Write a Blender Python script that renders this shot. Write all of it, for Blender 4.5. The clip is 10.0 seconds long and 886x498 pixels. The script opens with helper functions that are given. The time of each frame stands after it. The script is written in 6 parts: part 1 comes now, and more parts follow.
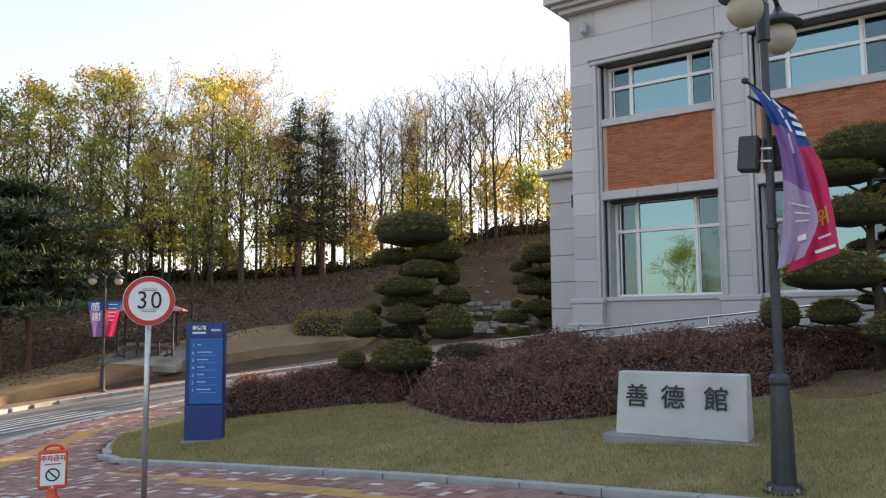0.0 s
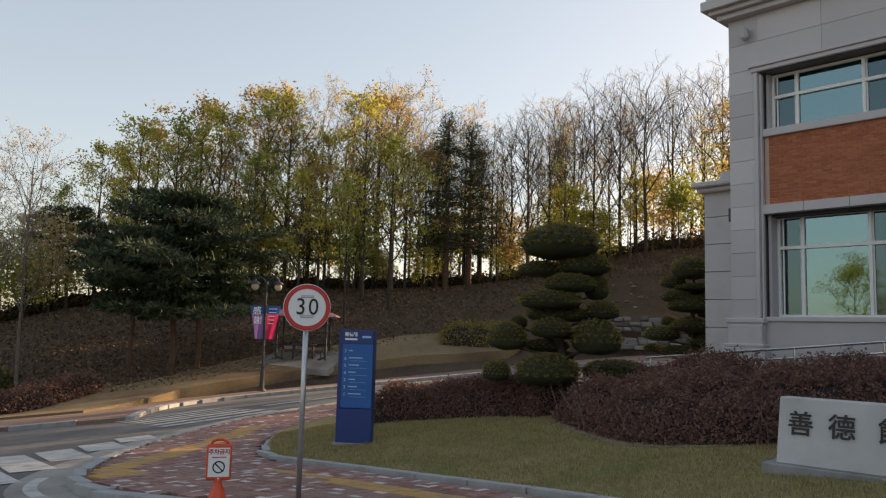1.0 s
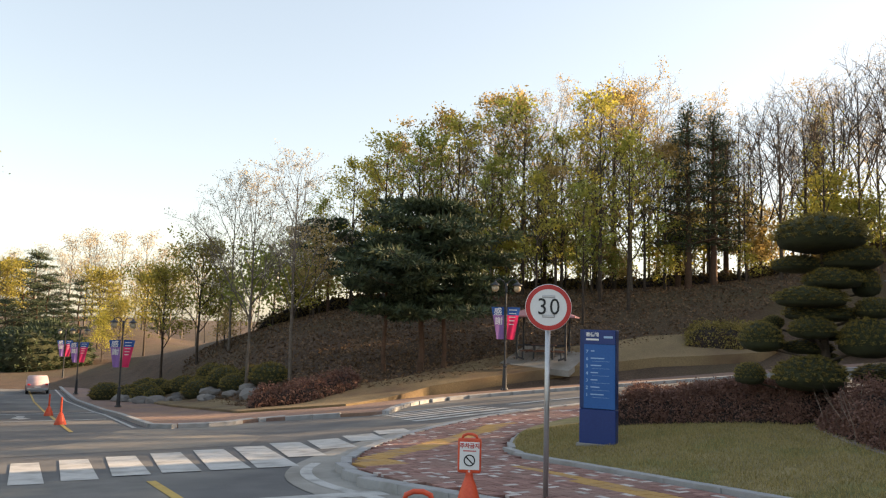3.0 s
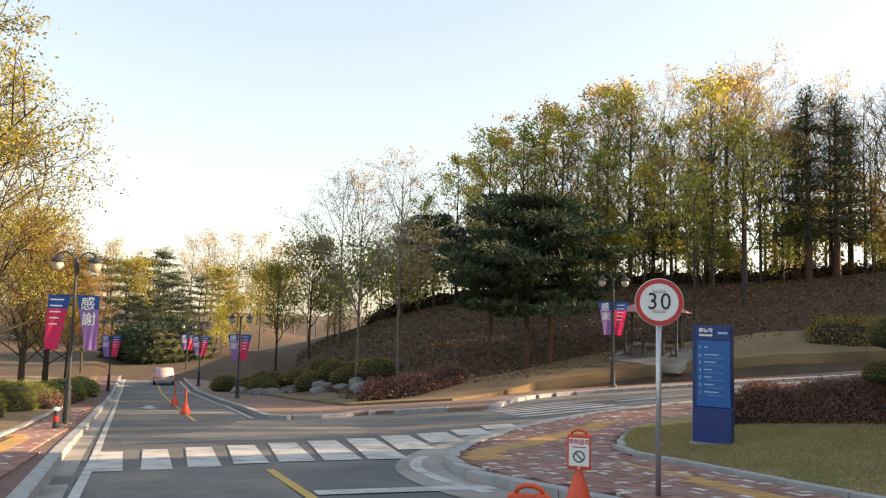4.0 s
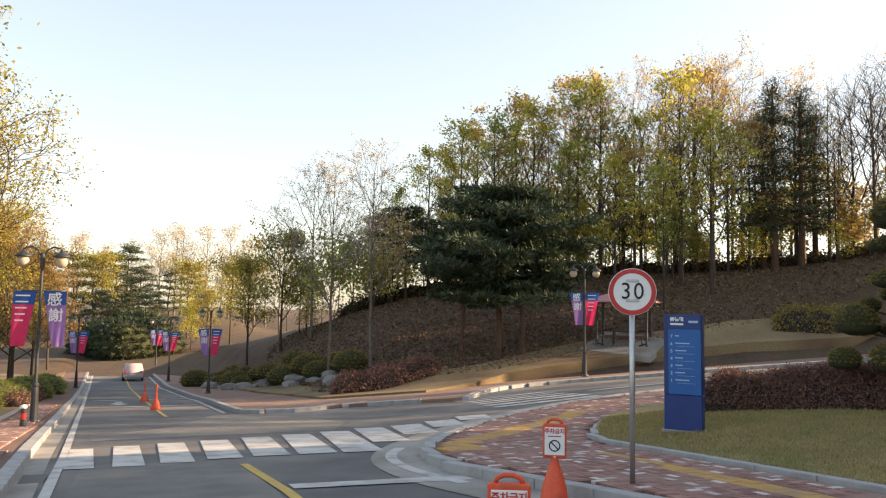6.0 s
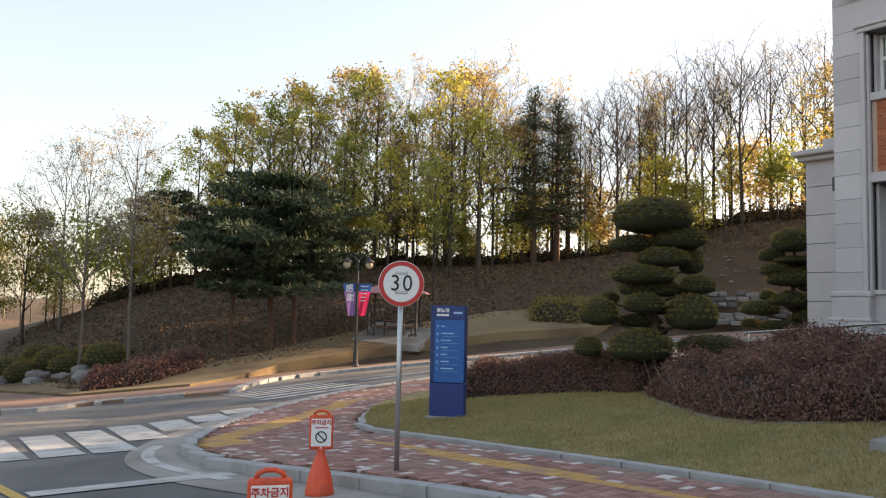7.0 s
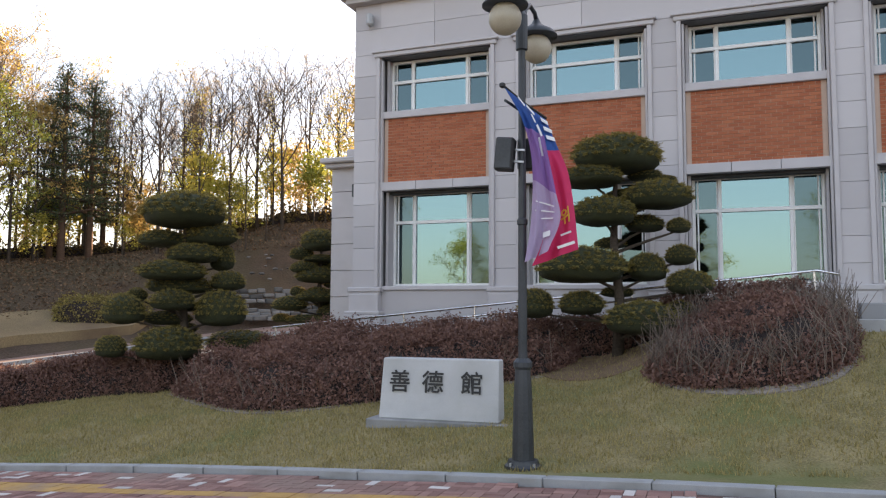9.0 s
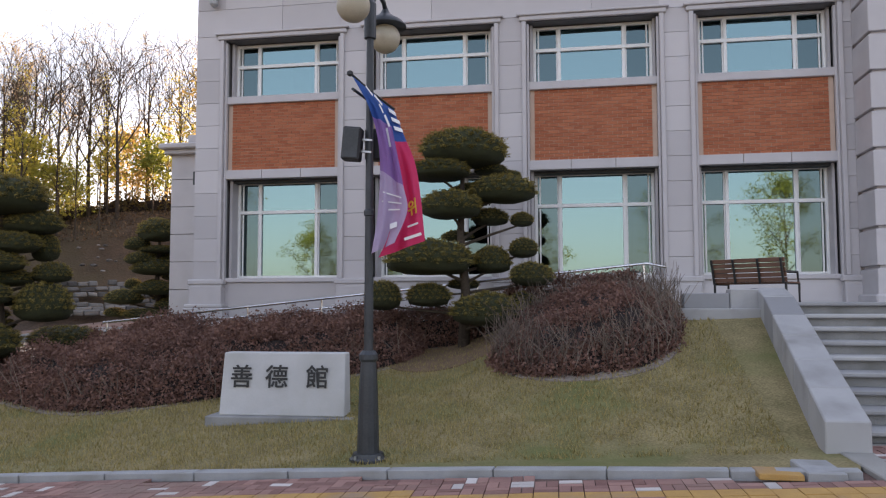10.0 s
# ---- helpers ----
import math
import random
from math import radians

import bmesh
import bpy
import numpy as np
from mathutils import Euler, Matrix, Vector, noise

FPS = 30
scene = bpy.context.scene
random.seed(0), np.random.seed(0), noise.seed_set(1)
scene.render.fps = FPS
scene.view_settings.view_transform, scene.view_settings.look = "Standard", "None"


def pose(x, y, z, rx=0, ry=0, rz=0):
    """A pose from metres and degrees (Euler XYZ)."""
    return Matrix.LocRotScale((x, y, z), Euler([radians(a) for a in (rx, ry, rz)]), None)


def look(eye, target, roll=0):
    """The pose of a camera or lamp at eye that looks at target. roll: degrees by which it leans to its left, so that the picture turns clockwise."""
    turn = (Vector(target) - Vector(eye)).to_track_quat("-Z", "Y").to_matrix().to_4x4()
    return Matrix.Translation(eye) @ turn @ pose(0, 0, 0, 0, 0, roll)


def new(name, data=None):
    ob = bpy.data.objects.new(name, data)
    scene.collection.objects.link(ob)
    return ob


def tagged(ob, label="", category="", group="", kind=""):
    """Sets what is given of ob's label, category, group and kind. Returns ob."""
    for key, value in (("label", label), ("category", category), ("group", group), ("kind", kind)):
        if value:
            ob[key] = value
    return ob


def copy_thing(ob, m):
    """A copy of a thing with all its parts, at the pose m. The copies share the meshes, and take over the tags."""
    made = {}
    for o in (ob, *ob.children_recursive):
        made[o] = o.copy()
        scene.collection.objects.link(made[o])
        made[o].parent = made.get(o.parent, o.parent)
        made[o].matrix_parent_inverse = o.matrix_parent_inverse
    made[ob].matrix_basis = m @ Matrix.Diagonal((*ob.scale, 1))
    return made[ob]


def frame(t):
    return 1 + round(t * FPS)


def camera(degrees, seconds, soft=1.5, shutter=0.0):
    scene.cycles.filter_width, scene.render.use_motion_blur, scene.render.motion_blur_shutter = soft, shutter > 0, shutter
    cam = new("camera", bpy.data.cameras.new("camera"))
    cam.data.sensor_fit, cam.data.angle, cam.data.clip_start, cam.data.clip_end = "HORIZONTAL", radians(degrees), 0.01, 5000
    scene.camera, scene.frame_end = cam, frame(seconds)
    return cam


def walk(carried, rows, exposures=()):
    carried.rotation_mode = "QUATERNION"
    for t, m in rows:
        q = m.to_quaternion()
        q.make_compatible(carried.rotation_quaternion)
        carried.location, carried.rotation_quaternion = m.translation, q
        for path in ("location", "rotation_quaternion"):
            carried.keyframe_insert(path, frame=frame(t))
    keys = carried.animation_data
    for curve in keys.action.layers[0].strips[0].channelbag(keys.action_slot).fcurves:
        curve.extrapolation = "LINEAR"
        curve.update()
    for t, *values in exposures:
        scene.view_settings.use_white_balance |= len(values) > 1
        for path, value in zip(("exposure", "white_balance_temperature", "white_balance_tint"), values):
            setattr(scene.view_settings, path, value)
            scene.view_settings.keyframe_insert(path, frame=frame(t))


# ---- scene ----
EXPO = [(0.0, 2.2, 6900, 15), (0.2, 2.05, 6900, 15), (0.5, 1.5, 7300, 15), (1.0, 1.45, 7300, 15), (1.5, 1.55, 7400, 15), (2.5, 1.83, 7350, 14), (4.5, 2.05, 7250, 13), (6.5, 2.05, 7250, 15), (7.5, 2.15, 7200, 16), (8.0, 2.25, 7200, 18), (8.5, 2.5, 7200, 19), (9.0, 2.45, 7100, 20), (9.5, 2.35, 7100, 23), (10.0, 2.3, 7100, 25)]
SKY_STRENGTH, SUN_POWER = 0.15, 3.9
EYE = 1.7
cam = camera(59.38, 10.0, soft=1.2)
# seconds, offset of the eye in metres, yaw to the left, pitch up, lean to the left in degrees
ROWS = [
    (0.0, -0.019, 0.101, 0.006, -0.27, 5.24, -0.44),
    (0.5, -0.026, 0.102, 0.013, 5.32, 5.59, 0.93),
    (1.0, -0.044, 0.087, 0.018, 10.49, 6.00, 1.56),
    (1.5, -0.054, 0.071, 0.014, 15.28, 5.89, 1.82),
    (2.0, -0.057, 0.047, 0.011, 19.65, 5.71, 1.91),
    (2.5, -0.059, 0.022, 0.004, 23.87, 5.80, 1.75),
    (3.0, -0.055, 0.006, 0.001, 27.86, 5.60, 1.56),
    (4.3, -0.070, -0.035, -0.005, 37.93, 4.94, 1.83),
    (4.5, -0.079, -0.031, -0.003, 39.55, 4.84, 1.98),
    (5.0, -0.086, -0.046, 0.002, 42.52, 4.34, 1.27),
    (5.2, -0.094, -0.047, 0.003, 42.76, 4.33, 1.26),
    (6.3, -0.101, -0.056, -0.013, 27.69, 4.40, 0.95),
    (6.5, -0.101, -0.050, -0.012, 24.18, 4.22, 1.05),
    (7.0, -0.076, -0.015, -0.001, 16.87, 4.14, 1.24),
    (7.5, -0.041, -0.023, -0.001, 7.88, 4.28, 0.71),
    (8.0, 0.006, 0.002, 0.005, 0.40, 4.31, 0.17),
    (8.5, 0.134, 0.008, -0.004, -7.80, 4.95, 0.37),
    (9.0, 0.223, 0.012, -0.013, -15.74, 4.38, 0.25),
    (9.5, 0.279, 0.059, -0.017, -21.25, 3.67, -0.15),
    (10.0, 0.290, 0.078, -0.021, -26.77, 3.85, -0.09),
]


def aim(x, y, z, yaw, pitch, lean):
    a, p = radians(yaw), radians(pitch)
    eye = Vector((x, y, EYE + z))
    return look(eye, eye + Vector((-math.sin(a) * math.cos(p), math.cos(a) * math.cos(p), math.sin(p))), lean)


walk(cam, [(r[0], aim(*r[1:])) for r in ROWS], EXPO)

# ---- light: low evening sun behind the wooded hill, clear sky ----
SUN_AZ, SUN_EL = -48.0, 16.0      # degrees to the left of +y, degrees up
world = bpy.data.worlds.new("evening_sky")
scene.world = world
world.use_nodes = True
wn, wl = world.node_tree.nodes, world.node_tree.links
sky = wn.new("ShaderNodeTexSky")
sky.sky_type, sky.sun_disc = "NISHITA", False
sky.sun_elevation, sky.sun_rotation = radians(SUN_EL), radians(-SUN_AZ)
sky.air_density, sky.dust_density, sky.ozone_density = 1.0, 1.2, 1.5
soften = wn.new("ShaderNodeGamma")       # gamma below 1 compresses the sky's brightness range
soften.inputs[1].default_value = 0.57
wl.new(sky.outputs[0], soften.inputs[0])
wl.new(soften.outputs[0], wn["Background"].inputs[0])
wn["Background"].inputs[1].default_value = SKY_STRENGTH
sun = new("sun", bpy.data.lights.new("sun", "SUN"))
sun.data.energy, sun.data.angle, sun.data.color = SUN_POWER, radians(0.6), (1.0, 0.74, 0.48)
sun.matrix_world = look((60 * math.sin(radians(-SUN_AZ)), 60 * math.cos(radians(SUN_AZ)), 60 * math.tan(radians(SUN_EL))), (0, 0, 0))


# ---- materials ----
def mat(name, c1, c2=None, rough=0.8, metal=0.0, scale=6.0, fine=60.0, bump=0.3, depth=0.01, stain=None, stain_scale=0.8, per="", coords="Object", spread=0.35, trans=0.0):
    """A surface with two scales of variation and fine relief. per: 'object' or 'island' varies it piece by piece."""
    m = bpy.data.materials.new(name)
    m.use_nodes = True
    n, l = m.node_tree.nodes, m.node_tree.links
    b = n["Principled BSDF"]
    b.inputs["Roughness"].default_value, b.inputs["Metallic"].default_value = rough, metal
    tc = n.new("ShaderNodeTexCoord")
    big, small = n.new("ShaderNodeTexNoise"), n.new("ShaderNodeTexNoise")
    for t, sc, de in ((big, scale, 4), (small, fine, 3)):
        t.inputs["Scale"].default_value, t.inputs["Detail"].default_value = sc, de
        l.new(tc.outputs[coords], t.inputs["Vector"])
    add = n.new("ShaderNodeMath")
    add.operation = "MULTIPLY_ADD"
    add.inputs[1].default_value = 0.55
    l.new(small.outputs[0], add.inputs[0])
    half = n.new("ShaderNodeMath")
    half.operation = "MULTIPLY"
    half.inputs[1].default_value = 0.45
    l.new(big.outputs[0], half.inputs[0])
    l.new(half.outputs[0], add.inputs[2])
    fac = add.outputs[0]
    if per:
        g = n.new("ShaderNodeObjectInfo" if per == "object" else "ShaderNodeNewGeometry")
        mix = n.new("ShaderNodeMath")
        mix.operation = "MULTIPLY_ADD"
        mix.inputs[1].default_value = 0.5
        l.new(g.outputs["Random" if per == "object" else "Random Per Island"], mix.inputs[0])
        h2 = n.new("ShaderNodeMath")
        h2.operation = "MULTIPLY"
        h2.inputs[1].default_value = 0.5
        l.new(fac, h2.inputs[0])
        l.new(h2.outputs[0], mix.inputs[2])
        fac = mix.outputs[0]
    ramp = n.new("ShaderNodeValToRGB")
    ramp.color_ramp.elements[0].position, ramp.color_ramp.elements[1].position = 0.5 - spread / 2, 0.5 + spread / 2
    ramp.color_ramp.elements[0].color = (*c1, 1)
    ramp.color_ramp.elements[1].color = (*(c2 or c1), 1)
    l.new(fac, ramp.inputs[0])
    col = ramp.outputs[0]
    if stain:
        st = n.new("ShaderNodeTexNoise")
        st.inputs["Scale"].default_value, st.inputs["Detail"].default_value = stain_scale, 5
        l.new(tc.outputs[coords], st.inputs["Vector"])
        sr = n.new("ShaderNodeMapRange")
        sr.inputs[1].default_value, sr.inputs[2].default_value = 0.48, 0.68
        l.new(st.outputs[0], sr.inputs[0])
        mx = n.new("ShaderNodeMixRGB")
        mx.inputs[2].default_value = (*stain, 1)
        l.new(sr.outputs[0], mx.inputs[0])
        l.new(col, mx.inputs[1])
        col = mx.outputs[0]
    l.new(col, b.inputs["Base Color"])
    if bump:
        bp = n.new("ShaderNodeBump")
        bp.inputs["Strength"].default_value, bp.inputs["Distance"].default_value = bump, depth
        l.new(add.outputs[0], bp.inputs["Height"])
        l.new(bp.outputs[0], b.inputs["Normal"])
    if trans:
        out = n["Material Output"]
        tr, ms = n.new("ShaderNodeBsdfTranslucent"), n.new("ShaderNodeMixShader")
        ms.inputs[0].default_value = trans
        l.new(col, tr.inputs[0])
        l.new(b.outputs[0], ms.inputs[1])
        l.new(tr.outputs[0], ms.inputs[2])
        l.new(ms.outputs[0], out.inputs[0])
    return m


ASPHALT = mat("asphalt", (0.07, 0.072, 0.075), (0.15, 0.15, 0.15), 0.9, scale=1.2, fine=140, bump=0.4, depth=0.006, stain=(0.2, 0.195, 0.18), stain_scale=0.25)
CONCRETE = mat("concrete", (0.24, 0.23, 0.21), (0.36, 0.35, 0.32), 0.9, scale=2, fine=90, stain=(0.2, 0.19, 0.17))
ROADPAINT = mat("worn_road_paint", (0.33, 0.33, 0.32), (0.62, 0.62, 0.6), 0.8, scale=5, fine=70, spread=0.5, stain=(0.28, 0.28, 0.27), stain_scale=2.5)
YELLOWPAINT = mat("worn_yellow_paint", (0.4, 0.27, 0.08), (0.62, 0.42, 0.1), 0.8, scale=5, fine=70)
KERB = mat("granite_kerb", (0.27, 0.28, 0.29), (0.4, 0.4, 0.4), 0.85, scale=6, fine=160, stain=(0.25, 0.25, 0.24), stain_scale=3)
PAVER = mat("clay_paver", (0.17, 0.08, 0.068), (0.38, 0.215, 0.18), 0.9, scale=9, fine=120, per="island", spread=0.6, stain=(0.26, 0.17, 0.14), stain_scale=0.7)
PAVER_OB = mat("clay_paver_single", (0.17, 0.08, 0.068), (0.38, 0.215, 0.18), 0.9, scale=9, fine=120, per="object", spread=0.6, stain=(0.26, 0.17, 0.14), stain_scale=0.7)
PALEPAVER = mat("pale_paver", (0.42, 0.38, 0.36), (0.6, 0.55, 0.52), 0.9, scale=9, fine=120, per="island")
TACTILE = mat("yellow_tactile_paver", (0.38, 0.21, 0.07), (0.55, 0.33, 0.1), 0.9, scale=5, fine=120, stain=(0.33, 0.22, 0.14), stain_scale=2)
BED = mat("sand_bed", (0.1, 0.06, 0.05), (0.2, 0.12, 0.1), 0.95, scale=3, fine=60)
LAWN = mat("spring_lawn", (0.14, 0.115, 0.045), (0.33, 0.265, 0.13), 0.95, scale=2.2, fine=40, bump=0.8, depth=0.03, spread=0.28, stain=(0.13, 0.145, 0.042), stain_scale=0.7)
LITTER = mat("leaf_litter", (0.035, 0.022, 0.013), (0.125, 0.078, 0.048), 0.95, scale=0.8, fine=9, bump=0.9, depth=0.2, stain=(0.085, 0.062, 0.03), stain_scale=0.12)
LITTERFLAKE = mat("dead_leaves", (0.05, 0.03, 0.017), (0.26, 0.165, 0.095), 0.9, scale=0.4, per="island", bump=0.0, spread=0.8)
THICKET = mat("thicket_leaves", (0.05, 0.042, 0.018), (0.24, 0.17, 0.06), 0.7, scale=0.3, per="island", bump=0.0, trans=0.4, spread=0.8)
DRYGRASS = mat("dry_grass", (0.15, 0.105, 0.055), (0.32, 0.235, 0.125), 0.95, scale=0.7, fine=20, bump=0.7, depth=0.05, stain=(0.12, 0.075, 0.045), stain_scale=0.35)
GRANITE = mat("granite_cladding", (0.45, 0.425, 0.43), (0.58, 0.55, 0.555), 0.65, scale=2, fine=220, bump=0.1, depth=0.002, per="object", spread=0.6)
GRANITE_J = mat("granite_trim", (0.45, 0.425, 0.43), (0.56, 0.53, 0.535), 0.65, scale=2, fine=220, bump=0.1, depth=0.002)
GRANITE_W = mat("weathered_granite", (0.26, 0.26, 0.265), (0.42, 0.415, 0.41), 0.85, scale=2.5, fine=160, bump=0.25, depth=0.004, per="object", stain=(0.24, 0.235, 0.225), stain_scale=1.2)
JOINT = mat("dark_joint", (0.16, 0.155, 0.155), (0.22, 0.21, 0.21), 0.9)
BRICK = mat("orange_brick", (0.32, 0.085, 0.035), (0.46, 0.15, 0.07), 0.85, scale=9, fine=150, per="island", spread=0.6)
BRICK_OB = mat("orange_brick_single", (0.32, 0.085, 0.035), (0.46, 0.15, 0.07), 0.85, scale=9, fine=150, per="object", spread=0.6)
MORTAR = mat("mortar", (0.5, 0.36, 0.28), (0.6, 0.45, 0.36), 0.95, scale=5, fine=100)
FRAMEWHITE = mat("white_window_frame", (0.74, 0.74, 0.72), (0.82, 0.82, 0.8), 0.45, bump=0.05)
STEEL = mat("galvanised_steel", (0.42, 0.43, 0.45), (0.55, 0.56, 0.58), 0.4, metal=0.85, scale=4, fine=60, bump=0.1, depth=0.002)
CHROME = mat("stainless_rail", (0.7, 0.7, 0.72), (0.8, 0.8, 0.82), 0.25, metal=1.0, bump=0.02)
DARKIRON = mat("dark_painted_iron", (0.018, 0.022, 0.026), (0.04, 0.045, 0.05), 0.45, scale=5, fine=50, bump=0.15, depth=0.003, stain=(0.04, 0.046, 0.055), stain_scale=2)
BLACK = mat("black_plastic", (0.012, 0.012, 0.013), (0.025, 0.025, 0.026), 0.5, bump=0.05)
GLOBE = mat("cream_globe", (0.55, 0.48, 0.36), (0.64, 0.57, 0.44), 0.3, bump=0.0, trans=0.3)
BLUE = mat("blue_panel", (0.004, 0.09, 0.32), (0.008, 0.12, 0.4), 0.4, scale=1.5, fine=30, bump=0.03)
NAVY = mat("navy_panel", (0.008, 0.03, 0.16), (0.012, 0.045, 0.2), 0.4, scale=1.5, fine=30, bump=0.03)
SIDEBLUE = mat("dark_blue_side", (0.006, 0.03, 0.12), (0.01, 0.04, 0.16), 0.45, bump=0.03)
WHITE = mat("white_print", (0.76, 0.76, 0.75), (0.82, 0.82, 0.81), 0.5, bump=0.02)
PALEBLUE = mat("pale_blue_print", (0.3, 0.48, 0.68), (0.36, 0.54, 0.74), 0.5, bump=0.0)
RED = mat("sign_red", (0.48, 0.025, 0.025), (0.58, 0.04, 0.035), 0.4, bump=0.02)
INK = mat("black_ink", (0.01, 0.01, 0.011), (0.02, 0.02, 0.02), 0.6, bump=0.0)
ORANGE = mat("orange_plastic", (0.68, 0.07, 0.025), (0.8, 0.11, 0.04), 0.45, scale=3, fine=40, bump=0.05, stain=(0.5, 0.07, 0.03), stain_scale=4)
GREY = mat("grey_paint", (0.35, 0.36, 0.37), (0.45, 0.46, 0.47), 0.5, bump=0.05)
STONE = mat("rough_granite", (0.4, 0.405, 0.41), (0.55, 0.55, 0.55), 0.85, scale=3, fine=150, bump=0.25, depth=0.004, stain=(0.37, 0.37, 0.36), stain_scale=1.5)
# name stone's weathered base; on the stair risers its darkness paints shade
STONE_D = mat("weathered_base_and_riser_shade", (0.2, 0.2, 0.2), (0.33, 0.33, 0.325), 0.9, scale=3, fine=120, bump=0.3, depth=0.005, stain=(0.18, 0.18, 0.17), stain_scale=2)
PURPLE = mat("purple_cloth", (0.28, 0.15, 0.42), (0.38, 0.22, 0.52), 0.8, scale=2, fine=200, bump=0.05, trans=0.4)
NAVYCLOTH = mat("navy_cloth", (0.02, 0.08, 0.32), (0.04, 0.13, 0.42), 0.8, scale=2, fine=200, bump=0.05, trans=0.4)
PINKCLOTH = mat("crimson_cloth", (0.7, 0.03, 0.12), (0.8, 0.06, 0.18), 0.8, scale=2, fine=200, bump=0.05, trans=0.4)
YELLOWPRINT = mat("yellow_print", (0.8, 0.55, 0.05), (0.85, 0.6, 0.08), 0.6, bump=0.0)
BARK = mat("grey_brown_bark", (0.03, 0.022, 0.016), (0.09, 0.068, 0.05), 0.95, scale=3, fine=25, bump=0.8, depth=0.03)
PALEBARK = mat("pale_bark", (0.09, 0.075, 0.06), (0.22, 0.185, 0.15), 0.95, scale=3, fine=25, bump=0.6, depth=0.02)
PINEBARK = mat("pine_bark", (0.06, 0.035, 0.022), (0.14, 0.08, 0.05), 0.95, scale=3, fine=20, bump=0.8, depth=0.03)
NEEDLE = mat("pine_needles", (0.02, 0.038, 0.018), (0.08, 0.11, 0.05), 0.7, per="island", bump=0.0, trans=0.15)
YEW = mat("clipped_yew", (0.1, 0.09, 0.022), (0.42, 0.32, 0.09), 0.75, scale=1.2, per="island", bump=0.0, trans=0.2, spread=0.7)
# near-black colour stands in for shade inside and beneath the clipped pads
YEWSHADE = mat("yew_inner_shade", (0.014, 0.018, 0.006), (0.045, 0.05, 0.015), 0.9, scale=5, fine=40, bump=0.9, depth=0.04)
LEAF_Y = mat("yellow_green_leaves", (0.3, 0.29, 0.05), (0.6, 0.53, 0.11), 0.6, per="island", bump=0.0, trans=0.55, spread=0.7)
LEAF_G = mat("fresh_green_leaves", (0.2, 0.24, 0.05), (0.44, 0.45, 0.1), 0.6, per="island", bump=0.0, trans=0.55, spread=0.7)
LEAF_O = mat("orange_brown_leaves", (0.32, 0.23, 0.08), (0.58, 0.43, 0.16), 0.6, per="island", bump=0.0, trans=0.55, spread=0.7)
LEAF_Z = mat("layered_spring_leaves", (0.17, 0.165, 0.03), (0.46, 0.38, 0.07), 0.6, per="island", bump=0.0, trans=0.5, spread=0.8)
AMBER = mat("amber_leaves", (0.2, 0.12, 0.03), (0.46, 0.28, 0.07), 0.6, per="island", bump=0.0, trans=0.5, spread=0.8)
BUD = mat("pale_buds", (0.42, 0.37, 0.28), (0.68, 0.61, 0.47), 0.7, per="island", bump=0.0, trans=0.45, spread=0.7)
HEDGE_R = mat("wine_brown_leaves", (0.085, 0.042, 0.034), (0.3, 0.155, 0.112), 0.7, scale=0.9, per="island", bump=0.0, trans=0.2, spread=0.85)
# near-black paints the shade between hedge leaves into the colour
HEDGESHADE = mat("hedge_inner_shade", (0.012, 0.008, 0.007), (0.035, 0.022, 0.018), 0.95, scale=5, fine=30, bump=0.9, depth=0.05)
TWIG = mat("dry_twigs", (0.12, 0.09, 0.07), (0.26, 0.2, 0.16), 0.9, per="island", bump=0.0)
ROCK = mat("field_stone", (0.09, 0.085, 0.08), (0.24, 0.225, 0.21), 0.9, scale=3, fine=30, bump=0.6, depth=0.03, per="object")
GRASSBLADE = mat("grass_blades", (0.15, 0.13, 0.035), (0.5, 0.39, 0.17), 0.8, scale=0.6, per="island", bump=0.0, trans=0.25, spread=0.8)
WOOD = mat("brown_slats", (0.09, 0.04, 0.025), (0.18, 0.085, 0.05), 0.6, scale=3, fine=60, bump=0.2)
PINKROOF = mat("pink_roof", (0.42, 0.2, 0.22), (0.55, 0.28, 0.3), 0.7, scale=2, fine=20)
CARPAINT = mat("pale_car_paint", (0.5, 0.36, 0.36), (0.56, 0.42, 0.41), 0.3, bump=0.0)
DARKGLASS = mat("dark_glass", (0.02, 0.025, 0.03), (0.03, 0.035, 0.04), 0.08, bump=0.0)
PINKFLOWER = mat("pink_azalea", (0.6, 0.08, 0.16), (0.8, 0.2, 0.3), 0.7, per="island", bump=0.0, trans=0.3)


def pane_material(name, tint, rough=0.02, mirror=0.55):
    """Coated window glass: a clear body over the room behind, with a strong mirror coat."""
    m = bpy.data.materials.new(name)
    m.use_nodes = True
    n, l = m.node_tree.nodes, m.node_tree.links
    g, t, x = n.new("ShaderNodeBsdfGlossy"), n.new("ShaderNodeBsdfTransparent"), n.new("ShaderNodeMixShader")
    g.inputs[0].default_value, g.inputs[1].default_value = (*tint, 1), rough
    t.inputs[0].default_value = (*[0.6 * a for a in tint], 1)
    x.inputs[0].default_value = mirror
    w = n.new("ShaderNodeTexNoise")
    w.inputs["Scale"].default_value = 0.7
    bp = n.new("ShaderNodeBump")
    bp.inputs["Strength"].default_value, bp.inputs["Distance"].default_value = 0.15, 0.01
    l.new(w.outputs[0], bp.inputs["Height"])
    l.new(bp.outputs[0], g.inputs["Normal"])
    l.new(t.outputs[0], x.inputs[1])
    l.new(g.outputs[0], x.inputs[2])
    l.new(x.outputs[0], n["Material Output"].inputs[0])
    return m


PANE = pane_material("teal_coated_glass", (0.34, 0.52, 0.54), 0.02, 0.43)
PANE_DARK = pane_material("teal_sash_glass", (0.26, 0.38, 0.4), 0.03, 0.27)
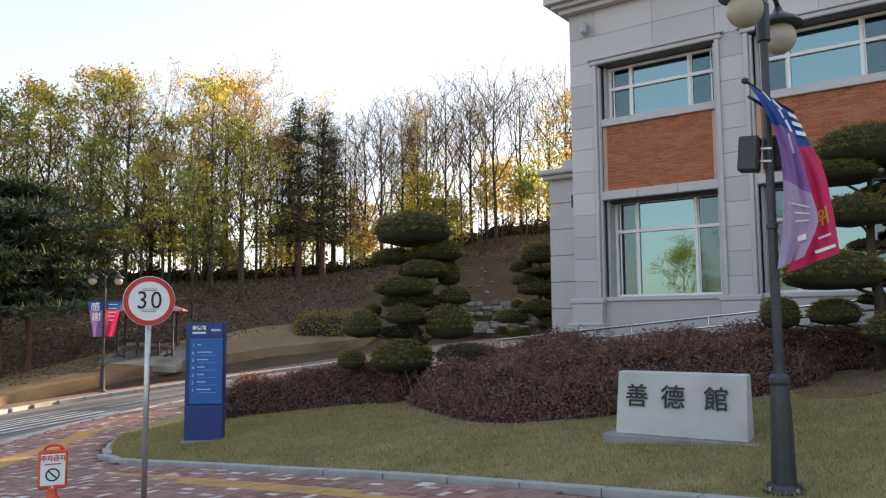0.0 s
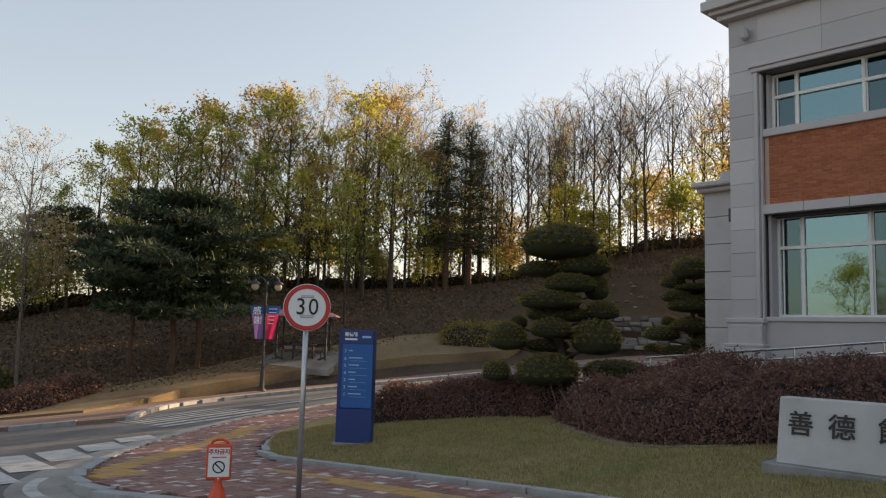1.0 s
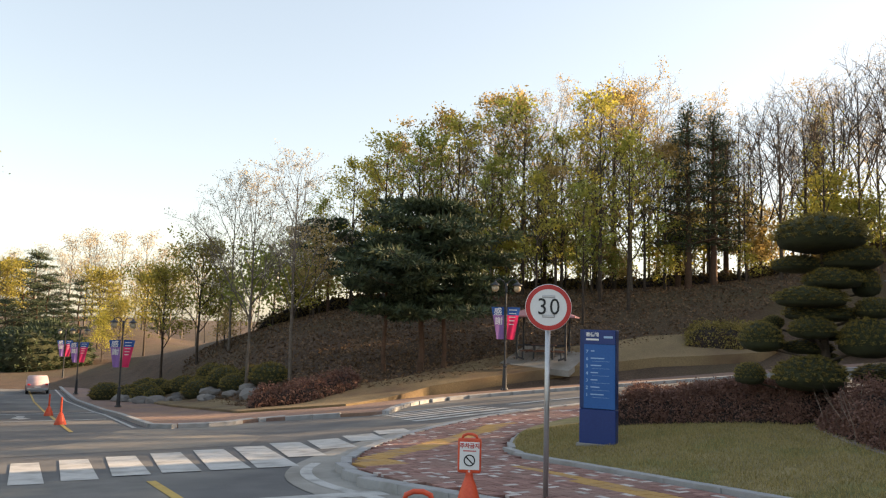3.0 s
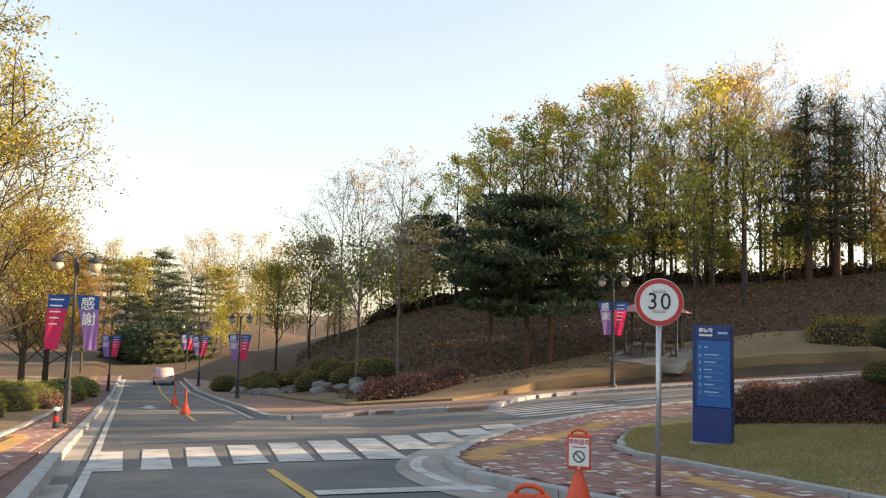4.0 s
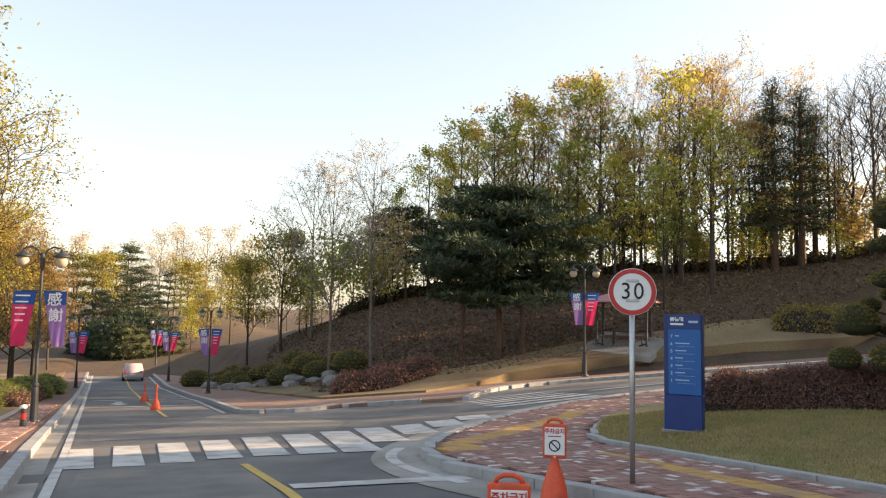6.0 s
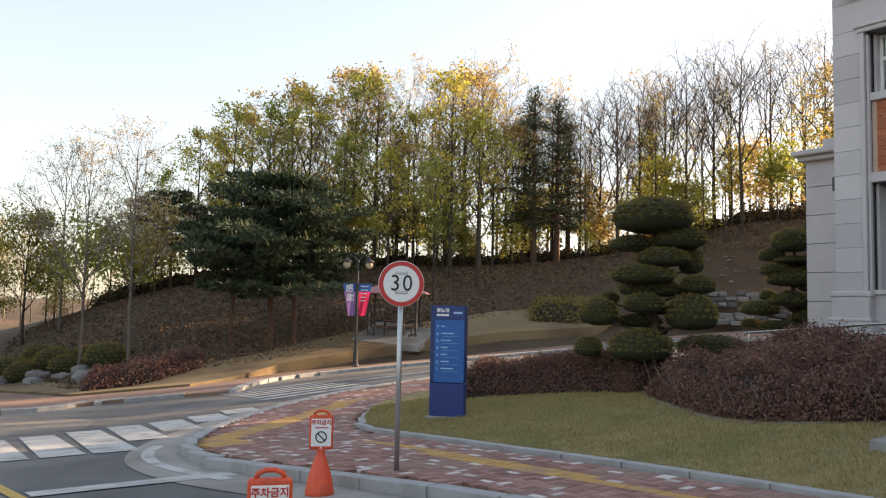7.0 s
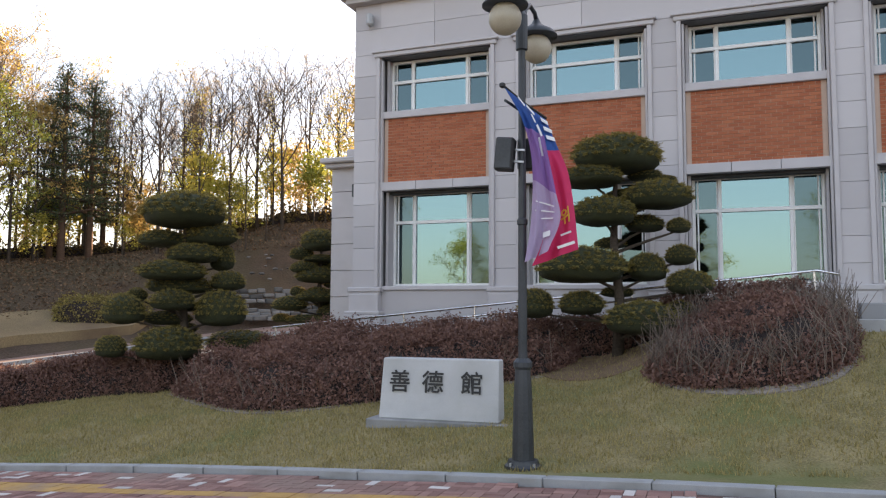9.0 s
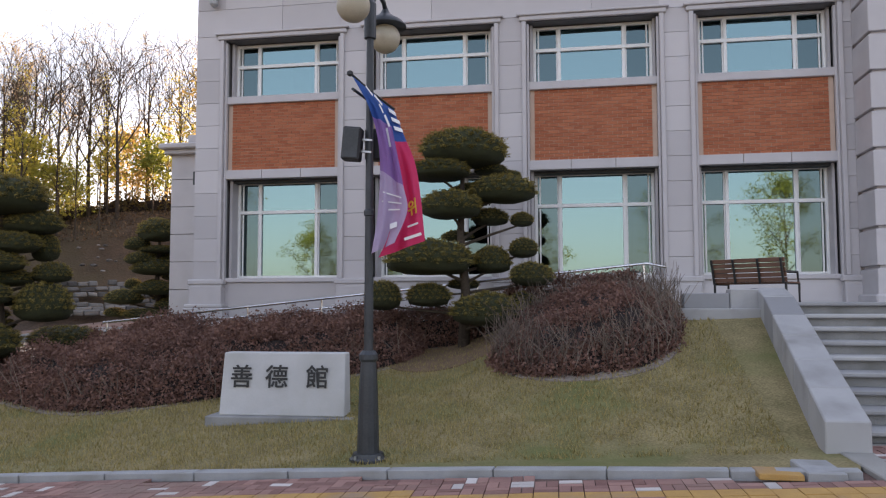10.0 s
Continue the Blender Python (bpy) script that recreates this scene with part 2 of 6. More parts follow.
# dimness of the rooms is put into this dark grey
INTERIOR = mat("dim_room_shade", (0.06, 0.065, 0.065), (0.1, 0.105, 0.105), 0.9)


# ---- small builders ----
def mesh_from(bm, name, material, smooth=False):
    me = bpy.data.meshes.new(name)
    bm.to_mesh(me)
    bm.free()
    for m in (material if isinstance(material, (list, tuple)) else [material]):
        me.materials.append(m)
    if smooth:
        me.polygons.foreach_set("use_smooth", [True] * len(me.polygons))
    return me


def part(name, bm, material, parent=None, label="", smooth=False, m=None):
    ob = new(name, bm if isinstance(bm, bpy.types.Mesh) else mesh_from(bm, name, material, smooth))
    if parent:
        ob.parent = parent
    if m is not None:
        ob.matrix_basis = m
    return tagged(ob, label)


def thing(name, m, label, category, group="", kind=""):
    ob = new(name)
    ob.empty_display_size = 0.2
    ob.matrix_basis = m
    return tagged(ob, label, category, group, kind)


def box(sx, sy, sz, at=(0, 0, 0), bevel=0.0, bm=None, m=None, seg=1):
    """A box whose base centre is at 'at'."""
    b2 = bmesh.new()
    bmesh.ops.create_cube(b2, size=1)
    bmesh.ops.transform(b2, matrix=Matrix.Translation((at[0], at[1], at[2] + sz / 2)) @ Matrix.Diagonal((sx, sy, sz, 1)), verts=b2.verts)
    if bevel:
        bmesh.ops.bevel(b2, geom=b2.edges[:], offset=bevel, segments=seg, affect="EDGES", profile=0.6)
    if m is not None:
        bmesh.ops.transform(b2, matrix=m, verts=b2.verts)
    if bm is None:
        return b2
    tmp = bpy.data.meshes.new("tmp")
    b2.to_mesh(tmp)
    b2.free()
    bm.from_mesh(tmp)
    bpy.data.meshes.remove(tmp)
    return bm


def lathe(profile, seg=20, bm=None, m=None):
    """Turns a profile of (radius, height) about z."""
    bm = bm or bmesh.new()
    m = m or Matrix.Identity(4)
    rings = []
    for r, z in profile:
        rings.append([bm.verts.new(m @ Vector((r * math.cos(2 * math.pi * k / seg), r * math.sin(2 * math.pi * k / seg), z))) for k in range(seg)])
    for a, b in zip(rings, rings[1:]):
        for k in range(seg):
            bm.faces.new((a[k], a[(k + 1) % seg], b[(k + 1) % seg], b[k]))
    bm.faces.new(rings[0][::-1])
    bm.faces.new(rings[-1])
    return bm


def tube(points, radii, seg=8, bm=None):
    """A tube through points; radii one number or one per point."""
    bm = bm or bmesh.new()
    pts = [Vector(p) for p in points]
    rs = radii if isinstance(radii, (list, tuple)) else [radii] * len(pts)
    rings = []
    for i, p in enumerate(pts):
        d = (pts[min(i + 1, len(pts) - 1)] - pts[max(i - 1, 0)]).normalized()
        a = d.cross(Vector((0.3, 0.2, 1)) if abs(d.z) < 0.95 else Vector((1, 0, 0))).normalized()
        b = d.cross(a)
        rings.append([bm.verts.new(p + rs[i] * (a * math.cos(2 * math.pi * k / seg) + b * math.sin(2 * math.pi * k / seg))) for k in range(seg)])
    for q, w in zip(rings, rings[1:]):
        for k in range(seg):
            bm.faces.new((q[k], q[(k + 1) % seg], w[(k + 1) % seg], w[k]))
    bm.faces.new(rings[0][::-1])
    bm.faces.new(rings[-1])
    return bm


def words(text, size, depth=0.004, bold=0.0):
    """Lettering as a mesh in the xz plane, centred, facing -y."""
    c = bpy.data.curves.new("lettering", "FONT")
    c.body, c.size, c.extrude, c.align_x, c.align_y, c.offset = text, size, depth / 2, "CENTER", "CENTER", bold
    c.resolution_u = 3
    ob = new("lettering", c)
    me = bpy.data.meshes.new_from_object(ob.evaluated_get(bpy.context.evaluated_depsgraph_get()))
    bpy.data.objects.remove(ob)
    me.transform(Matrix.Rotation(radians(90), 4, "X"))
    return me


def lettering(text, size, material, parent, at, name="lettering", bold=0.0, label="", sx=1.0):
    me = words(text, size, bold=bold)
    me.materials.clear()
    me.materials.append(material)
    return part(name, me, material, parent, label, m=Matrix.Translation(at) @ Matrix.Diagonal((sx, 1, 1, 1)))


# ---- the lie of the land ----
UA, BA = radians(55.0), radians(53.24)
UD, VD = (-math.sin(UA), math.cos(UA)), (math.cos(UA), math.sin(UA))      # along the street, across it
BU, BV = (-math.sin(BA), math.cos(BA)), (math.cos(BA), math.sin(BA))      # along the hall's front, into it


def xy(u, v):
    return u * UD[0] + v * VD[0], u * UD[1] + v * VD[1]


def to_uv(x, y):
    return x * UD[0] + y * UD[1], x * VD[0] + y * VD[1]


def step(a, b, x):
    t = np.clip((x - a) / (b - a), 0, 1)
    return t * t * (3 - 2 * t)


def road_z(x, y):
    """The street falls away along u; the side road climbs along v."""
    u, v = to_uv(x, y)
    fall = np.interp(u, [-60, -20, 0, 10, 20, 30, 45, 60, 80, 120, 200], [2.0, 1.0, 0, -0.6, -1.35, -2.15, -3.3, -4.2, -4.7, -4.4, -4])
    return fall + 0.065 * np.clip(v - 6, 0, 40) * step(12, 24, u)


def lawn_z(x, y):
    u, v = to_uv(x, y)
    steep = 0.12 + 0.2 * step(2.0, -1.8, u)       # the bank is steeper beside the stairs
    return road_z(x, y) + 0.15 + np.minimum(steep * np.clip(v - 8.2, 0, 7.5), 1.3) * step(22, 9, u)


def easy(x, xs, ys):
    """Smooth passage from value to value."""
    i = np.clip(np.searchsorted(xs, x) - 1, 0, len(xs) - 2)
    X, Y = np.asarray(xs, float), np.asarray(ys, float)
    m = np.gradient(Y, X)
    h = X[i + 1] - X[i]
    t = np.clip((x - X[i]) / h, 0, 1)
    return (2 * t**3 - 3 * t**2 + 1) * Y[i] + (t**3 - 2 * t**2 + t) * h * m[i] + (-2 * t**3 + 3 * t**2) * Y[i + 1] + (t**3 - t**2) * h * m[i + 1]


def hill_z(x, y):
    """The wooded hill beyond the side road, the far bank and the open land."""
    az, r = np.degrees(np.arctan2(-x, y)), np.hypot(x, y)
    top = easy(az, [-14, -2, 0, 8, 15, 23, 30, 37, 43, 50, 62], [8.5, 7.6, 6.9, 5.3, 4.7, 4.4, 3.4, 2.2, 0.2, -2.8, -4.2])
    toe = easy(az, [-14, -2, 20, 30, 38, 44, 52], [46, 43, 34.5, 33, 35, 43, 60])
    r1 = easy(az, [-14, 30, 44, 52], [62, 60, 62, 90])
    wide = step(-40, -20, az) * step(78, 60, az)
    z0 = road_z(x, y) + 0.15
    t = step(toe, r1, r)
    z = z0 * (1 - t) + top * t + np.clip(r - r1 - 8, 0, 60) * -0.04
    bank = step(95, 140, r) * step(44, 50, az) * step(72, 66, az) * 4.5
    return z * wide + z0 * (1 - wide) + bank


# ---- ground, roads and pavements ----
FARPAVE = mat("far_clay_paving", (0.14, 0.085, 0.07), (0.3, 0.2, 0.165), 0.95, scale=3, fine=14, bump=0.5, depth=0.02, stain=(0.27, 0.17, 0.115), stain_scale=0.5)
def inside(poly, x, y):
    """Whether points lie in a polygon (arrays)."""
    hit = np.zeros(np.shape(x), bool)
    for (x1, y1), (x2, y2) in zip(poly, poly[1:] + poly[:1]):
        if y1 == y2:
            continue
        hit ^= ((y1 > y) != (y2 > y)) & (x < (x2 - x1) * (y - y1) / (y2 - y1) + x1)
    return hit


def sheet(name, xs, ys, zf, material, label="", category="", kind="structure"):
    X, Y = np.meshgrid(xs, ys)
    Z = zf(X, Y)
    v = np.stack([X.ravel(), Y.ravel(), Z.ravel()], -1)
    nx, ny = len(xs), len(ys)
    i = (np.arange(ny - 1)[:, None] * nx + np.arange(nx - 1)[None]).ravel()
    me = bpy.data.meshes.new(name)
    me.from_pydata(v.tolist(), [], np.stack([i, i + 1, i + nx + 1, i + nx], -1).tolist())
    me.polygons.foreach_set("use_smooth", [True] * len(me.polygons))
    me.materials.append(material)
    return tagged(new(name, me), label, category, "", kind)


def draped(name, poly, zf, material, step_m=1.0, drop=0.25, label="", category="", kind="structure", parent=None):
    """A slab with a plan outline (u, v), laid over the land, with its rim turned down by drop."""
    bm = bmesh.new()
    vs = [bm.verts.new((*xy(u, v), 0)) for u, v in poly]
    f = bm.faces.new(vs)
    bm.normal_update()
    if f.normal.z < 0:
        bmesh.ops.reverse_faces(bm, faces=[f])
    P = [xy(u, v) for u, v in poly]
    for ax in (0, 1):
        lo, hi = min(p[ax] for p in P), max(p[ax] for p in P)
        no = (1, 0, 0) if ax == 0 else (0, 1, 0)
        for k in range(int(lo / step_m) + 1, int(hi / step_m) + 1):
            bmesh.ops.bisect_plane(bm, geom=bm.verts[:] + bm.edges[:] + bm.faces[:], plane_co=[k * step_m * n for n in no], plane_no=no)
    bmesh.ops.triangulate(bm, faces=bm.faces[:])
    for v in bm.verts:
        v.co.z = float(zf(v.co.x, v.co.y))
    if drop:
        rim = [e for e in bm.edges if e.is_boundary]
        ext = bmesh.ops.extrude_edge_only(bm, edges=rim)
        for v in (g for g in ext["geom"] if isinstance(g, bmesh.types.BMVert)):
            v.co.z -= drop
    ob = part(name, bm, material, parent)
    return tagged(ob, label, category, "", kind)


def along(poly, spacing):
    """Points at even spacing along a (u, v) polyline, with their direction in plan."""
    pts = [Vector((*xy(u, v), 0)) for u, v in poly]
    out, left = [], 0.0
    for a, b in zip(pts, pts[1:]):
        n = (b - a).length
        d = (b - a) / n
        t = left
        while t < n:
            out.append((a + d * t, d))
            t += spacing
        left = t - n
    return out


def smooth_line(poly, rounds=2):
    for _ in range(rounds):
        q = [poly[0]]
        for (a, b), (c, d) in zip(poly, poly[1:]):
            q += [(0.75 * a + 0.25 * c, 0.75 * b + 0.25 * d), (0.25 * a + 0.75 * c, 0.25 * b + 0.75 * d)]
        poly = q + [poly[-1]]
    return poly


def kerb_line(name, poly, zf, top, width=0.18, high=0.22, length=1.0, label="", material=None, limit=300):
    """A row of kerbstones, each a stone of its own, on the line's own side."""
    root = thing(name, Matrix.Identity(4), label, "kerb", kind="structure")
    me = mesh_from(box(length - 0.008, width, high, (0, 0, -high), 0.008), "kerbstone", material or KERB)
    for p, d in along(poly, length)[:limit]:
        q = p + d * (length / 2)
        z0, z1 = float(zf(p.x, p.y)), float(zf(p.x + d.x * length, p.y + d.y * length))
        dir3 = Vector((d.x, d.y, (z1 - z0) / length)).normalized()
        side = Vector((-d.y, d.x, 0))
        m = Matrix((dir3, side, dir3.cross(side))).transposed().to_4x4()
        m.translation = (q.x, q.y, (z0 + z1) / 2 + top)
        part("kerbstone", me, None, root, m=m)
    return root


far_zone = [xy(-32, -6), xy(-32, 20), xy(12, 30), xy(4, 55), xy(10, 57), xy(33, 44), xy(34.6, 14), xy(32, 8.5), xy(95, 8.5), xy(95, -6)]


def ground_z(X, Y):
    return hill_z(X, Y) - 0.45 * inside(far_zone, X, Y)


grid = lambda lo, a, b, hi, fine, coarse: sorted({*np.arange(a, b + 0.01, fine).round(3), *np.arange(lo, a, coarse).round(3), *np.arange(b, hi + 1, coarse).round(3)})
sheet("ground", grid(-1500, -110, 60, 1500, 1.0, 45), grid(-1500, -30, 130, 1500, 1.0, 45), ground_z, LITTER, "brown leaf litter on the wooded slope and open land", "ground")

# outlines in street coordinates (u, v)
NEAR_KERB = smooth_line([(-30, 6.7), (-8, 6.4), (5.4, 5.65), (8.76, 4.8), (10, 4.42), (11.4, 4.42), (12.5, 4.62), (13.8, 5.2), (15.9, 6.55), (18.1, 8.5), (20, 11.3), (20.9, 13.9), (21.1, 17.4), (20, 24), (17, 30), (12, 36)])
LAWN_EDGE = smooth_line([(-2.6, 6.97), (0.3, 7.36), (3.15, 7.66), (6, 7.85), (8.7, 7.78), (11.2, 7.8), (12.4, 7.95), (13.5, 8.5), (15.4, 9.9), (16.5, 11.3), (17.3, 13.2), (17.7, 17), (17, 22), (14.5, 28), (11, 33)])
FAR_KERB = smooth_line([(95, 1.2), (60.7, 2.4), (41, 3.45), (29.5, 3.5), (27.6, 3.55), (27.4, 5), (28.4, 6.8), (27.4, 8.4), (26.8, 9.3)], 1)
SIDE_KERB = smooth_line([(25.4, 10.9), (27.9, 12.5), (29.8, 14.4), (30.2, 16.4), (29.6, 18.7), (28.4, 22), (26, 27.8), (22, 36), (16, 44), (8, 52)])
LEFT_KERB = [(-30, -1.2), (9.5, -1.5), (16.2, -1.78), (22.3, -1.97), (36.7, -2.5), (52, -2.95), (92, -4.1)]

draped("road", [(-31, -5), (-31, 9), (10, 9), (0, 54), (31, 54), (31, 8), (93, 6), (93, -5)], road_z, ASPHALT, 1.0, 0, "grey worn asphalt of street and side road", "road")
LAWN_TOP = lambda x, y: lawn_z(x, y)
PAVE_TOP = lambda x, y: road_z(x, y) + 0.15
draped("pavement_near", NEAR_KERB + [(11, 33)] + LAWN_EDGE[::-1] + [(-2.45, 8.4), (-30, 9)], lambda x, y: road_z(x, y) + 0.115, BED, 1.0, 0.2, "red clay block pavement beside the street", "pavement")
draped("lawn", LAWN_EDGE + [(9.5, 30), (9, 22), (-3.4, 20), (-3.2, 12), (-3.0, 9.5), (-2.75, 7.4)], LAWN_TOP, LAWN, 0.5, 0.3, "short yellowish spring lawn on a rising bank", "lawn")
kerb_line("kerb_street", NEAR_KERB, road_z, 0.15, 0.2, 0.3, 1.0, "grey granite kerb of the pavement")
kerb_line("kerb_lawn", LAWN_EDGE, road_z, 0.2, 0.15, 0.3, 1.0, "pale granite edging round the lawn")
kerb_line("kerb_far", FAR_KERB, road_z, 0.15, 0.24, 0.3, 1.0, "grey kerb on the far side of the street")
kerb_line("kerb_side_road", SIDE_KERB, road_z, 0.15, 0.26, 0.3, 1.0, "grey kerb along the side road")
kerb_line("edging_left", [(6, -3.15), (12, -3.2), (23, -3.45), (60, -4.9)], road_z, 0.2, 0.14, 0.25, 1.0, "pale edging stones along the verge")
kerb_line("kerb_left", LEFT_KERB, road_z, 0.16, 0.22, 0.32, 1.0, "broad granite kerb beside the gutter", limit=125)
draped("pavement_far", FAR_KERB + SIDE_KERB + [(9, 53), (10, 56), (18, 47), (26, 40), (31.5, 29), (32.9, 22), (33.2, 16.5), (30.8, 11.5), (33, 7.5), (60, 5.6), (95, 4.6)], lambda x, y: road_z(x, y) + 0.12, FARPAVE, 1.0, 0.2, "reddish block pavement on the far side", "pavement")
draped("pavement_left", [(-30, -1.25), (9.5, -1.55), (16.2, -1.83), (22.3, -2.02), (36.7, -2.55), (52, -3.0), (92, -4.15), (92, -6), (60, -4.9), (23, -3.45), (12, -3.2), (-30, -3.1)], lambda x, y: road_z(x, y) + 0.14, BED, 1.5, 0.2, "red block pavement with a yellow tactile strip", "pavement")
draped("verge_left", [(-30, -3.1), (12, -3.2), (23, -3.45), (60, -4.9), (92, -6), (92, -30), (-30, -30)], lambda x, y: road_z(x, y) + 0.17 + 0.02 * np.clip(-3.2 - to_uv(x, y)[1], 0, 6), DRYGRASS, 2.0, 0.3, "dry planted verge beside the pavement", "verge")
draped("verge_far", [(31.0, 11.5), (33.3, 16.5), (33.0, 22), (31.6, 29), (29.2, 34), (29.6, 36), (31.5, 37), (34.5, 31), (36.2, 22), (36.2, 15), (38, 9.5), (60, 7.6), (60, 5.7), (33.2, 7.6)], lambda x, y: np.maximum(hill_z(x, y), road_z(x, y) + 0.15) + 0.05, DRYGRASS, 1.0, 0.5, "dry straw-coloured grass at the foot of the hill", "verge")


# ---- the hall ----
FW = 16.3           # the front's distance into the building frame
# local frame of the hall: x to the viewer's right (-s), y into the building, z up
HALL = Matrix(((-BU[0], BV[0], 0, BV[0] * FW), (-BU[1], BV[1], 0, BV[1] * FW), (0, 0, 1, 0), (0, 0, 0, 1)))
hall = thing("hall", HALL, "two-storey hall clad in pale granite with orange brick panels", "building")
XL, XR = -8.3, 5.5
BAYS = [-7.62, -4.24, -0.86, 2.52]
BW = 2.70
Z = dict(ground=-0.4, base=1.6, table=2.05, sill1=2.2, head1=4.4, lint=4.6, sill2=6.1, sill2t=6.27, head2=7.55, top=9.0)


def slab_column(x0, x1, z0, z1, y0, depth, rows, parent, name="stone_panel"):
    h = (z1 - z0) / rows
    me = mesh_from(box(x1 - x0 - 0.006, depth, h - 0.007, (0, 0, 0), 0.002), name, GRANITE)
    for k in range(rows):
        part(name, me, None, parent, m=Matrix.Translation(((x0 + x1) / 2, y0 + depth / 2, z0 + k * h + 0.006)))


core = bmesh.new()
xs = [XL + 0.05] + [v for b in BAYS for v in (b, b + BW)] + [XR]
for a, b in zip(xs[0::2], xs[1::2]):
    box(b - a, 0.62, Z["top"] - Z["ground"], ((a + b) / 2, 0.39, Z["ground"]), bm=core)
for b in BAYS:
    box(BW, 0.52, Z["sill1"] - Z["ground"] - 0.1, (b + BW / 2, 0.44, Z["ground"]), bm=core)
    box(BW, 0.5, Z["sill2"] - Z["head1"], (b + BW / 2, 0.44, Z["head1"]), bm=core)
    box(BW, 0.6, Z["top"] - Z["head2"] - 0.02, (b + BW / 2, 0.39, Z["head2"] + 0.02), bm=core)
part("wall_core", core, JOINT, hall)
side = bmesh.new()
box(0.3, 14, Z["top"] - Z["ground"], (XL + 0.2, 7.2, Z["ground"]), bm=side)
box(40, 0.3, Z["top"] - Z["ground"], (XL + 20, 14.2, Z["ground"]), bm=side)
part("back_wall", side, GRANITE_J, hall)
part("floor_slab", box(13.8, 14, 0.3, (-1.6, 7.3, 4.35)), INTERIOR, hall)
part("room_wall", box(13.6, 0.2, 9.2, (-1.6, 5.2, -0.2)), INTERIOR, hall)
part("roof", box(44, 15, 0.35, (XL + 21.6, 7.2, Z["top"] + 0.25), 0.03), GRANITE_J, hall)
corn = bmesh.new()
for k, (d, z0, z1) in enumerate(((0.12, 8.88, 9.0), (0.25, 9.0, 9.1), (0.38, 9.1, 9.32))):
    box(14.3 + 2 * d, 15 + 2 * d, z1 - z0, (-1.2, 7.4, z0), 0.012, bm=corn)
part("cornice", corn, GRANITE_J, hall)
piers = [(XL, BAYS[0])] + [(BAYS[k] + BW, BAYS[k + 1]) for k in range(3)] + [(BAYS[3] + BW, XR)]
for k, (a, b) in enumerate(piers):
    slab_column(a, b, Z["table"], Z["head2"] + 0.1, 0.0, 0.09, 11, hall)
for k in range(4):          # band over the upper windows
    for q in range(2):
        slab_column(BAYS[k] - 0.02 + q * (BW + 0.04) / 2, BAYS[k] - 0.02 + (q + 1) * (BW + 0.04) / 2, Z["head2"] + 0.1, Z["top"] - 0.12, 0.0, 0.09, 2, hall)
for a, b in piers:
    slab_column(a, b, Z["head2"] + 0.1, Z["top"] - 0.12, 0.0, 0.09, 2, hall)
for b in BAYS:
    # moulded surround of the tall recess
    sur = part("recess_surround", box(BW + 0.3, 0.08, 0.1, (b + BW / 2, -0.04, Z["head2"]), 0.015), GRANITE_J, hall)
    part("drip_mould", box(BW + 0.4, 0.12, 0.05, (b + BW / 2, -0.06, Z["head2"] + 0.1), 0.012), GRANITE_J, sur)
    for x in (b - 0.0, b + BW):
        sx = 1 if x == b else -1
        part("outer_mould", box(0.09, 0.06, Z["head2"] - Z["table"] - 0.13, (x - sx * 0.05, -0.03, Z["table"] + 0.125), 0.01), GRANITE_J, sur)
        part("inner_mould", box(0.05, 0.1, Z["head2"] - Z["table"] - 0.05, (x + sx * 0.028, 0.06, Z["table"]), 0.008), GRANITE_J, sur)
    part("window_sill", box(BW, 0.44, Z["sill2t"] - Z["sill2"], (b + BW / 2, 0.26, Z["sill2"]), 0.012), GRANITE_J, hall)
    for z0, z1, y1 in ((Z["sill1"], Z["head1"], 0.66), (Z["sill2t"], Z["head2"], 0.5)):
        for x0, x1 in ((b + 0.055, b + 0.12), (b + BW - 0.105, b + BW - 0.055)):
            part("reveal", box(x1 - x0, y1 - 0.24, z1 - z0 - 0.004, ((x0 + x1) / 2, (y1 + 0.24) / 2, z0 + 0.002), 0.004), GRANITE_J, hall)
    lb = bmesh.new()
    for q in range(3):
        box(BW / 3 - 0.008, 0.26, Z["lint"] - Z["head1"], (b + BW * (q + 0.5) / 3, 0.15, Z["head1"]), 0.008, bm=lb)
    part("lintel_band", lb, GRANITE_J, hall)
    part("dado_panel", box(BW, 0.06, Z["sill1"] - 0.1, (b + BW / 2, 0.14, 0.0), 0.008), GRANITE, hall)

def brick_panel(x0, x1, z0, z1, y, single):
    """Stretcher-bond bricks proud of a mortar bed; single: each its own object."""
    bed = part("brick_panel", box(x1 - x0, 0.1, z1 - z0, ((x0 + x1) / 2, y + 0.058, z0)), MORTAR, hall)
    rows, L, gap = 21, 0.2, 0.011
    h = (z1 - z0) / rows
    whole = mesh_from(box(L - gap, 0.05, h - gap, (0, 0, 0), 0.0), "brick", BRICK_OB)
    half = mesh_from(box(L / 2 - gap, 0.05, h - gap, (0, 0, 0), 0.0), "brick", BRICK_OB)
    rng = random.Random(int(x0 * 100))
    bm = bmesh.new()
    n = int((x1 - x0) / L)
    off = ((x1 - x0) - n * L) / 2
    for r in range(rows):
        cells = [(x0 + off + L * (k + 0.5), L) for k in range(n)] if r % 2 else [(x0 + off + L / 4, L / 2)] + [(x0 + off + L * (k + 1), L) for k in range(n - 1)] + [(x1 - off - L / 4, L / 2)]
        for x, w in cells:
            at = (x, y + 0.02 + rng.uniform(-0.003, 0.003), z0 + r * h + gap / 2)
            if single:
                part("brick", whole if w == L else half, None, bed, m=Matrix.Translation(at))
            else:
                box(w - gap, 0.05, h - gap, at, bm=bm)
    if not single:
        tagged(part("bricks", bm, BRICK, bed), kind="stuff")


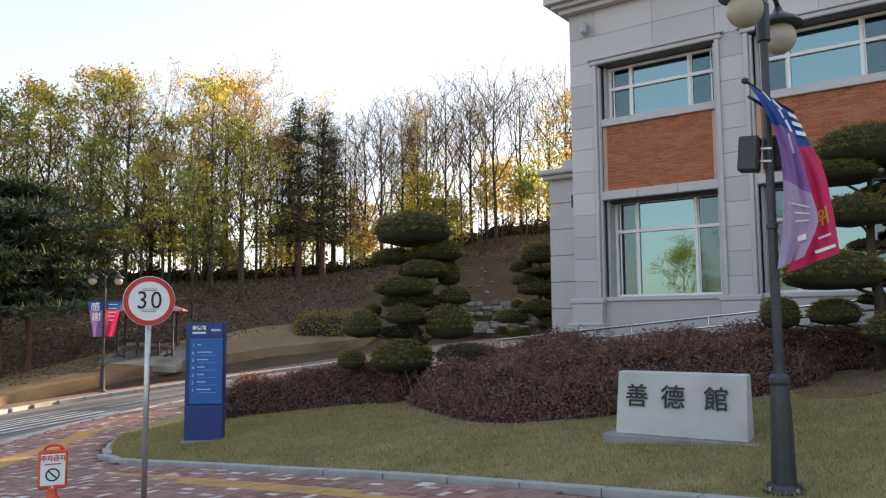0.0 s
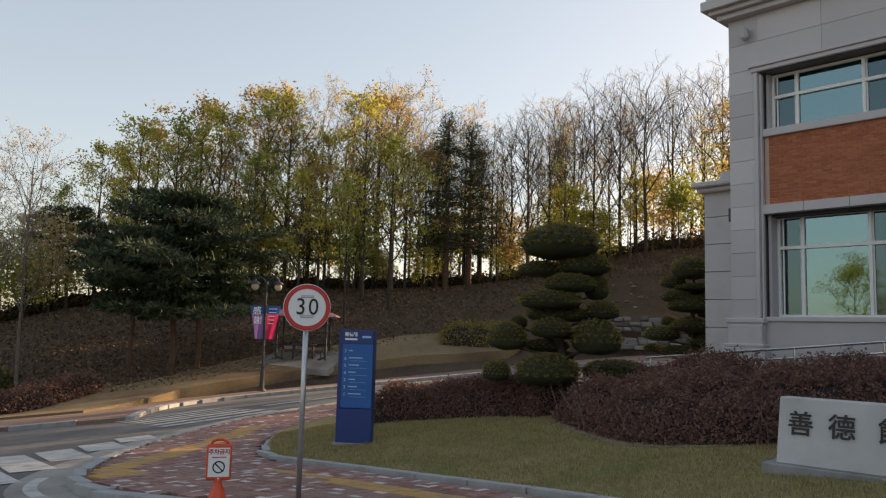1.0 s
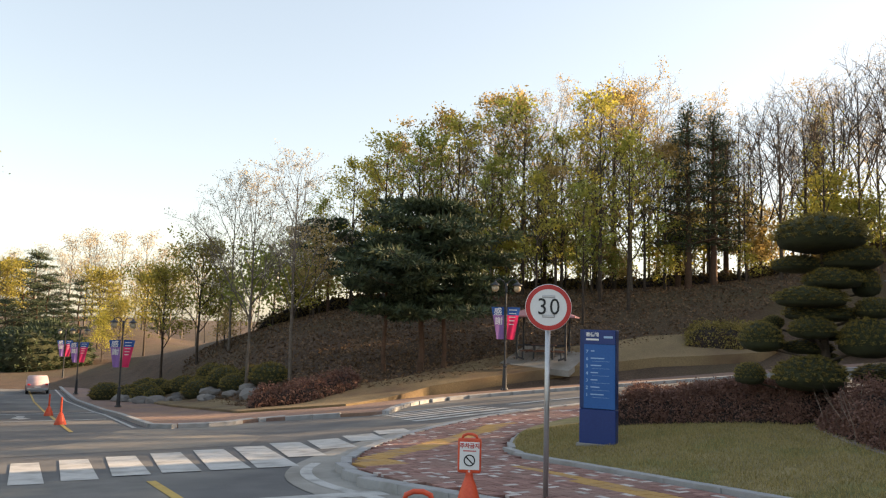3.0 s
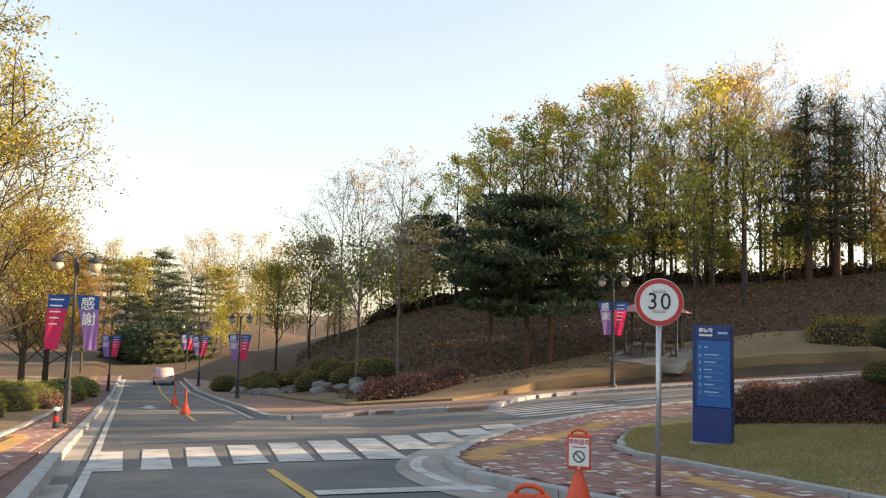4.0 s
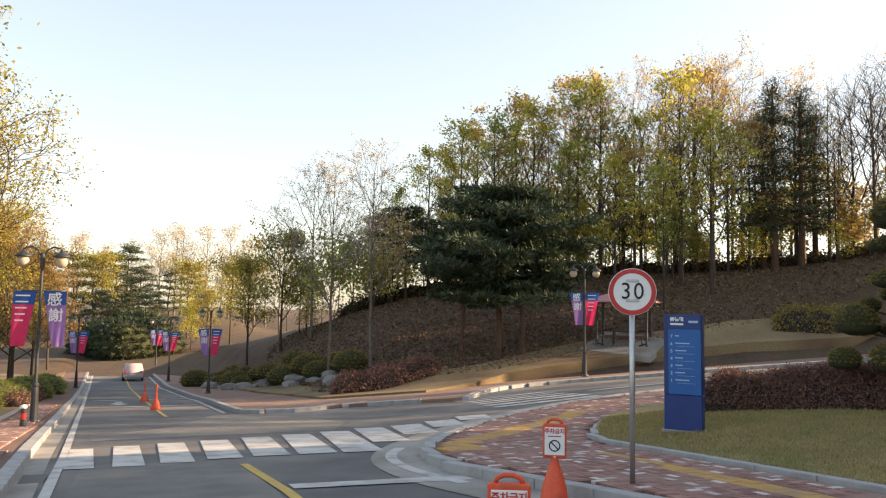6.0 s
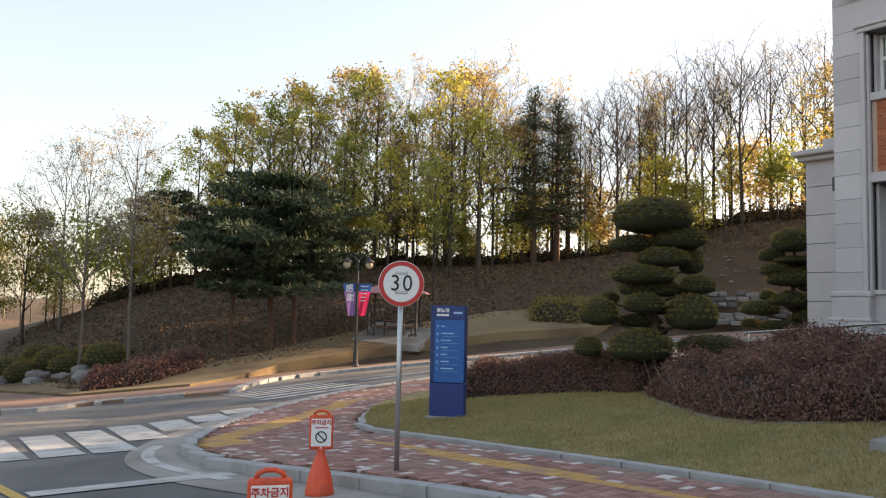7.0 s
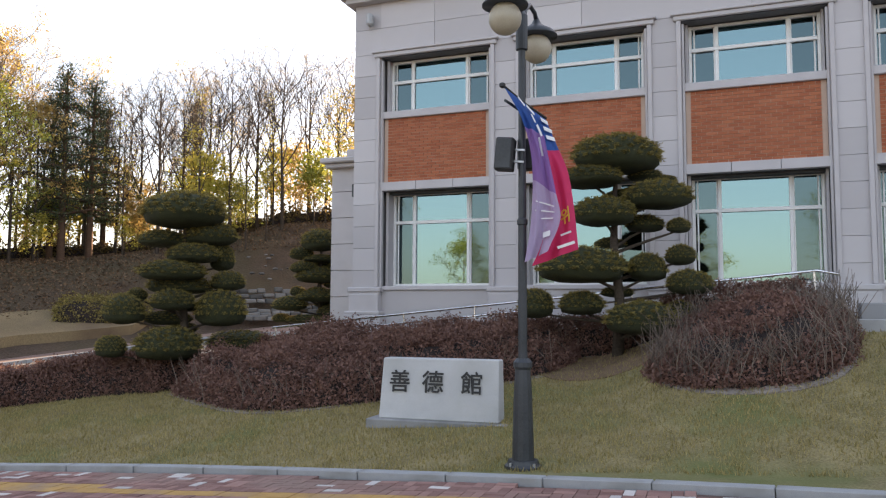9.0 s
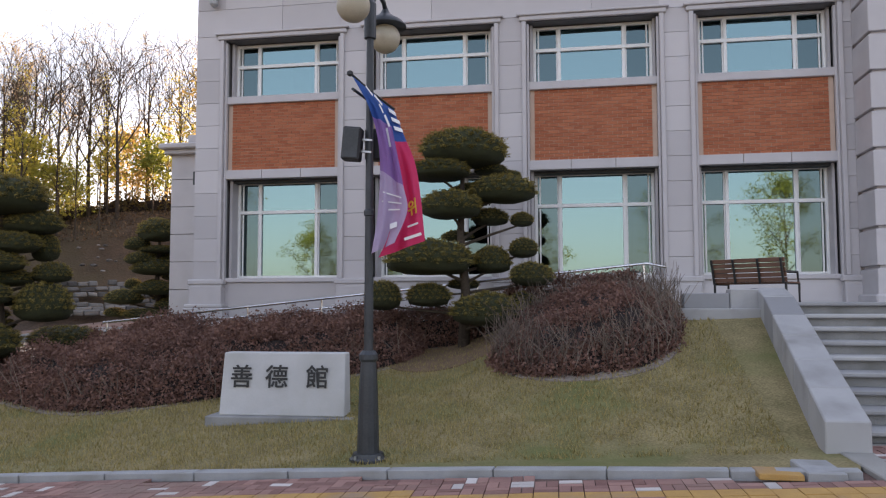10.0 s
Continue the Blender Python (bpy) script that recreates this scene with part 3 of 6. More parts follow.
for a, b in piers:
    pl = part("pier_base", box(b - a + 0.08, 0.22, 0.42, ((a + b) / 2, 0.0, Z["base"]), 0.02), GRANITE_J, hall)
    part("water_table", box(b - a + 0.16, 0.22, 0.12, ((a + b) / 2, -0.01, Z["table"]), 0.025), GRANITE_J, pl)
    part("under_mould", box(b - a + 0.1, 0.2, 0.06, ((a + b) / 2, 0.0, Z["table"] - 0.06), 0.015), GRANITE_J, pl)
    part("torus", box(b - a + 0.22, 0.34, 0.08, ((a + b) / 2, -0.02, Z["base"] - 0.06), 0.02), GRANITE_J, pl)
    part("plinth", box(b - a + 0.26, 0.36, 2.0, ((a + b) / 2, -0.02, Z["base"] - 2.06), 0.015), GRANITE_J, pl)
for b in BAYS:
    part("window_sill", box(BW - 0.1, 0.6, 0.1, (b + BW / 2, 0.36, Z["sill1"] - 0.1), 0.015), GRANITE_J, hall)



def window(x0, x1, z0, z1, transom, y, cols):
    """White frame with three lights and an upper row; each pane its own."""
    F, D = 0.06, 0.09
    fo = part("window", box(F, D, z1 - z0, (x0 + F / 2, y, z0), 0.006), FRAMEWHITE, hall)
    part("jamb", box(F, D, z1 - z0, (x1 - F / 2, y, z0), 0.006), FRAMEWHITE, fo)
    for z in (z0, z1 - F):
        part("rail", box(x1 - x0 - 2 * F, D - 0.01, F, ((x0 + x1) / 2, y, z), 0.006), FRAMEWHITE, fo)
    part("transom", box(x1 - x0 - 2 * F, D + 0.01, 0.075, ((x0 + x1) / 2, y, transom - 0.037), 0.006), FRAMEWHITE, fo)
    for c in cols:
        part("mullion", box(0.07, D - 0.004, z1 - z0 - 2 * F, (c, y, z0 + F), 0.006), FRAMEWHITE, fo)
    edges = [x0 + F, *cols, x1 - F]
    for k, (a, b) in enumerate(zip(edges, edges[1:])):
        for lo, hi in ((z0 + F, transom - 0.03), (transom + 0.03, z1 - F)):
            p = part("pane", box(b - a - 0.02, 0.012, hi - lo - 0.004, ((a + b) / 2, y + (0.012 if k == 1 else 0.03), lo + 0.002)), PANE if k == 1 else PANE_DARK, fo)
            p.visible_shadow = False
            if k != 1:
                for xx in (a + 0.05, b - 0.05):
                    part("sash", box(0.03, 0.03, hi - lo, (xx, y + 0.01, lo)), FRAMEWHITE, fo)


for b in BAYS:
    window(b + 0.12, b + BW - 0.105, Z["sill2t"], Z["head2"] - 0.01, 7.03, 0.42, (b + 0.67, b + BW - 0.69))
    window(b + 0.12, b + BW - 0.105, Z["sill1"], Z["head1"] - 0.005, 3.7, 0.58, (b + 0.66, b + BW - 0.71))
# entrance bay standing forward
ent = bmesh.new()
for k in range(10):
    box(1.3, 0.9, 0.66, (XR + 0.63, -0.45, 1.6 + k * 0.72), 0.012, bm=ent)
box(1.2, 0.8, 9.2, (XR + 0.65, -0.42, 0.2), bm=ent)
box(1.5, 1.1, 0.5, (XR + 0.65, -0.5, 1.3), 0.03, bm=ent)
box(9, 3, 9.0, (XR + 5.7, 0.8, 0.3), 0.02, bm=ent)
part("entrance_pier", ent, GRANITE_J, hall)
# low wing set back on the other side
wing = bmesh.new()
WX = -10.57
box(-6 - WX, 9, 5.9, ((WX - 6) / 2 + 0.05, 7.6, -0.3), 0.0, bm=wing)
for k in range(8):
    for q in range(3):
        box(0.82, 0.1, 0.72, (WX + 0.42 + q * 0.834, 3.06, -0.2 + k * 0.735), 0.006, bm=wing)
box(5.2, 9.4, 0.12, (WX + 2.5, 7.5, 5.6), 0.02, bm=wing)
box(5.4, 9.7, 0.14, (WX + 2.5, 7.5, 5.72), 0.03, bm=wing)
box(4.6, 9, 0.3, (WX + 2.7, 7.6, 5.86), 0.03, bm=wing)
part("low_wing", wing, GRANITE_J, hall)
part("downpipe", tube([(WX + 1.05, 2.96, 0.3), (WX + 1.05, 2.96, 4.2)], 0.04), GREY, hall)
part("floodlight", box(0.16, 0.2, 0.3, (XL + 0.45, -0.14, 8.3), 0.05), GREY, hall)

for k, b in enumerate(BAYS):
    brick_panel(b + 0.055, b + BW - 0.055, Z["lint"], Z["sill2"], 0.12, k == 2)


# ---- street things ----
def gz(x, y, kind="pave"):
    return float({"pave": PAVE_TOP, "lawn": lawn_z, "road": road_z, "hill": lambda a, b: max(hill_z(a, b), road_z(a, b) + 0.15)}[kind](x, y))


def facing(x, y, z, az):
    """A pose whose -y side faces back along the azimuth az (degrees to the left of +y)."""
    return pose(x, y, z, 0, 0, az)


def polar(az, r):
    return -r * math.sin(radians(az)), r * math.cos(radians(az))


def speed_sign():
    x, y = -3.39, 9.14
    s = thing("speed_limit_sign", facing(x, y, gz(x, y) + 0.02, 24), "round red-rimmed thirty speed limit sign on steel pole", "road sign")
    part("pole", tube([(0, 0, -0.15), (0, 0, 2.5)], 0.033, 14), STEEL, s, smooth=True)
    part("pole_cap", lathe([(0.035, 2.5), (0.035, 2.51), (0.018, 2.525)], 12), STEEL, s)
    turn = Matrix.Translation((0, -0.055, 2.265)) @ Matrix.Rotation(radians(90), 4, "X")
    part("disc", lathe([(0.28, -0.012), (0.285, 0), (0.28, 0.006)], 48, m=turn), WHITE, s)
    ring = bmesh.new()
    a = [[ring.verts.new(turn @ Vector((r * math.cos(k * math.pi / 32), r * math.sin(k * math.pi / 32), h))) for k in range(64)] for r, h in ((0.225, 0.0062), (0.225, 0.009), (0.279, 0.009), (0.279, 0.0062))]
    for p, q in zip(a, a[1:]):
        for k in range(64):
            ring.faces.new((p[k], q[k], q[(k + 1) % 64], p[(k + 1) % 64]))
    part("red_rim", ring, RED, s)
    for ch, x in (("3", -0.076), ("0", 0.076)):
        lettering(ch, 0.285, INK, s, (x, -0.065, 2.265), "digit", sx=0.92)
    for z in (2.14, 2.38):
        part("clamp", box(0.16, 0.1, 0.035, (0, -0.02, z), 0.008), STEEL, s)
    return s


def no_parking_stand(m):
    s = thing("no_parking_stand", m, "orange plastic no-parking stand with white notice board", "road stand", "no parking stands")
    part("base", lathe([(0.155, 0), (0.165, 0.02), (0.16, 0.06), (0.135, 0.2), (0.1, 0.32), (0.068, 0.41), (0.048, 0.46), (0.042, 0.5), (0.05, 0.53)], 28), ORANGE, s, smooth=True)
    part("board", box(0.27, 0.07, 0.39, (0, 0, 0.51), 0.03, seg=3), ORANGE, s)
    part("handle", tube([(-0.09, 0, 0.88), (-0.075, 0, 0.925), (-0.03, 0, 0.945), (0.03, 0, 0.945), (0.075, 0, 0.925), (0.09, 0, 0.88)], 0.017, 10), ORANGE, s, smooth=True)
    part("notice", box(0.225, 0.006, 0.31, (0, -0.036, 0.55), 0.002), WHITE, s)
    lettering("주차금지", 0.062, RED, s, (0, -0.041, 0.815), "lettering", bold=0.0015)
    part("caption_bar", box(0.15, 0.003, 0.011, (0, -0.0405, 0.755)), RED, s)
    turn = Matrix.Translation((0, -0.0405, 0.655)) @ Matrix.Rotation(radians(90), 4, "X")
    ring = bmesh.new()
    a = [[ring.verts.new(turn @ Vector((r * math.cos(k * math.pi / 16), r * math.sin(k * math.pi / 16), h))) for k in range(32)] for r, h in ((0.052, 0), (0.052, 0.003), (0.066, 0.003), (0.066, 0))]
    for p, q in zip(a, a[1:]):
        for k in range(32):
            ring.faces.new((p[k], q[k], q[(k + 1) % 32], p[(k + 1) % 32]))
    box(0.11, 0.003, 0.014, (0, 0, -0.007), bm=ring, m=Matrix.Translation((0, -0.0425, 0.655)) @ Matrix.Rotation(radians(45), 4, "Y"))
    part("prohibition_mark", ring, INK, s)
    part("peg", lathe([(0.012, 0), (0.012, 0.012)], 10, m=Matrix.Translation((0, -0.036, 0.532)) @ Matrix.Rotation(radians(90), 4, "X")), WHITE, s)
    return s


def guide_pylon():
    x, y = -4.35, 14.62
    s = thing("guide_pylon", facing(x, y, gz(x, y, "lawn"), 3), "tall blue floor directory pylon standing on the lawn", "sign")
    W = 0.69
    part("plinth", box(W, 0.24, 0.67, (0, 0, 0), 0.01), NAVY, s)
    part("body", box(W, 0.24, 1.48, (0, 0, 0.675), 0.008), SIDEBLUE, s)
    part("front_panel", box(W - 0.1, 0.012, 1.2, (0.035, -0.127, 0.68), 0.003), BLUE, s)
    part("header_panel", box(W - 0.1, 0.014, 0.26, (0.035, -0.128, 1.885), 0.003), NAVY, s)
    part("footing", box(W + 0.1, 0.34, 0.06, (0, 0, -0.03), 0.01), CONCRETE, s)
    lettering("善德館", 0.085, WHITE, s, (-0.1, -0.138, 2.06), "lettering", bold=0.002)
    part("caption_bar", box(0.24, 0.004, 0.035, (-0.1, -0.137, 1.955)), WHITE, s)
    part("caption_bar", box(0.17, 0.004, 0.04, (0.2, -0.137, 2.0)), PALEBLUE, s)
    for k in range(7):
        z = 1.74 - k * 0.135
        lettering(str(7 - k), 0.085, PALEBLUE, s, (-0.2, -0.136, z), "floor_digit", bold=0.001)
        part("text_bar", box((0.07, 0.26, 0.2, 0.14, 0.13, 0.17, 0.25)[k], 0.003, 0.02, (-0.13 + (0.07, 0.26, 0.2, 0.14, 0.13, 0.17, 0.25)[k] / 2, -0.1345, z + 0.005)), PALEBLUE, s)
        if k:
            part("rule", box(0.33, 0.003, 0.004, (0.06, -0.1345, z - 0.045)), PALEBLUE, s)
    return s


def name_stone():
    x, y = 3.06, 10.14
    s = thing("name_stone", facing(x, y, gz(x, y, "lawn") - 0.03, -34), "pale granite name stone carved with three black characters", "sign stone")
    part("base", box(1.95, 0.55, 0.3, (0, 0, -0.23), 0.012), STONE_D, s, "grey granite base slab")
    b = box(1.66, 0.34, 0.8, (0, 0, 0.07), 0.012)
    for v in b.verts:
        t = (v.co.z - 0.07) / 0.8
        v.co.x *= 1 - 0.02 * t
        if v.co.y < 0:
            v.co.y += 0.12 * t
    part("slab", b, STONE, s)
    for k, ch in enumerate("善德館"):
        o = lettering(ch, 0.31, INK, s, ((-0.55, -0.08, 0.46)[k], -0.118, 0.545), "carved_character", bold=0.004)
        o.matrix_basis = o.matrix_basis @ Matrix.Rotation(radians(-8), 4, "X")
    return s


def lamp_post(m, turn=0.0, label="dark iron lamp post with two cream globe lanterns"):
    s = thing("street_lamp", m, label, "lamp", "street lamps")
    part("foot", lathe([(0.2, 0), (0.2, 0.03), (0.17, 0.05), (0.16, 0.09)], 12), DARKIRON, s)
    part("base", lathe([(0.118, 0.08), (0.113, 0.3), (0.098, 0.8), (0.083, 1.04), (0.102, 1.07), (0.102, 1.12), (0.07, 1.16)], 12), DARKIRON, s)
    for k in range(4):
        part("bolt", lathe([(0.016, 0.03), (0.016, 0.07)], 6, m=Matrix.Translation((0.175 * math.cos(k * 1.57 + 0.7), 0.175 * math.sin(k * 1.57 + 0.7), 0))), STEEL, s)
    part("pole", lathe([(0.05, 1.12), (0.045, 2.6), (0.058, 2.61), (0.058, 2.66), (0.043, 2.68), (0.039, 4.55), (0.066, 4.56), (0.066, 4.95), (0.03, 5.0)], 14), DARKIRON, s)
    R = Matrix.Rotation(radians(turn), 4, "Z")
    for sx in (-1, 1):
        a = part("arm", tube([R @ Vector(p) for p in ((0, 0, 4.8), (sx * 0.12, 0, 5.06), (sx * 0.28, 0, 5.17), (sx * 0.46, 0, 5.14), (sx * 0.52, 0, 5.06))], 0.026, 8), DARKIRON, s, smooth=True)
        at = R @ Matrix.Translation((sx * 0.52, 0, 0))
        part("hat", lathe([(0.245, 4.87), (0.245, 4.885), (0.2, 4.94), (0.11, 4.99), (0.06, 5.03), (0.035, 5.08), (0.015, 5.13)], 24, m=at), DARKIRON, s, smooth=True)
        prof = [(0.175 * math.sin(radians(a2)), 4.735 - 0.175 * math.cos(radians(a2))) for a2 in range(4, 150, 12)]
        part("globe", lathe(prof, 24, m=at), GLOBE, s, "cream glass globe", smooth=True)
    part("banner_arm", tube([R @ Vector((-0.52, 0, 3.86)), R @ Vector((0.52, 0, 3.86))], 0.016, 8), DARKIRON, s)
    return s


def cloth(w_top, w_bot, h, lean, wind, material_rows, nx=10, nz=24, seed=1):
    """A banner of cloth hung from its top edge: bands of colour by height; lean shifts the foot, wind curls it."""
    bm = bmesh.new()
    g = []
    for j in range(nz + 1):
        t = j / nz
        row = []
        for i in range(nx + 1):
            q = i / nx - 0.5
            w = w_top + (w_bot - w_top) * t
            x = q * w + lean * t
            yy = wind * t * math.sin(2.5 * q + 3 * t + seed) + 0.03 * math.sin(9 * q + 4 * t + seed) * t
            row.append(bm.verts.new((x, yy, -h * t)))
        g.append(row)
    for j in range(nz):
        for i in range(nx):
            f = bm.faces.new((g[j][i], g[j + 1][i], g[j + 1][i + 1], g[j][i + 1]))
            f.smooth = True
            f.material_index = next(k for k, lim in enumerate(material_rows) if (j + 0.5) / nz <= lim)
    return bm


def banner(m, first, lean, name_label):
    s = thing("banner", m, name_label, "banner", "lamp post banners")
    lower = PURPLE if first else PINKCLOTH
    part("cloth", cloth(0.5, 0.28, 1.25, lean, 0.05, (0.24, 1.0), seed=2 if first else 5), [NAVYCLOTH, lower], s)
    if first:
        for k, ch in enumerate("感謝"):
            lettering(ch, 0.32, WHITE, s, (lean * (0.14 + 0.3 * k), -0.07, -0.2 - 0.36 * k), "lettering", bold=0.004)
    else:
        for k in range(5):
            part("text_bar", box(0.3 - 0.03 * k, 0.004, 0.03, (lean * (0.2 + 0.13 * k), -0.07, -0.12 - 0.14 * k)), WHITE, s)
    return s


speed_sign()
np1 = no_parking_stand(facing(-3.97, 8.2, gz(-3.97, 8.2, "road"), 25))
copy_thing(np1, facing(-2.45, 4.3, gz(-2.45, 4.3, "road"), 30))
guide_pylon()
name_stone()
lamp0 = lamp_post(facing(3.25, 7.66, gz(3.25, 7.66, "lawn"), -21), 70)
lamp0.scale = (0.97, 0.97, 0.97)
for (lx, ly), tn, sc in ((polar(23.2, 36.8), -45, 1.0), (polar(60.9, 24.0), -20, 0.92), (polar(50.0, 47.2), -25, 0.95)):
    o = copy_thing(lamp0, Matrix.Identity(4))
    o.matrix_basis = facing(lx, ly, gz(lx, ly), tn) @ Matrix.Diagonal((sc, sc, sc, 1))


# ---- trees ----
def tubes_mesh(name, lines, material):
    """Many tapered branches in one mesh: lines of (points, r0, r1, sides)."""
    V, F, n0 = [], [], 0
    for pts, r0, r1, sides in lines:
        P = np.asarray(pts, float)
        n = len(P)
        D = np.gradient(P, axis=0)
        D /= np.linalg.norm(D, axis=1)[:, None] + 1e-9
        ref = np.where(np.abs(D[:, 2:3]) < 0.9, np.array([[0, 0, 1.0]]), np.array([[1.0, 0, 0]]))
        A = np.cross(D, ref)
        A /= np.linalg.norm(A, axis=1)[:, None]
        B = np.cross(D, A)
        R = np.linspace(r0, r1, n)[:, None, None]
        an = 2 * np.pi * np.arange(sides) / sides
        ring = P[:, None] + R * (A[:, None] * np.cos(an)[None, :, None] + B[:, None] * np.sin(an)[None, :, None])
        V.append(ring.reshape(-1, 3))
        k = np.arange(sides)
        for i in range(n - 1):
            a, b = n0 + i * sides + k, n0 + i * sides + (k + 1) % sides
            F.append(np.stack([a, b, b + sides, a + sides], -1))
        n0 += n * sides
    me = bpy.data.meshes.new(name)
    me.from_pydata(np.concatenate(V).tolist(), [], np.concatenate(F).tolist())
    me.polygons.foreach_set("use_smooth", [True] * len(me.polygons))
    me.materials.append(material)
    return me


def flakes_mesh(name, at, size, rng, material, aspect=0.55, flat=0.0, blade=False, normals=None):
    """Leaves: small free quads (or pointed blades) at the given places."""
    at = np.asarray(at, float)
    n = len(at)
    a = rng.normal(size=(n, 3))
    if normals is not None:
        a = normals + 0.45 * a
    a[:, 2] *= 1 - flat
    a /= np.linalg.norm(a, axis=1)[:, None]
    b = np.cross(a, rng.normal(size=(n, 3)))
    b /= np.linalg.norm(b, axis=1)[:, None]
    s = size * rng.uniform(0.6, 1.4, n)[:, None]
    a, b = a * s, b * s * aspect
    if blade:
        V = np.stack([at - b * 0.5, at + b * 0.5, at + a], 1)
    else:
        V = np.stack([at - a * 0.5, at - b * 0.5 + a * 0.08, at + a * 0.5, at + b * 0.5 + a * 0.08], 1)
    k = V.shape[1]
    me = bpy.data.meshes.new(name)
    me.from_pydata(V.reshape(-1, 3).tolist(), [], (np.arange(n * k).reshape(n, k)).tolist())
    me.materials.append(material)
    return me


def grow(rng, height, first=0.3, limbs=16, reach=0.32, rise=50, subs=6, twigs=4, trunk_r=0.012, fork=0.0, wob=0.02, profile=None, droop=0.0):
    """Branches of a broad-leaved tree. Returns the lines and the twigs' points."""
    lines, tips = [], []
    n = 9
    t = np.linspace(0, 1, n)
    trunk = np.stack([np.cumsum(rng.normal(0, wob * height / n, n)), np.cumsum(rng.normal(0, wob * height / n, n)), t * height], -1)
    trunk[0, :2] = 0
    r0 = height * trunk_r
    lines.append((trunk, r0 * 1.15, r0 * 0.12, 7))

    def sprout(base, d, length, r, level, count):
        m = 5 if level == 1 else 4
        pts = [base]
        dd = d.copy()
        for i in range(m - 1):
            dd = dd + rng.normal(0, 0.16, 3) + np.array([0, 0, (0.12 if level == 1 else 0.05) - droop])
            dd /= np.linalg.norm(dd)
            pts.append(pts[-1] + dd * length / (m - 1))
        pts = np.array(pts)
        lines.append((pts, r, r * 0.3, {1: 5, 2: 4, 3: 3}[level]))
        if level == 3:
            tips.extend(pts[1:])
            return
        for q in range(count):
            f = 0.25 + 0.75 * (q + rng.uniform(0.2, 0.8)) / count
            i = min(int(f * (m - 1)), m - 2)
            p = pts[i] + (pts[i + 1] - pts[i]) * (f * (m - 1) - i)
            ax = rng.normal(size=3)
            side = np.cross(dd, ax)
            side /= np.linalg.norm(side) + 1e-9
            nd = dd * 0.75 + side * 0.75 + np.array([0, 0, 0.18])
            nd /= np.linalg.norm(nd)
            sprout(p, nd, length * rng.uniform(0.38, 0.6) * (1.1 - 0.45 * f), r * 0.45, level + 1, twigs)

    for k in range(limbs):
        f = first + (0.97 - first) * (k + rng.uniform(0, 0.8)) / limbs
        i = min(int(f * (n - 1)), n - 2)
        p = trunk[i] + (trunk[i + 1] - trunk[i]) * (f * (n - 1) - i)
        az = k * 2.4 + rng.uniform(-0.5, 0.5)
        el = radians(rise + rng.uniform(-12, 12) + 18 * f)
        d = np.array([math.cos(az) * math.cos(el), math.sin(az) * math.cos(el), math.sin(el)])
        q = (f - first) / (1 - first)
        length = height * reach * (profile(q) if profile else (1.05 - 0.65 * q)) * rng.uniform(0.8, 1.2)
        sprout(p, d, length, r0 * (0.5 - 0.32 * q), 1, subs)
    return lines, np.array(tips)


def leaf_cloud(rng, tips, n, jitter):
    """Leaves in small sprays round the twigs, with gaps between the sprays."""
    k = max(40, n // 9)
    c = tips[rng.integers(0, len(tips), k)] + rng.normal(0, jitter * 0.5, (k, 3))
    return c[rng.integers(0, k, n)] + rng.normal(0, 1, (n, 3)) * np.array([jitter, jitter, jitter * 0.5])


def broad_tree(kind, seed, height, leaf, n_leaf, leaf_size, bark, jitter=0.25, label="", **kw):
    rng = np.random.default_rng(seed)
    lines, tips = grow(rng, height, **kw)
    s = thing(kind, Matrix.Identity(4), label, "tree")
    part("trunk", tubes_mesh("trunk", lines, bark), None, s)
    part("crown", flakes_mesh("crown", leaf_cloud(rng, tips, n_leaf, jitter), leaf_size, rng, leaf), None, s)
    return s


def needle_tufts(rng, centres, radii, per, length):
    """Sprays of needles filling flattened clumps."""
    at, no = [], []
    for c, r in zip(centres, radii):
        v = rng.normal(size=(per, 3))
        v /= np.linalg.norm(v, axis=1)[:, None]
        q = v * r * rng.uniform(0.35, 1.0, (per, 1))
        at.append(c + q)
        no.append(v * np.array([1, 1, 0.8]) + np.array([0, 0, 0.35]))
    return np.concatenate(at), np.concatenate(no)


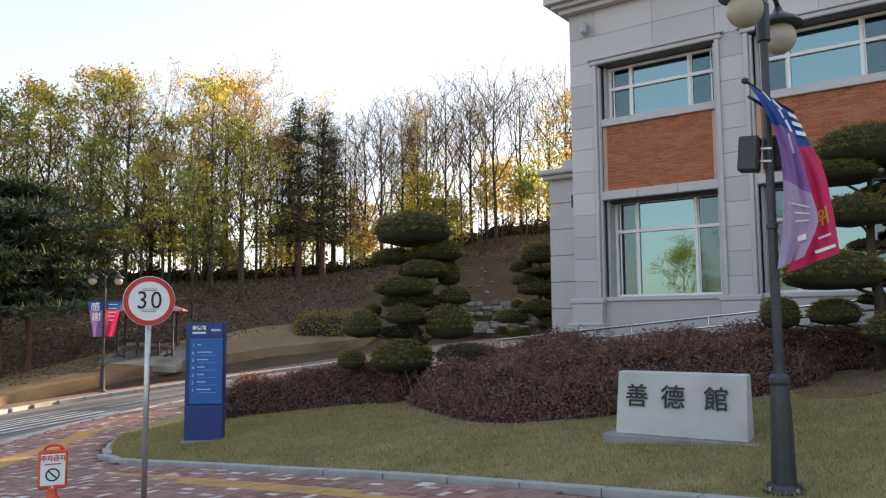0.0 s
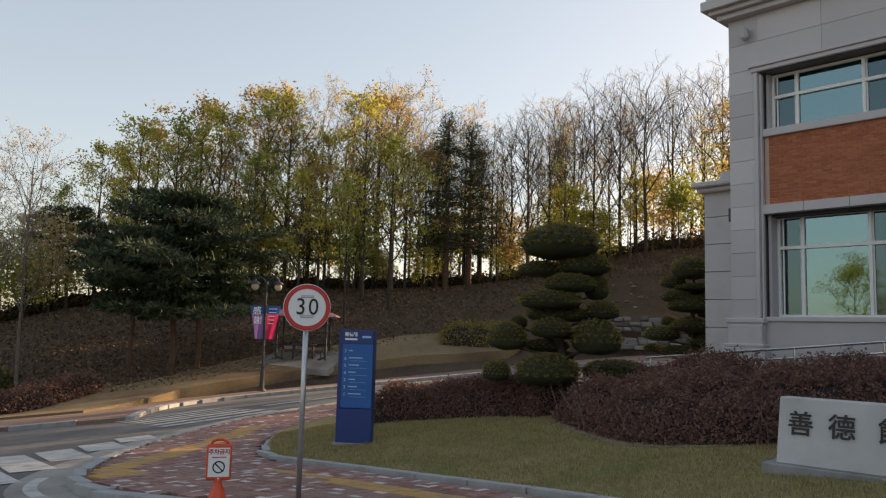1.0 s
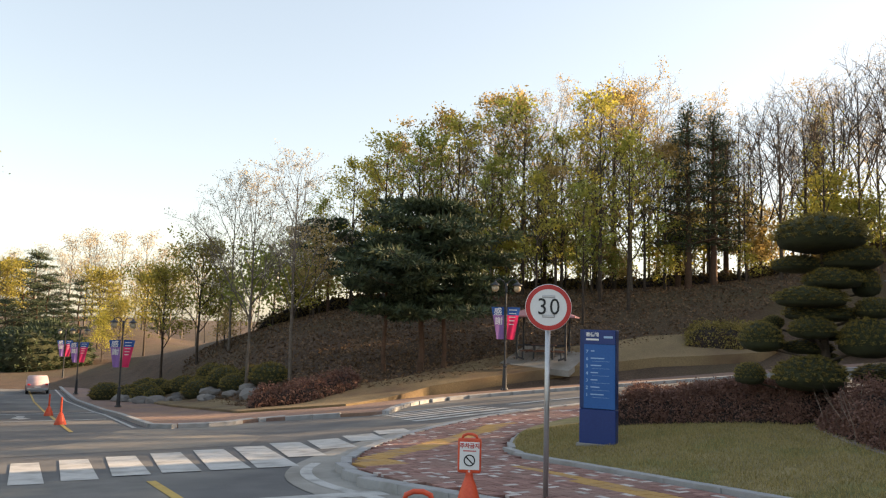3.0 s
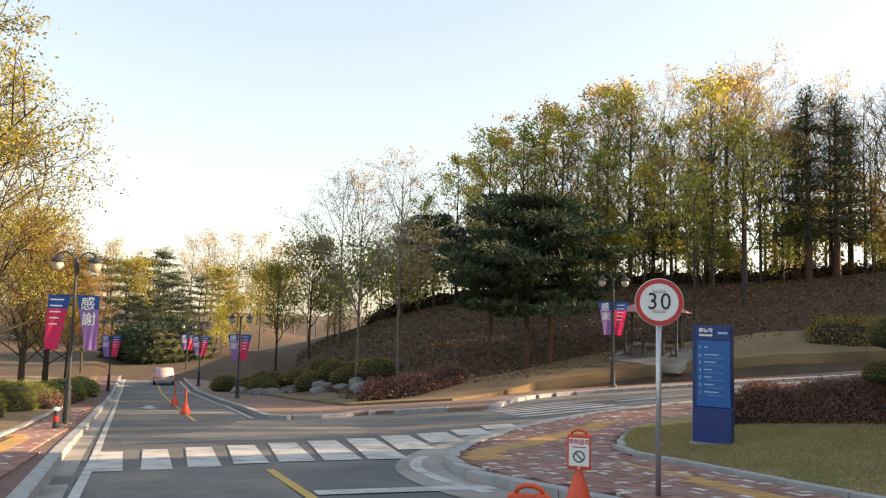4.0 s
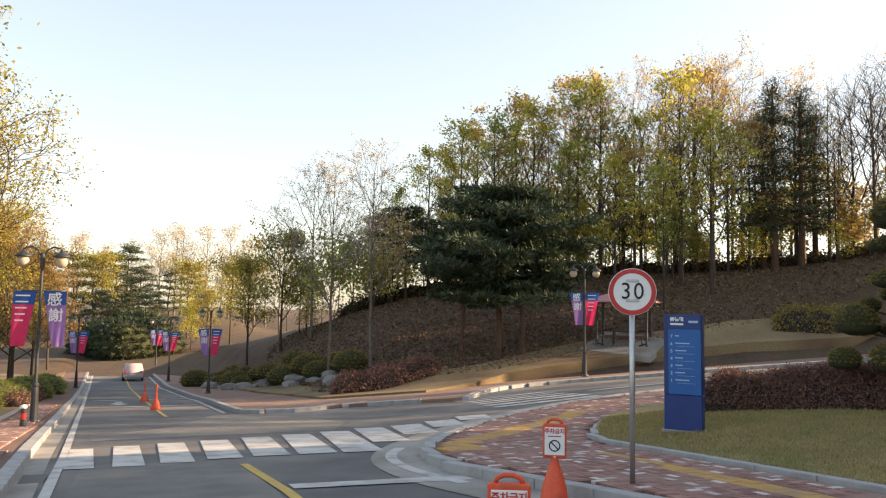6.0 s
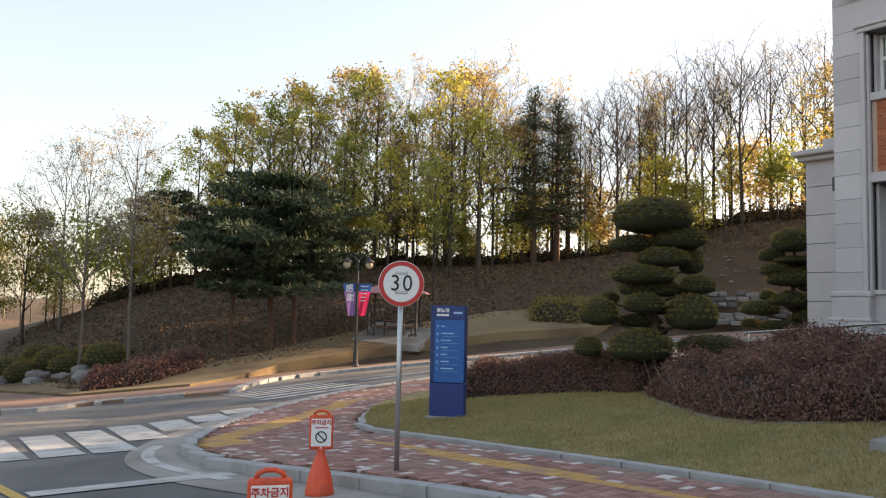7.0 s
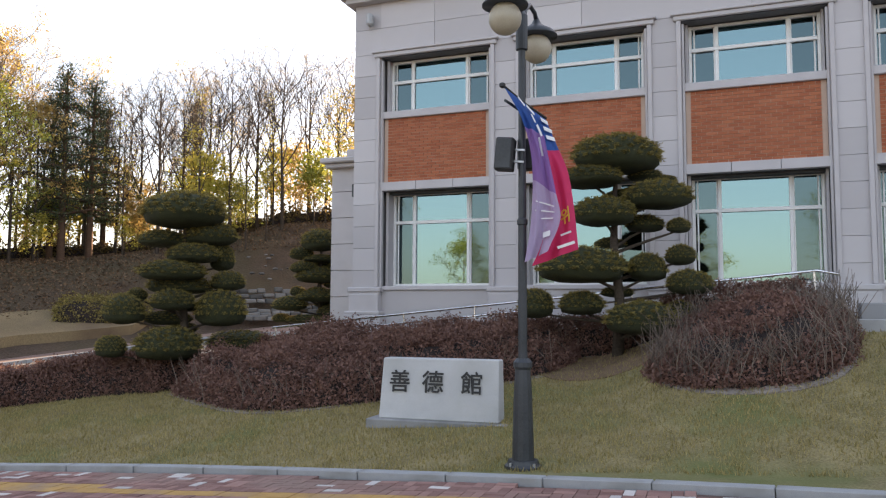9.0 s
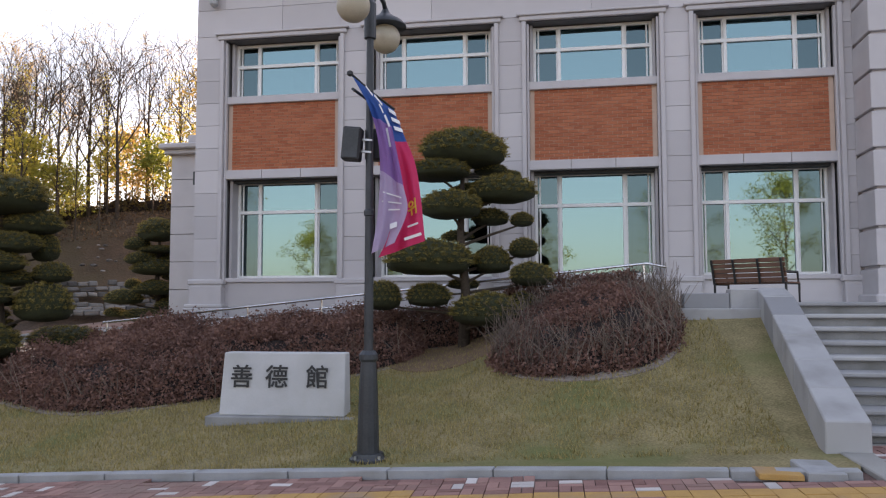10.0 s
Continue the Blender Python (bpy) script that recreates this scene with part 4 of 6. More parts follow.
def pine(seed, height, spread, label, layers=7, first=0.35, conical=False, per=170, width=0.16):
    rng = np.random.default_rng(seed)
    s = thing("pine_tree", Matrix.Identity(4), label, "tree")
    n = 8
    t = np.linspace(0, 1, n)
    bend = 0.0 if conical else 0.04
    trunk = np.stack([np.cumsum(rng.normal(0, bend * height / 3, n)), np.cumsum(rng.normal(0, bend * height / 3, n)), t * height * 0.96], -1)
    trunk -= trunk[0]
    lines = [(trunk, height * 0.02, height * 0.005, 8)]
    cs, rs = [], []
    for k in range(layers):
        f = first + (0.98 - first) * k / (layers - 1)
        i = min(int(f * (n - 1)), n - 2)
        p = trunk[i] + (trunk[i + 1] - trunk[i]) * (f * (n - 1) - i)
        q = (f - first) / (1 - first)
        wide = spread * ((1.0 - 0.9 * q) if conical else math.sqrt(max(0.06, 1 - (2 * q - 0.75) ** 2 * 0.62)))
        nl = 5 if conical else 6
        for a in range(nl):
            az = a * 2 * math.pi / nl + k * 0.7 + rng.uniform(-0.3, 0.3)
            L = wide * rng.uniform(0.35 if conical else 0.45, 1.12)
            tipz = p[2] + L * (0.12 if conical else 0.16) + rng.uniform(-0.5, 0.5)
            tip = np.array([p[0] + L * math.cos(az), p[1] + L * math.sin(az), tipz])
            mid = (p + tip) / 2 + rng.normal(0, 0.12, 3) + np.array([0, 0, 0.15])
            lines.append((np.array([p, mid, tip]), height * 0.007, height * 0.002, 4))
            for g, sz in ((1.0, 0.2), (0.68, 0.24), (0.4, 0.2)):
                c = p + (tip - p) * g + rng.normal(0, 0.3 if conical else 0.1, 3) * spread * 0.25
                cs.append(c)
                h = spread * sz * rng.uniform(0.8, 1.25)
                rs.append(np.array([h, h, h * (0.42 if conical else 0.17)]))
    at, no = needle_tufts(rng, cs, rs, per, 0.25)
    part("trunk", tubes_mesh("trunk", lines, PINEBARK), None, s)
    part("crown", flakes_mesh("crown", at, 0.3, rng, NEEDLE, aspect=width, blade=True, normals=no), None, s)
    return s


def plant(src, spots, sink=0.08):
    """Sets copies at (azimuth, distance, scale, turn)."""
    for az, r, sc, turn in spots:
        x, y = polar(az, r)
        o = copy_thing(src, Matrix.Identity(4))
        o.matrix_basis = pose(x, y, gz(x, y, "hill") - sink, 0, 0, turn) @ Matrix.Diagonal((sc, sc, sc, 1))
    for o in [src, *src.children_recursive]:
        bpy.data.objects.remove(o)


rng0 = random.Random(4)
dome = lambda q: 0.75 + 0.5 * math.sin(math.pi * min(1, q * 1.1)) - 0.55 * q
bare = [broad_tree("bare_tree", 11 + k, 12.2, BUD, 900, 0.09, BARK, 0.12, "bare grey-barked tree with fine twigs on the hill", first=0.26, limbs=12, reach=0.5, rise=50, subs=8, twigs=6, trunk_r=0.0105, wob=0.03) for k in range(3)]
budding = [broad_tree("budding_tree", 31 + k, 13.6, LEAF_O if k else BUD, 2600, 0.13, PALEBARK, 0.2, "tall thin tree with pale opening buds", first=0.24, limbs=15, reach=0.46, rise=44, subs=7, twigs=6, trunk_r=0.0085) for k in range(2)]
yellow = [broad_tree("leafing_tree", 51 + k, 14.5, (LEAF_Y, LEAF_G, LEAF_O)[k], 2300, 0.25, BARK, 0.3, ("yellow-green leafing tree on the hillside", "fresh green leafing tree on the hillside", "orange-brown leafing tree on the hillside")[k], first=0.24, limbs=15, reach=0.33, rise=34, subs=6, twigs=4, trunk_r=0.010, profile=dome) for k in range(3)]
plant(bare[0], [(7.0, 60, 0.93, 10), (4.3, 57, 0.96, 80), (0.9, 59, 0.97, 150), (-2.4, 60, 1.03, 220), (-6.0, 62, 1.03, 310), (13.0, 68, 0.89, 100), (2.2, 68, 0.93, 30), (-9.5, 58, 1.03, 200)])
plant(bare[1], [(5.6, 63, 0.97, 0), (2.8, 60, 1.01, 60), (-0.6, 57, 1.01, 140), (-4.2, 58, 1.03, 200), (9.3, 66, 0.89, 15), (18.0, 70, 0.86, 45), (-8, 66, 1.07, 45)])
plant(bare[2], [(6.4, 70, 0.89, 0), (3.5, 72, 0.93, 90), (-1.6, 70, 1.03, 70), (-3.4, 68, 1.03, 200), (23, 72, 0.79, 20), (11.5, 62, 0.89, 45)])
plant(budding[0], [(41.7, 45.2, 0.8, 0), (38.7, 42.5, 0.8, 120), (24.2, 62, 1.02, 60), (19.6, 63, 1.08, 190), (12.4, 64, 1.1, 250), (27.5, 64, 0.85, 20), (15.6, 61, 1.02, 300), (43.0, 55, 0.8, 210)])
plant(budding[1], [(22.0, 58, 1.0, 30), (17.4, 60, 1.05, 130), (14.2, 57, 1.05, 260), (29.5, 60, 0.85, 90), (9.0, 62, 1.0, 330), (1.6, 63, 0.95, 50), (25.8, 57, 0.88, 300)])
plant(yellow[0], [(16.4, 53, 0.95, 20), (19.2, 56, 0.78, 100), (26.9, 55, 0.9, 180), (13.3, 56, 0.7, 220), (32.2, 56, 0.85, 45), (21.0, 50, 0.62, 250), (34.6, 59, 0.78, 130)])
plant(yellow[1], [(14.4, 51, 0.78, 0), (22.0, 55, 0.95, 60), (17.6, 48, 0.58, 140), (29.8, 54, 0.85, 250), (24.4, 52, 0.68, 300), (36.8, 60, 0.6, 20), (33.2, 62, 0.75, 200)])
plant(yellow[2], [(23.6, 57, 1.0, 10), (19.6, 52, 0.62, 90), (11.9, 57, 0.7, 200), (28.2, 58, 0.95, 250), (15.4, 59, 1.02, 330), (31.0, 60, 0.85, 80), (38.5, 62, 0.5, 10)])
dark = [pine(71 + k, 13.0, 3.3, "dark tall pine among bare trees", layers=10, first=0.25, conical=True, per=42) for k in range(2)]
sapling = broad_tree("bare_sapling", 65, 8.5, LEAF_Y, 500, 0.12, BARK, 0.25, "thin sapling with a few opening leaves", first=0.3, limbs=12, reach=0.25, rise=45, subs=4, twigs=2, trunk_r=0.008)
plant(sapling, [(rng0.uniform(-10, 30), rng0.uniform(54, 72), rng0.uniform(0.7, 1.25), rng0.uniform(0, 360)) for k in range(30)])
plant(dark[0], [(10.3, 57, 1.0, 0), (8.6, 58, 0.95, 100), (20.4, 60, 0.75, 40)])
plant(dark[1], [(11.0, 60, 0.9, 50), (7.8, 62, 0.88, 200), (16.8, 62, 0.8, 20), (2.0, 66, 0.95, 60)])
broad = pine(81, 9.0, 5.0, "broad dark green spreading pine on the slope", layers=6, first=0.34, per=230, width=0.34)
broad2 = pine(83, 7.2, 3.4, "smaller dark green spreading pine", layers=4, first=0.5, per=220, width=0.34)
plant(broad, [(29.4, 40.8, 1.0, 30)])
plant(broad2, [(32.0, 41.2, 0.95, 0), (27.7, 41.0, 1.0, 120), (36.2, 58, 0.95, 60)])
far_shrub = [broad_tree("wild_shrub", 91 + k, 3.6, (LEAF_O, LEAF_G, LEAF_Y)[k], 1000, 0.18, BARK, 0.34, ("orange-brown wild shrub under the trees", "green wild shrub under the trees", "yellow wild shrub under the trees")[k], first=0.08, limbs=8, reach=0.42, rise=40, subs=3, twigs=2, trunk_r=0.01) for k in range(3)]
spots = [[], [], []]
for k in range(84):
    az = rng0.uniform(-11, 44)
    spots[k % 3].append((az, rng0.uniform(57, 67) - 0.1 * az, rng0.uniform(0.6, 1.7), rng0.uniform(0, 360)))
for src, sp in zip(far_shrub, spots):
    plant(src, sp)
# unseen trees, added to keep sun off the side-road kerbs and pavement corner
sun_screen_tree = broad_tree("leafing_tree", 57, 13.5, LEAF_O, 2600, 0.25, BARK, 0.35, "unseen leafing tree added behind the hall to block sun", first=0.2, limbs=14, reach=0.36, rise=34, subs=6, twigs=4, trunk_r=0.01, profile=dome)
plant(sun_screen_tree, [(-11.5 - 1.7 * k, 50 + 5 * math.sin(2.3 * k), 1.0 + 0.1 * math.sin(k), 47 * k) for k in range(6)] + [(-22.3, 44, 0.85, 20), (-24.6, 45, 0.85, 140)])
# younger yellowish trees and the far end of the street
round_tree = broad_tree("young_tree", 101, 7.5, LEAF_Z, 4000, 0.18, BARK, 0.35, "small round tree with olive young leaves", first=0.25, limbs=16, reach=0.42, rise=45, subs=7, twigs=5, trunk_r=0.012, profile=dome)
plant(round_tree, [(47.4, 62, 1.05, 0), (45.1, 58, 1.1, 90), (50.2, 84, 0.8, 200), (51.5, 110, 1.3, 30), (57.4, 118, 1.4, 90), (48.6, 95, 1.2, 150)])
golden = broad_tree("golden_shrub", 103, 4.5, LEAF_Y, 2500, 0.16, BARK, 0.3, "bright yellow flowering shrub by the road", first=0.1, limbs=14, reach=0.4, rise=45, subs=5, twigs=4, trunk_r=0.012)
plant(golden, [(51.2, 92, 1.1, 0)])
far_bare = broad_tree("far_bare_tree", 105, 15, BUD, 1300, 0.26, PALEBARK, 0.5, "distant bare tree on the far bank", first=0.25, limbs=15, reach=0.34, rise=42, subs=5, twigs=3, trunk_r=0.011)
plant(far_bare, [(a, r, s, a * 37) for a, r, s in ((53.4, 135, 0.9), (52.0, 140, 1.0), (50.4, 132, 0.95), (48.8, 138, 1.0), (47.0, 128, 0.9), (55.2, 142, 0.85), (58.6, 140, 0.9), (60.8, 136, 0.95), (45.2, 120, 0.85), (63, 130, 1.0), (66, 138, 1.0), *[(40 + 1.55 * k, 150 + 13 * math.sin(k * 2.1), 0.8 + 0.15 * math.sin(k * 1.7)) for k in range(16)])])
far_pine = pine(107, 11, 4.2, "distant dark pine on the far bank", layers=7, first=0.15, per=60, width=0.3)
plant(far_pine, [(56.2, 125, 1.0, 0), (54.6, 122, 0.8, 90), (57.6, 130, 0.95, 200), (55.2, 116, 0.55, 40), (53.6, 118, 0.5, 140), (56.6, 117, 0.5, 300), (58.8, 124, 1.0, 20), (55.4, 130, 1.1, 77), (57.0, 112, 0.6, 10), (54.2, 111, 0.55, 60), (52.8, 124, 0.75, 200), (60.5, 128, 1.0, 140), (51.0, 150, 0.9, 30), (47.5, 145, 0.8, 90)])
zelkova = [broad_tree("street_tree", 111 + k, 11.5 - 1.5 * k, LEAF_Z, 17000, 0.115, BARK, 0.26, "street tree with layered yellow-green spring leaves", first=0.22, limbs=20, reach=0.5, rise=38, subs=8, twigs=6, trunk_r=0.013, profile=dome) for k in range(2)]
for src, sp in ((zelkova[0], ((25.0, -6.8, 1.0, 0), (47, -7.2, 0.8, 200))), (zelkova[1], ((33.5, -6.6, 1.0, 60), (58, -7.4, 0.85, 140), (41, -9.5, 0.9, 250)))):
    plant(src, [(55 + math.degrees(math.atan2(-v, u)), math.hypot(u, v), sc, tn) for u, v, sc, tn in sp])
amber = broad_tree("amber_street_tree", 115, 8.0, AMBER, 9000, 0.11, BARK, 0.26, "street tree with amber young leaves", first=0.22, limbs=18, reach=0.48, rise=35, subs=7, twigs=5, trunk_r=0.012, profile=dome)
plant(amber, [(55 + math.degrees(math.atan2(-v, u)), math.hypot(u, v), sc, tn) for u, v, sc, tn in ((29, -8.5, 0.9, 0), (40, -6.0, 0.95, 100), (52, -6.5, 0.95, 30), (66, -7, 1.0, 220), (78, -7, 1.0, 20))])
# trees over the road behind the viewer, which the hall's windows mirror
back = broad_tree("roadside_tree", 117, 9.0, LEAF_G, 5000, 0.16, BARK, 0.35, "roadside tree mirrored in the hall's windows", first=0.25, limbs=14, reach=0.4, rise=35, subs=5, twigs=3, trunk_r=0.012, profile=dome)
for u, v, sc, tn in ((14, -17, 0.95, 0), (4, -24, 0.8, 70), (-6, -20, 0.9, 160), (-14, -26, 1.0, 200), (22, -26, 0.9, 30)):
    o = copy_thing(back, Matrix.Identity(4))
    x, y = xy(u, v)
    o.matrix_basis = pose(x, y, float(road_z(x, y)) + 0.2, 0, 0, tn) @ Matrix.Diagonal((sc, sc, sc, 1))
for o in [back, *back.children_recursive]:
    bpy.data.objects.remove(o)


# ---- clipped shrubs ----
def pad_mesh(seed, material, blades=9000, name="foliage_pad", size=0.075, under=-0.12):
    """A clipped cushion of foliage, one metre in radius: lumpy body coloured as shade, needle tips above 'under'."""
    rng = np.random.default_rng(seed)
    bm = bmesh.new()
    bmesh.ops.create_icosphere(bm, subdivisions=3, radius=0.95)
    for v in bm.verts:
        n = noise.noise(v.co * 2.3 + Vector((seed, 0, 0))) * 0.12 + noise.noise(v.co * 6 + Vector((0, seed, 0))) * 0.05
        v.co *= 1 + n
        if v.co.z < -0.35:
            v.co.z = -0.35 + (v.co.z + 0.35) * 0.45
    P = np.array([v.co[:] for v in bm.verts])
    me = bpy.data.meshes.new(name)
    bm.to_mesh(me)
    bm.free()
    # tips sit above 'under' only, so the undersides keep the painted shade
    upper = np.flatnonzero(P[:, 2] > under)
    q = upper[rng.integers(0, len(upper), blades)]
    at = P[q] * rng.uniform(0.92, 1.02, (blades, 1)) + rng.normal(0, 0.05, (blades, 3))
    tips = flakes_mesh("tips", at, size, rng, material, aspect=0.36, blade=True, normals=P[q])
    b2 = bmesh.new()
    b2.from_mesh(me)
    for f in b2.faces:
        f.smooth = True
    k = len(b2.faces)
    b2.from_mesh(tips)
    b2.faces.ensure_lookup_table()
    for f in b2.faces[k:]:
        f.material_index = 1
    b2.to_mesh(me)
    b2.free()
    bpy.data.meshes.remove(tips)
    me.materials.append(YEWSHADE)
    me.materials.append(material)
    return me


PADS = [pad_mesh(3 + k, YEW) for k in range(4)]


def topiary(x, y, az, pads, label, trunk_h, lean=0.0, category="shrub"):
    """pads: (x, z, half width, half height, depth) in the plane that faces the viewer."""
    s = thing("cloud_pruned_yew", facing(x, y, gz(x, y, "lawn") - 0.03, az), label, category, "cloud-pruned yews")
    rng = random.Random(int(x * 10))
    core = [(0, 0, 0), (0.04, 0.02, trunk_h * 0.3), (-0.05 + lean, 0, trunk_h * 0.6), (lean, 0, trunk_h)]
    part("trunk", tube(core, [0.11, 0.09, 0.07, 0.03], 9), BARK, s, smooth=True)
    for k in range(5):        # shaded growth close to the trunk
        t = 0.34 + 0.13 * k
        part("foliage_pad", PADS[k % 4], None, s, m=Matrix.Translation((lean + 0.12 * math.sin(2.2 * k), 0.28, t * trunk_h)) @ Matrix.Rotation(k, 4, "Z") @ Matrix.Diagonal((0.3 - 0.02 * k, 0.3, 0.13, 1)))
    for k, (px, pz, rx, rz, dy) in enumerate(pads):
        b = max(0.2, pz - 0.2 - 0.1 * rng.random())
        part("branch", tube([(lean * b / trunk_h, 0, b * 0.92), (px * 0.5, dy * 0.5, (b + pz) / 2 - 0.1), (px, dy, pz - rz * 0.4)], [0.035, 0.025, 0.015], 6), BARK, s)
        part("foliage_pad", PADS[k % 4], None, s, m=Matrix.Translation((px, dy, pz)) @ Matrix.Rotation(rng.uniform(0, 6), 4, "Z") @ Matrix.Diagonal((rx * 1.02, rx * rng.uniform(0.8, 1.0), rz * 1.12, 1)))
    return s


topiary(-0.55, 16.7, 2, [(-0.02, 3.46, 0.89, 0.42, 0), (-0.44, 2.93, 0.51, 0.2, 0.25), (0.5, 3.02, 0.54, 0.28, 0.1), (0.16, 2.61, 0.6, 0.23, -0.15), (0.74, 2.54, 0.29, 0.31, 0.2), (-0.23, 2.25, 0.65, 0.23, -0.3), (-0.07, 1.98, 0.69, 0.22, 0.25), (0.85, 2.06, 0.42, 0.22, -0.1), (-0.91, 1.79, 0.22, 0.15, 0.3), (-0.2, 1.66, 0.49, 0.24, -0.4), (-1.12, 1.45, 0.47, 0.33, -0.15), (0.73, 1.46, 0.51, 0.41, -0.25), (-0.31, 1.31, 0.5, 0.16, 0.35), (-1.33, 0.74, 0.33, 0.24, -0.1), (-0.25, 0.77, 0.74, 0.36, -0.35), (1.18, 0.79, 0.77, 0.25, 0.75)], "dark green cloud-pruned yew with tiered pads above the hedge", 3.3)
topiary(3.05, 23.6, -7, [(-0.05, 3.37, 0.71, 0.37, 0), (-0.59, 3.01, 0.42, 0.22, 0.2), (0.06, 2.86, 0.61, 0.13, -0.1), (-0.49, 2.58, 0.42, 0.2, -0.15), (0.41, 2.54, 0.48, 0.17, 0.1), (-0.01, 2.33, 0.74, 0.27, -0.1), (0.51, 2.13, 0.48, 0.2, 0.1), (0.77, 1.9, 0.22, 0.3, 0.2), (-0.69, 1.87, 0.26, 0.17, 0.2), (-0.06, 1.74, 0.62, 0.23, -0.25), (-0.91, 1.48, 0.52, 0.24, -0.1), (0.35, 1.28, 0.52, 0.2, -0.1), (-0.4, 1.04, 0.68, 0.15, -0.2), (-1.15, 1.07, 0.3, 0.15, 0.1)], "smaller dark green cloud-pruned yew beside the hall corner", 3.2)
topiary(6.98, 12.52, -28, [(0.02, 3.57, 0.84, 0.4, 0), (0.52, 3.28, 0.32, 0.12, 0.3), (-0.44, 3.18, 0.63, 0.23, -0.2), (0.86, 3.18, 0.22, 0.09, 0.2), (0.73, 2.82, 0.59, 0.29, -0.15), (-0.24, 2.52, 0.6, 0.29, -0.3), (0.51, 2.38, 0.38, 0.18, 0.3), (1.07, 2.31, 0.22, 0.15, 0), (1.09, 1.78, 0.32, 0.2, 0), (-0.59, 1.56, 0.82, 0.36, -0.35), (0.54, 1.55, 0.39, 0.28, 0.1), (1.24, 1.29, 0.43, 0.24, 0), (-1.43, 0.9, 0.39, 0.29, -0.2), (-0.63, 0.92, 0.44, 0.24, -0.1), (0.41, 0.64, 0.67, 0.33, -0.4), (1.12, 0.78, 0.35, 0.22, 0.3)], "dark green cloud-pruned yew behind the lamp post", 3.4)


def dist_in(poly, x, y):
    """Distance to the outline, negative outside."""
    d = np.full(np.shape(x), 1e9)
    for (x1, y1), (x2, y2) in zip(poly, poly[1:] + poly[:1]):
        ex, ey = x2 - x1, y2 - y1
        t = np.clip(((x - x1) * ex + (y - y1) * ey) / (ex * ex + ey * ey + 1e-12), 0, 1)
        d = np.minimum(d, np.hypot(x - x1 - t * ex, y - y1 - t * ey))
    return np.where(inside(poly, x, y), d, -d)


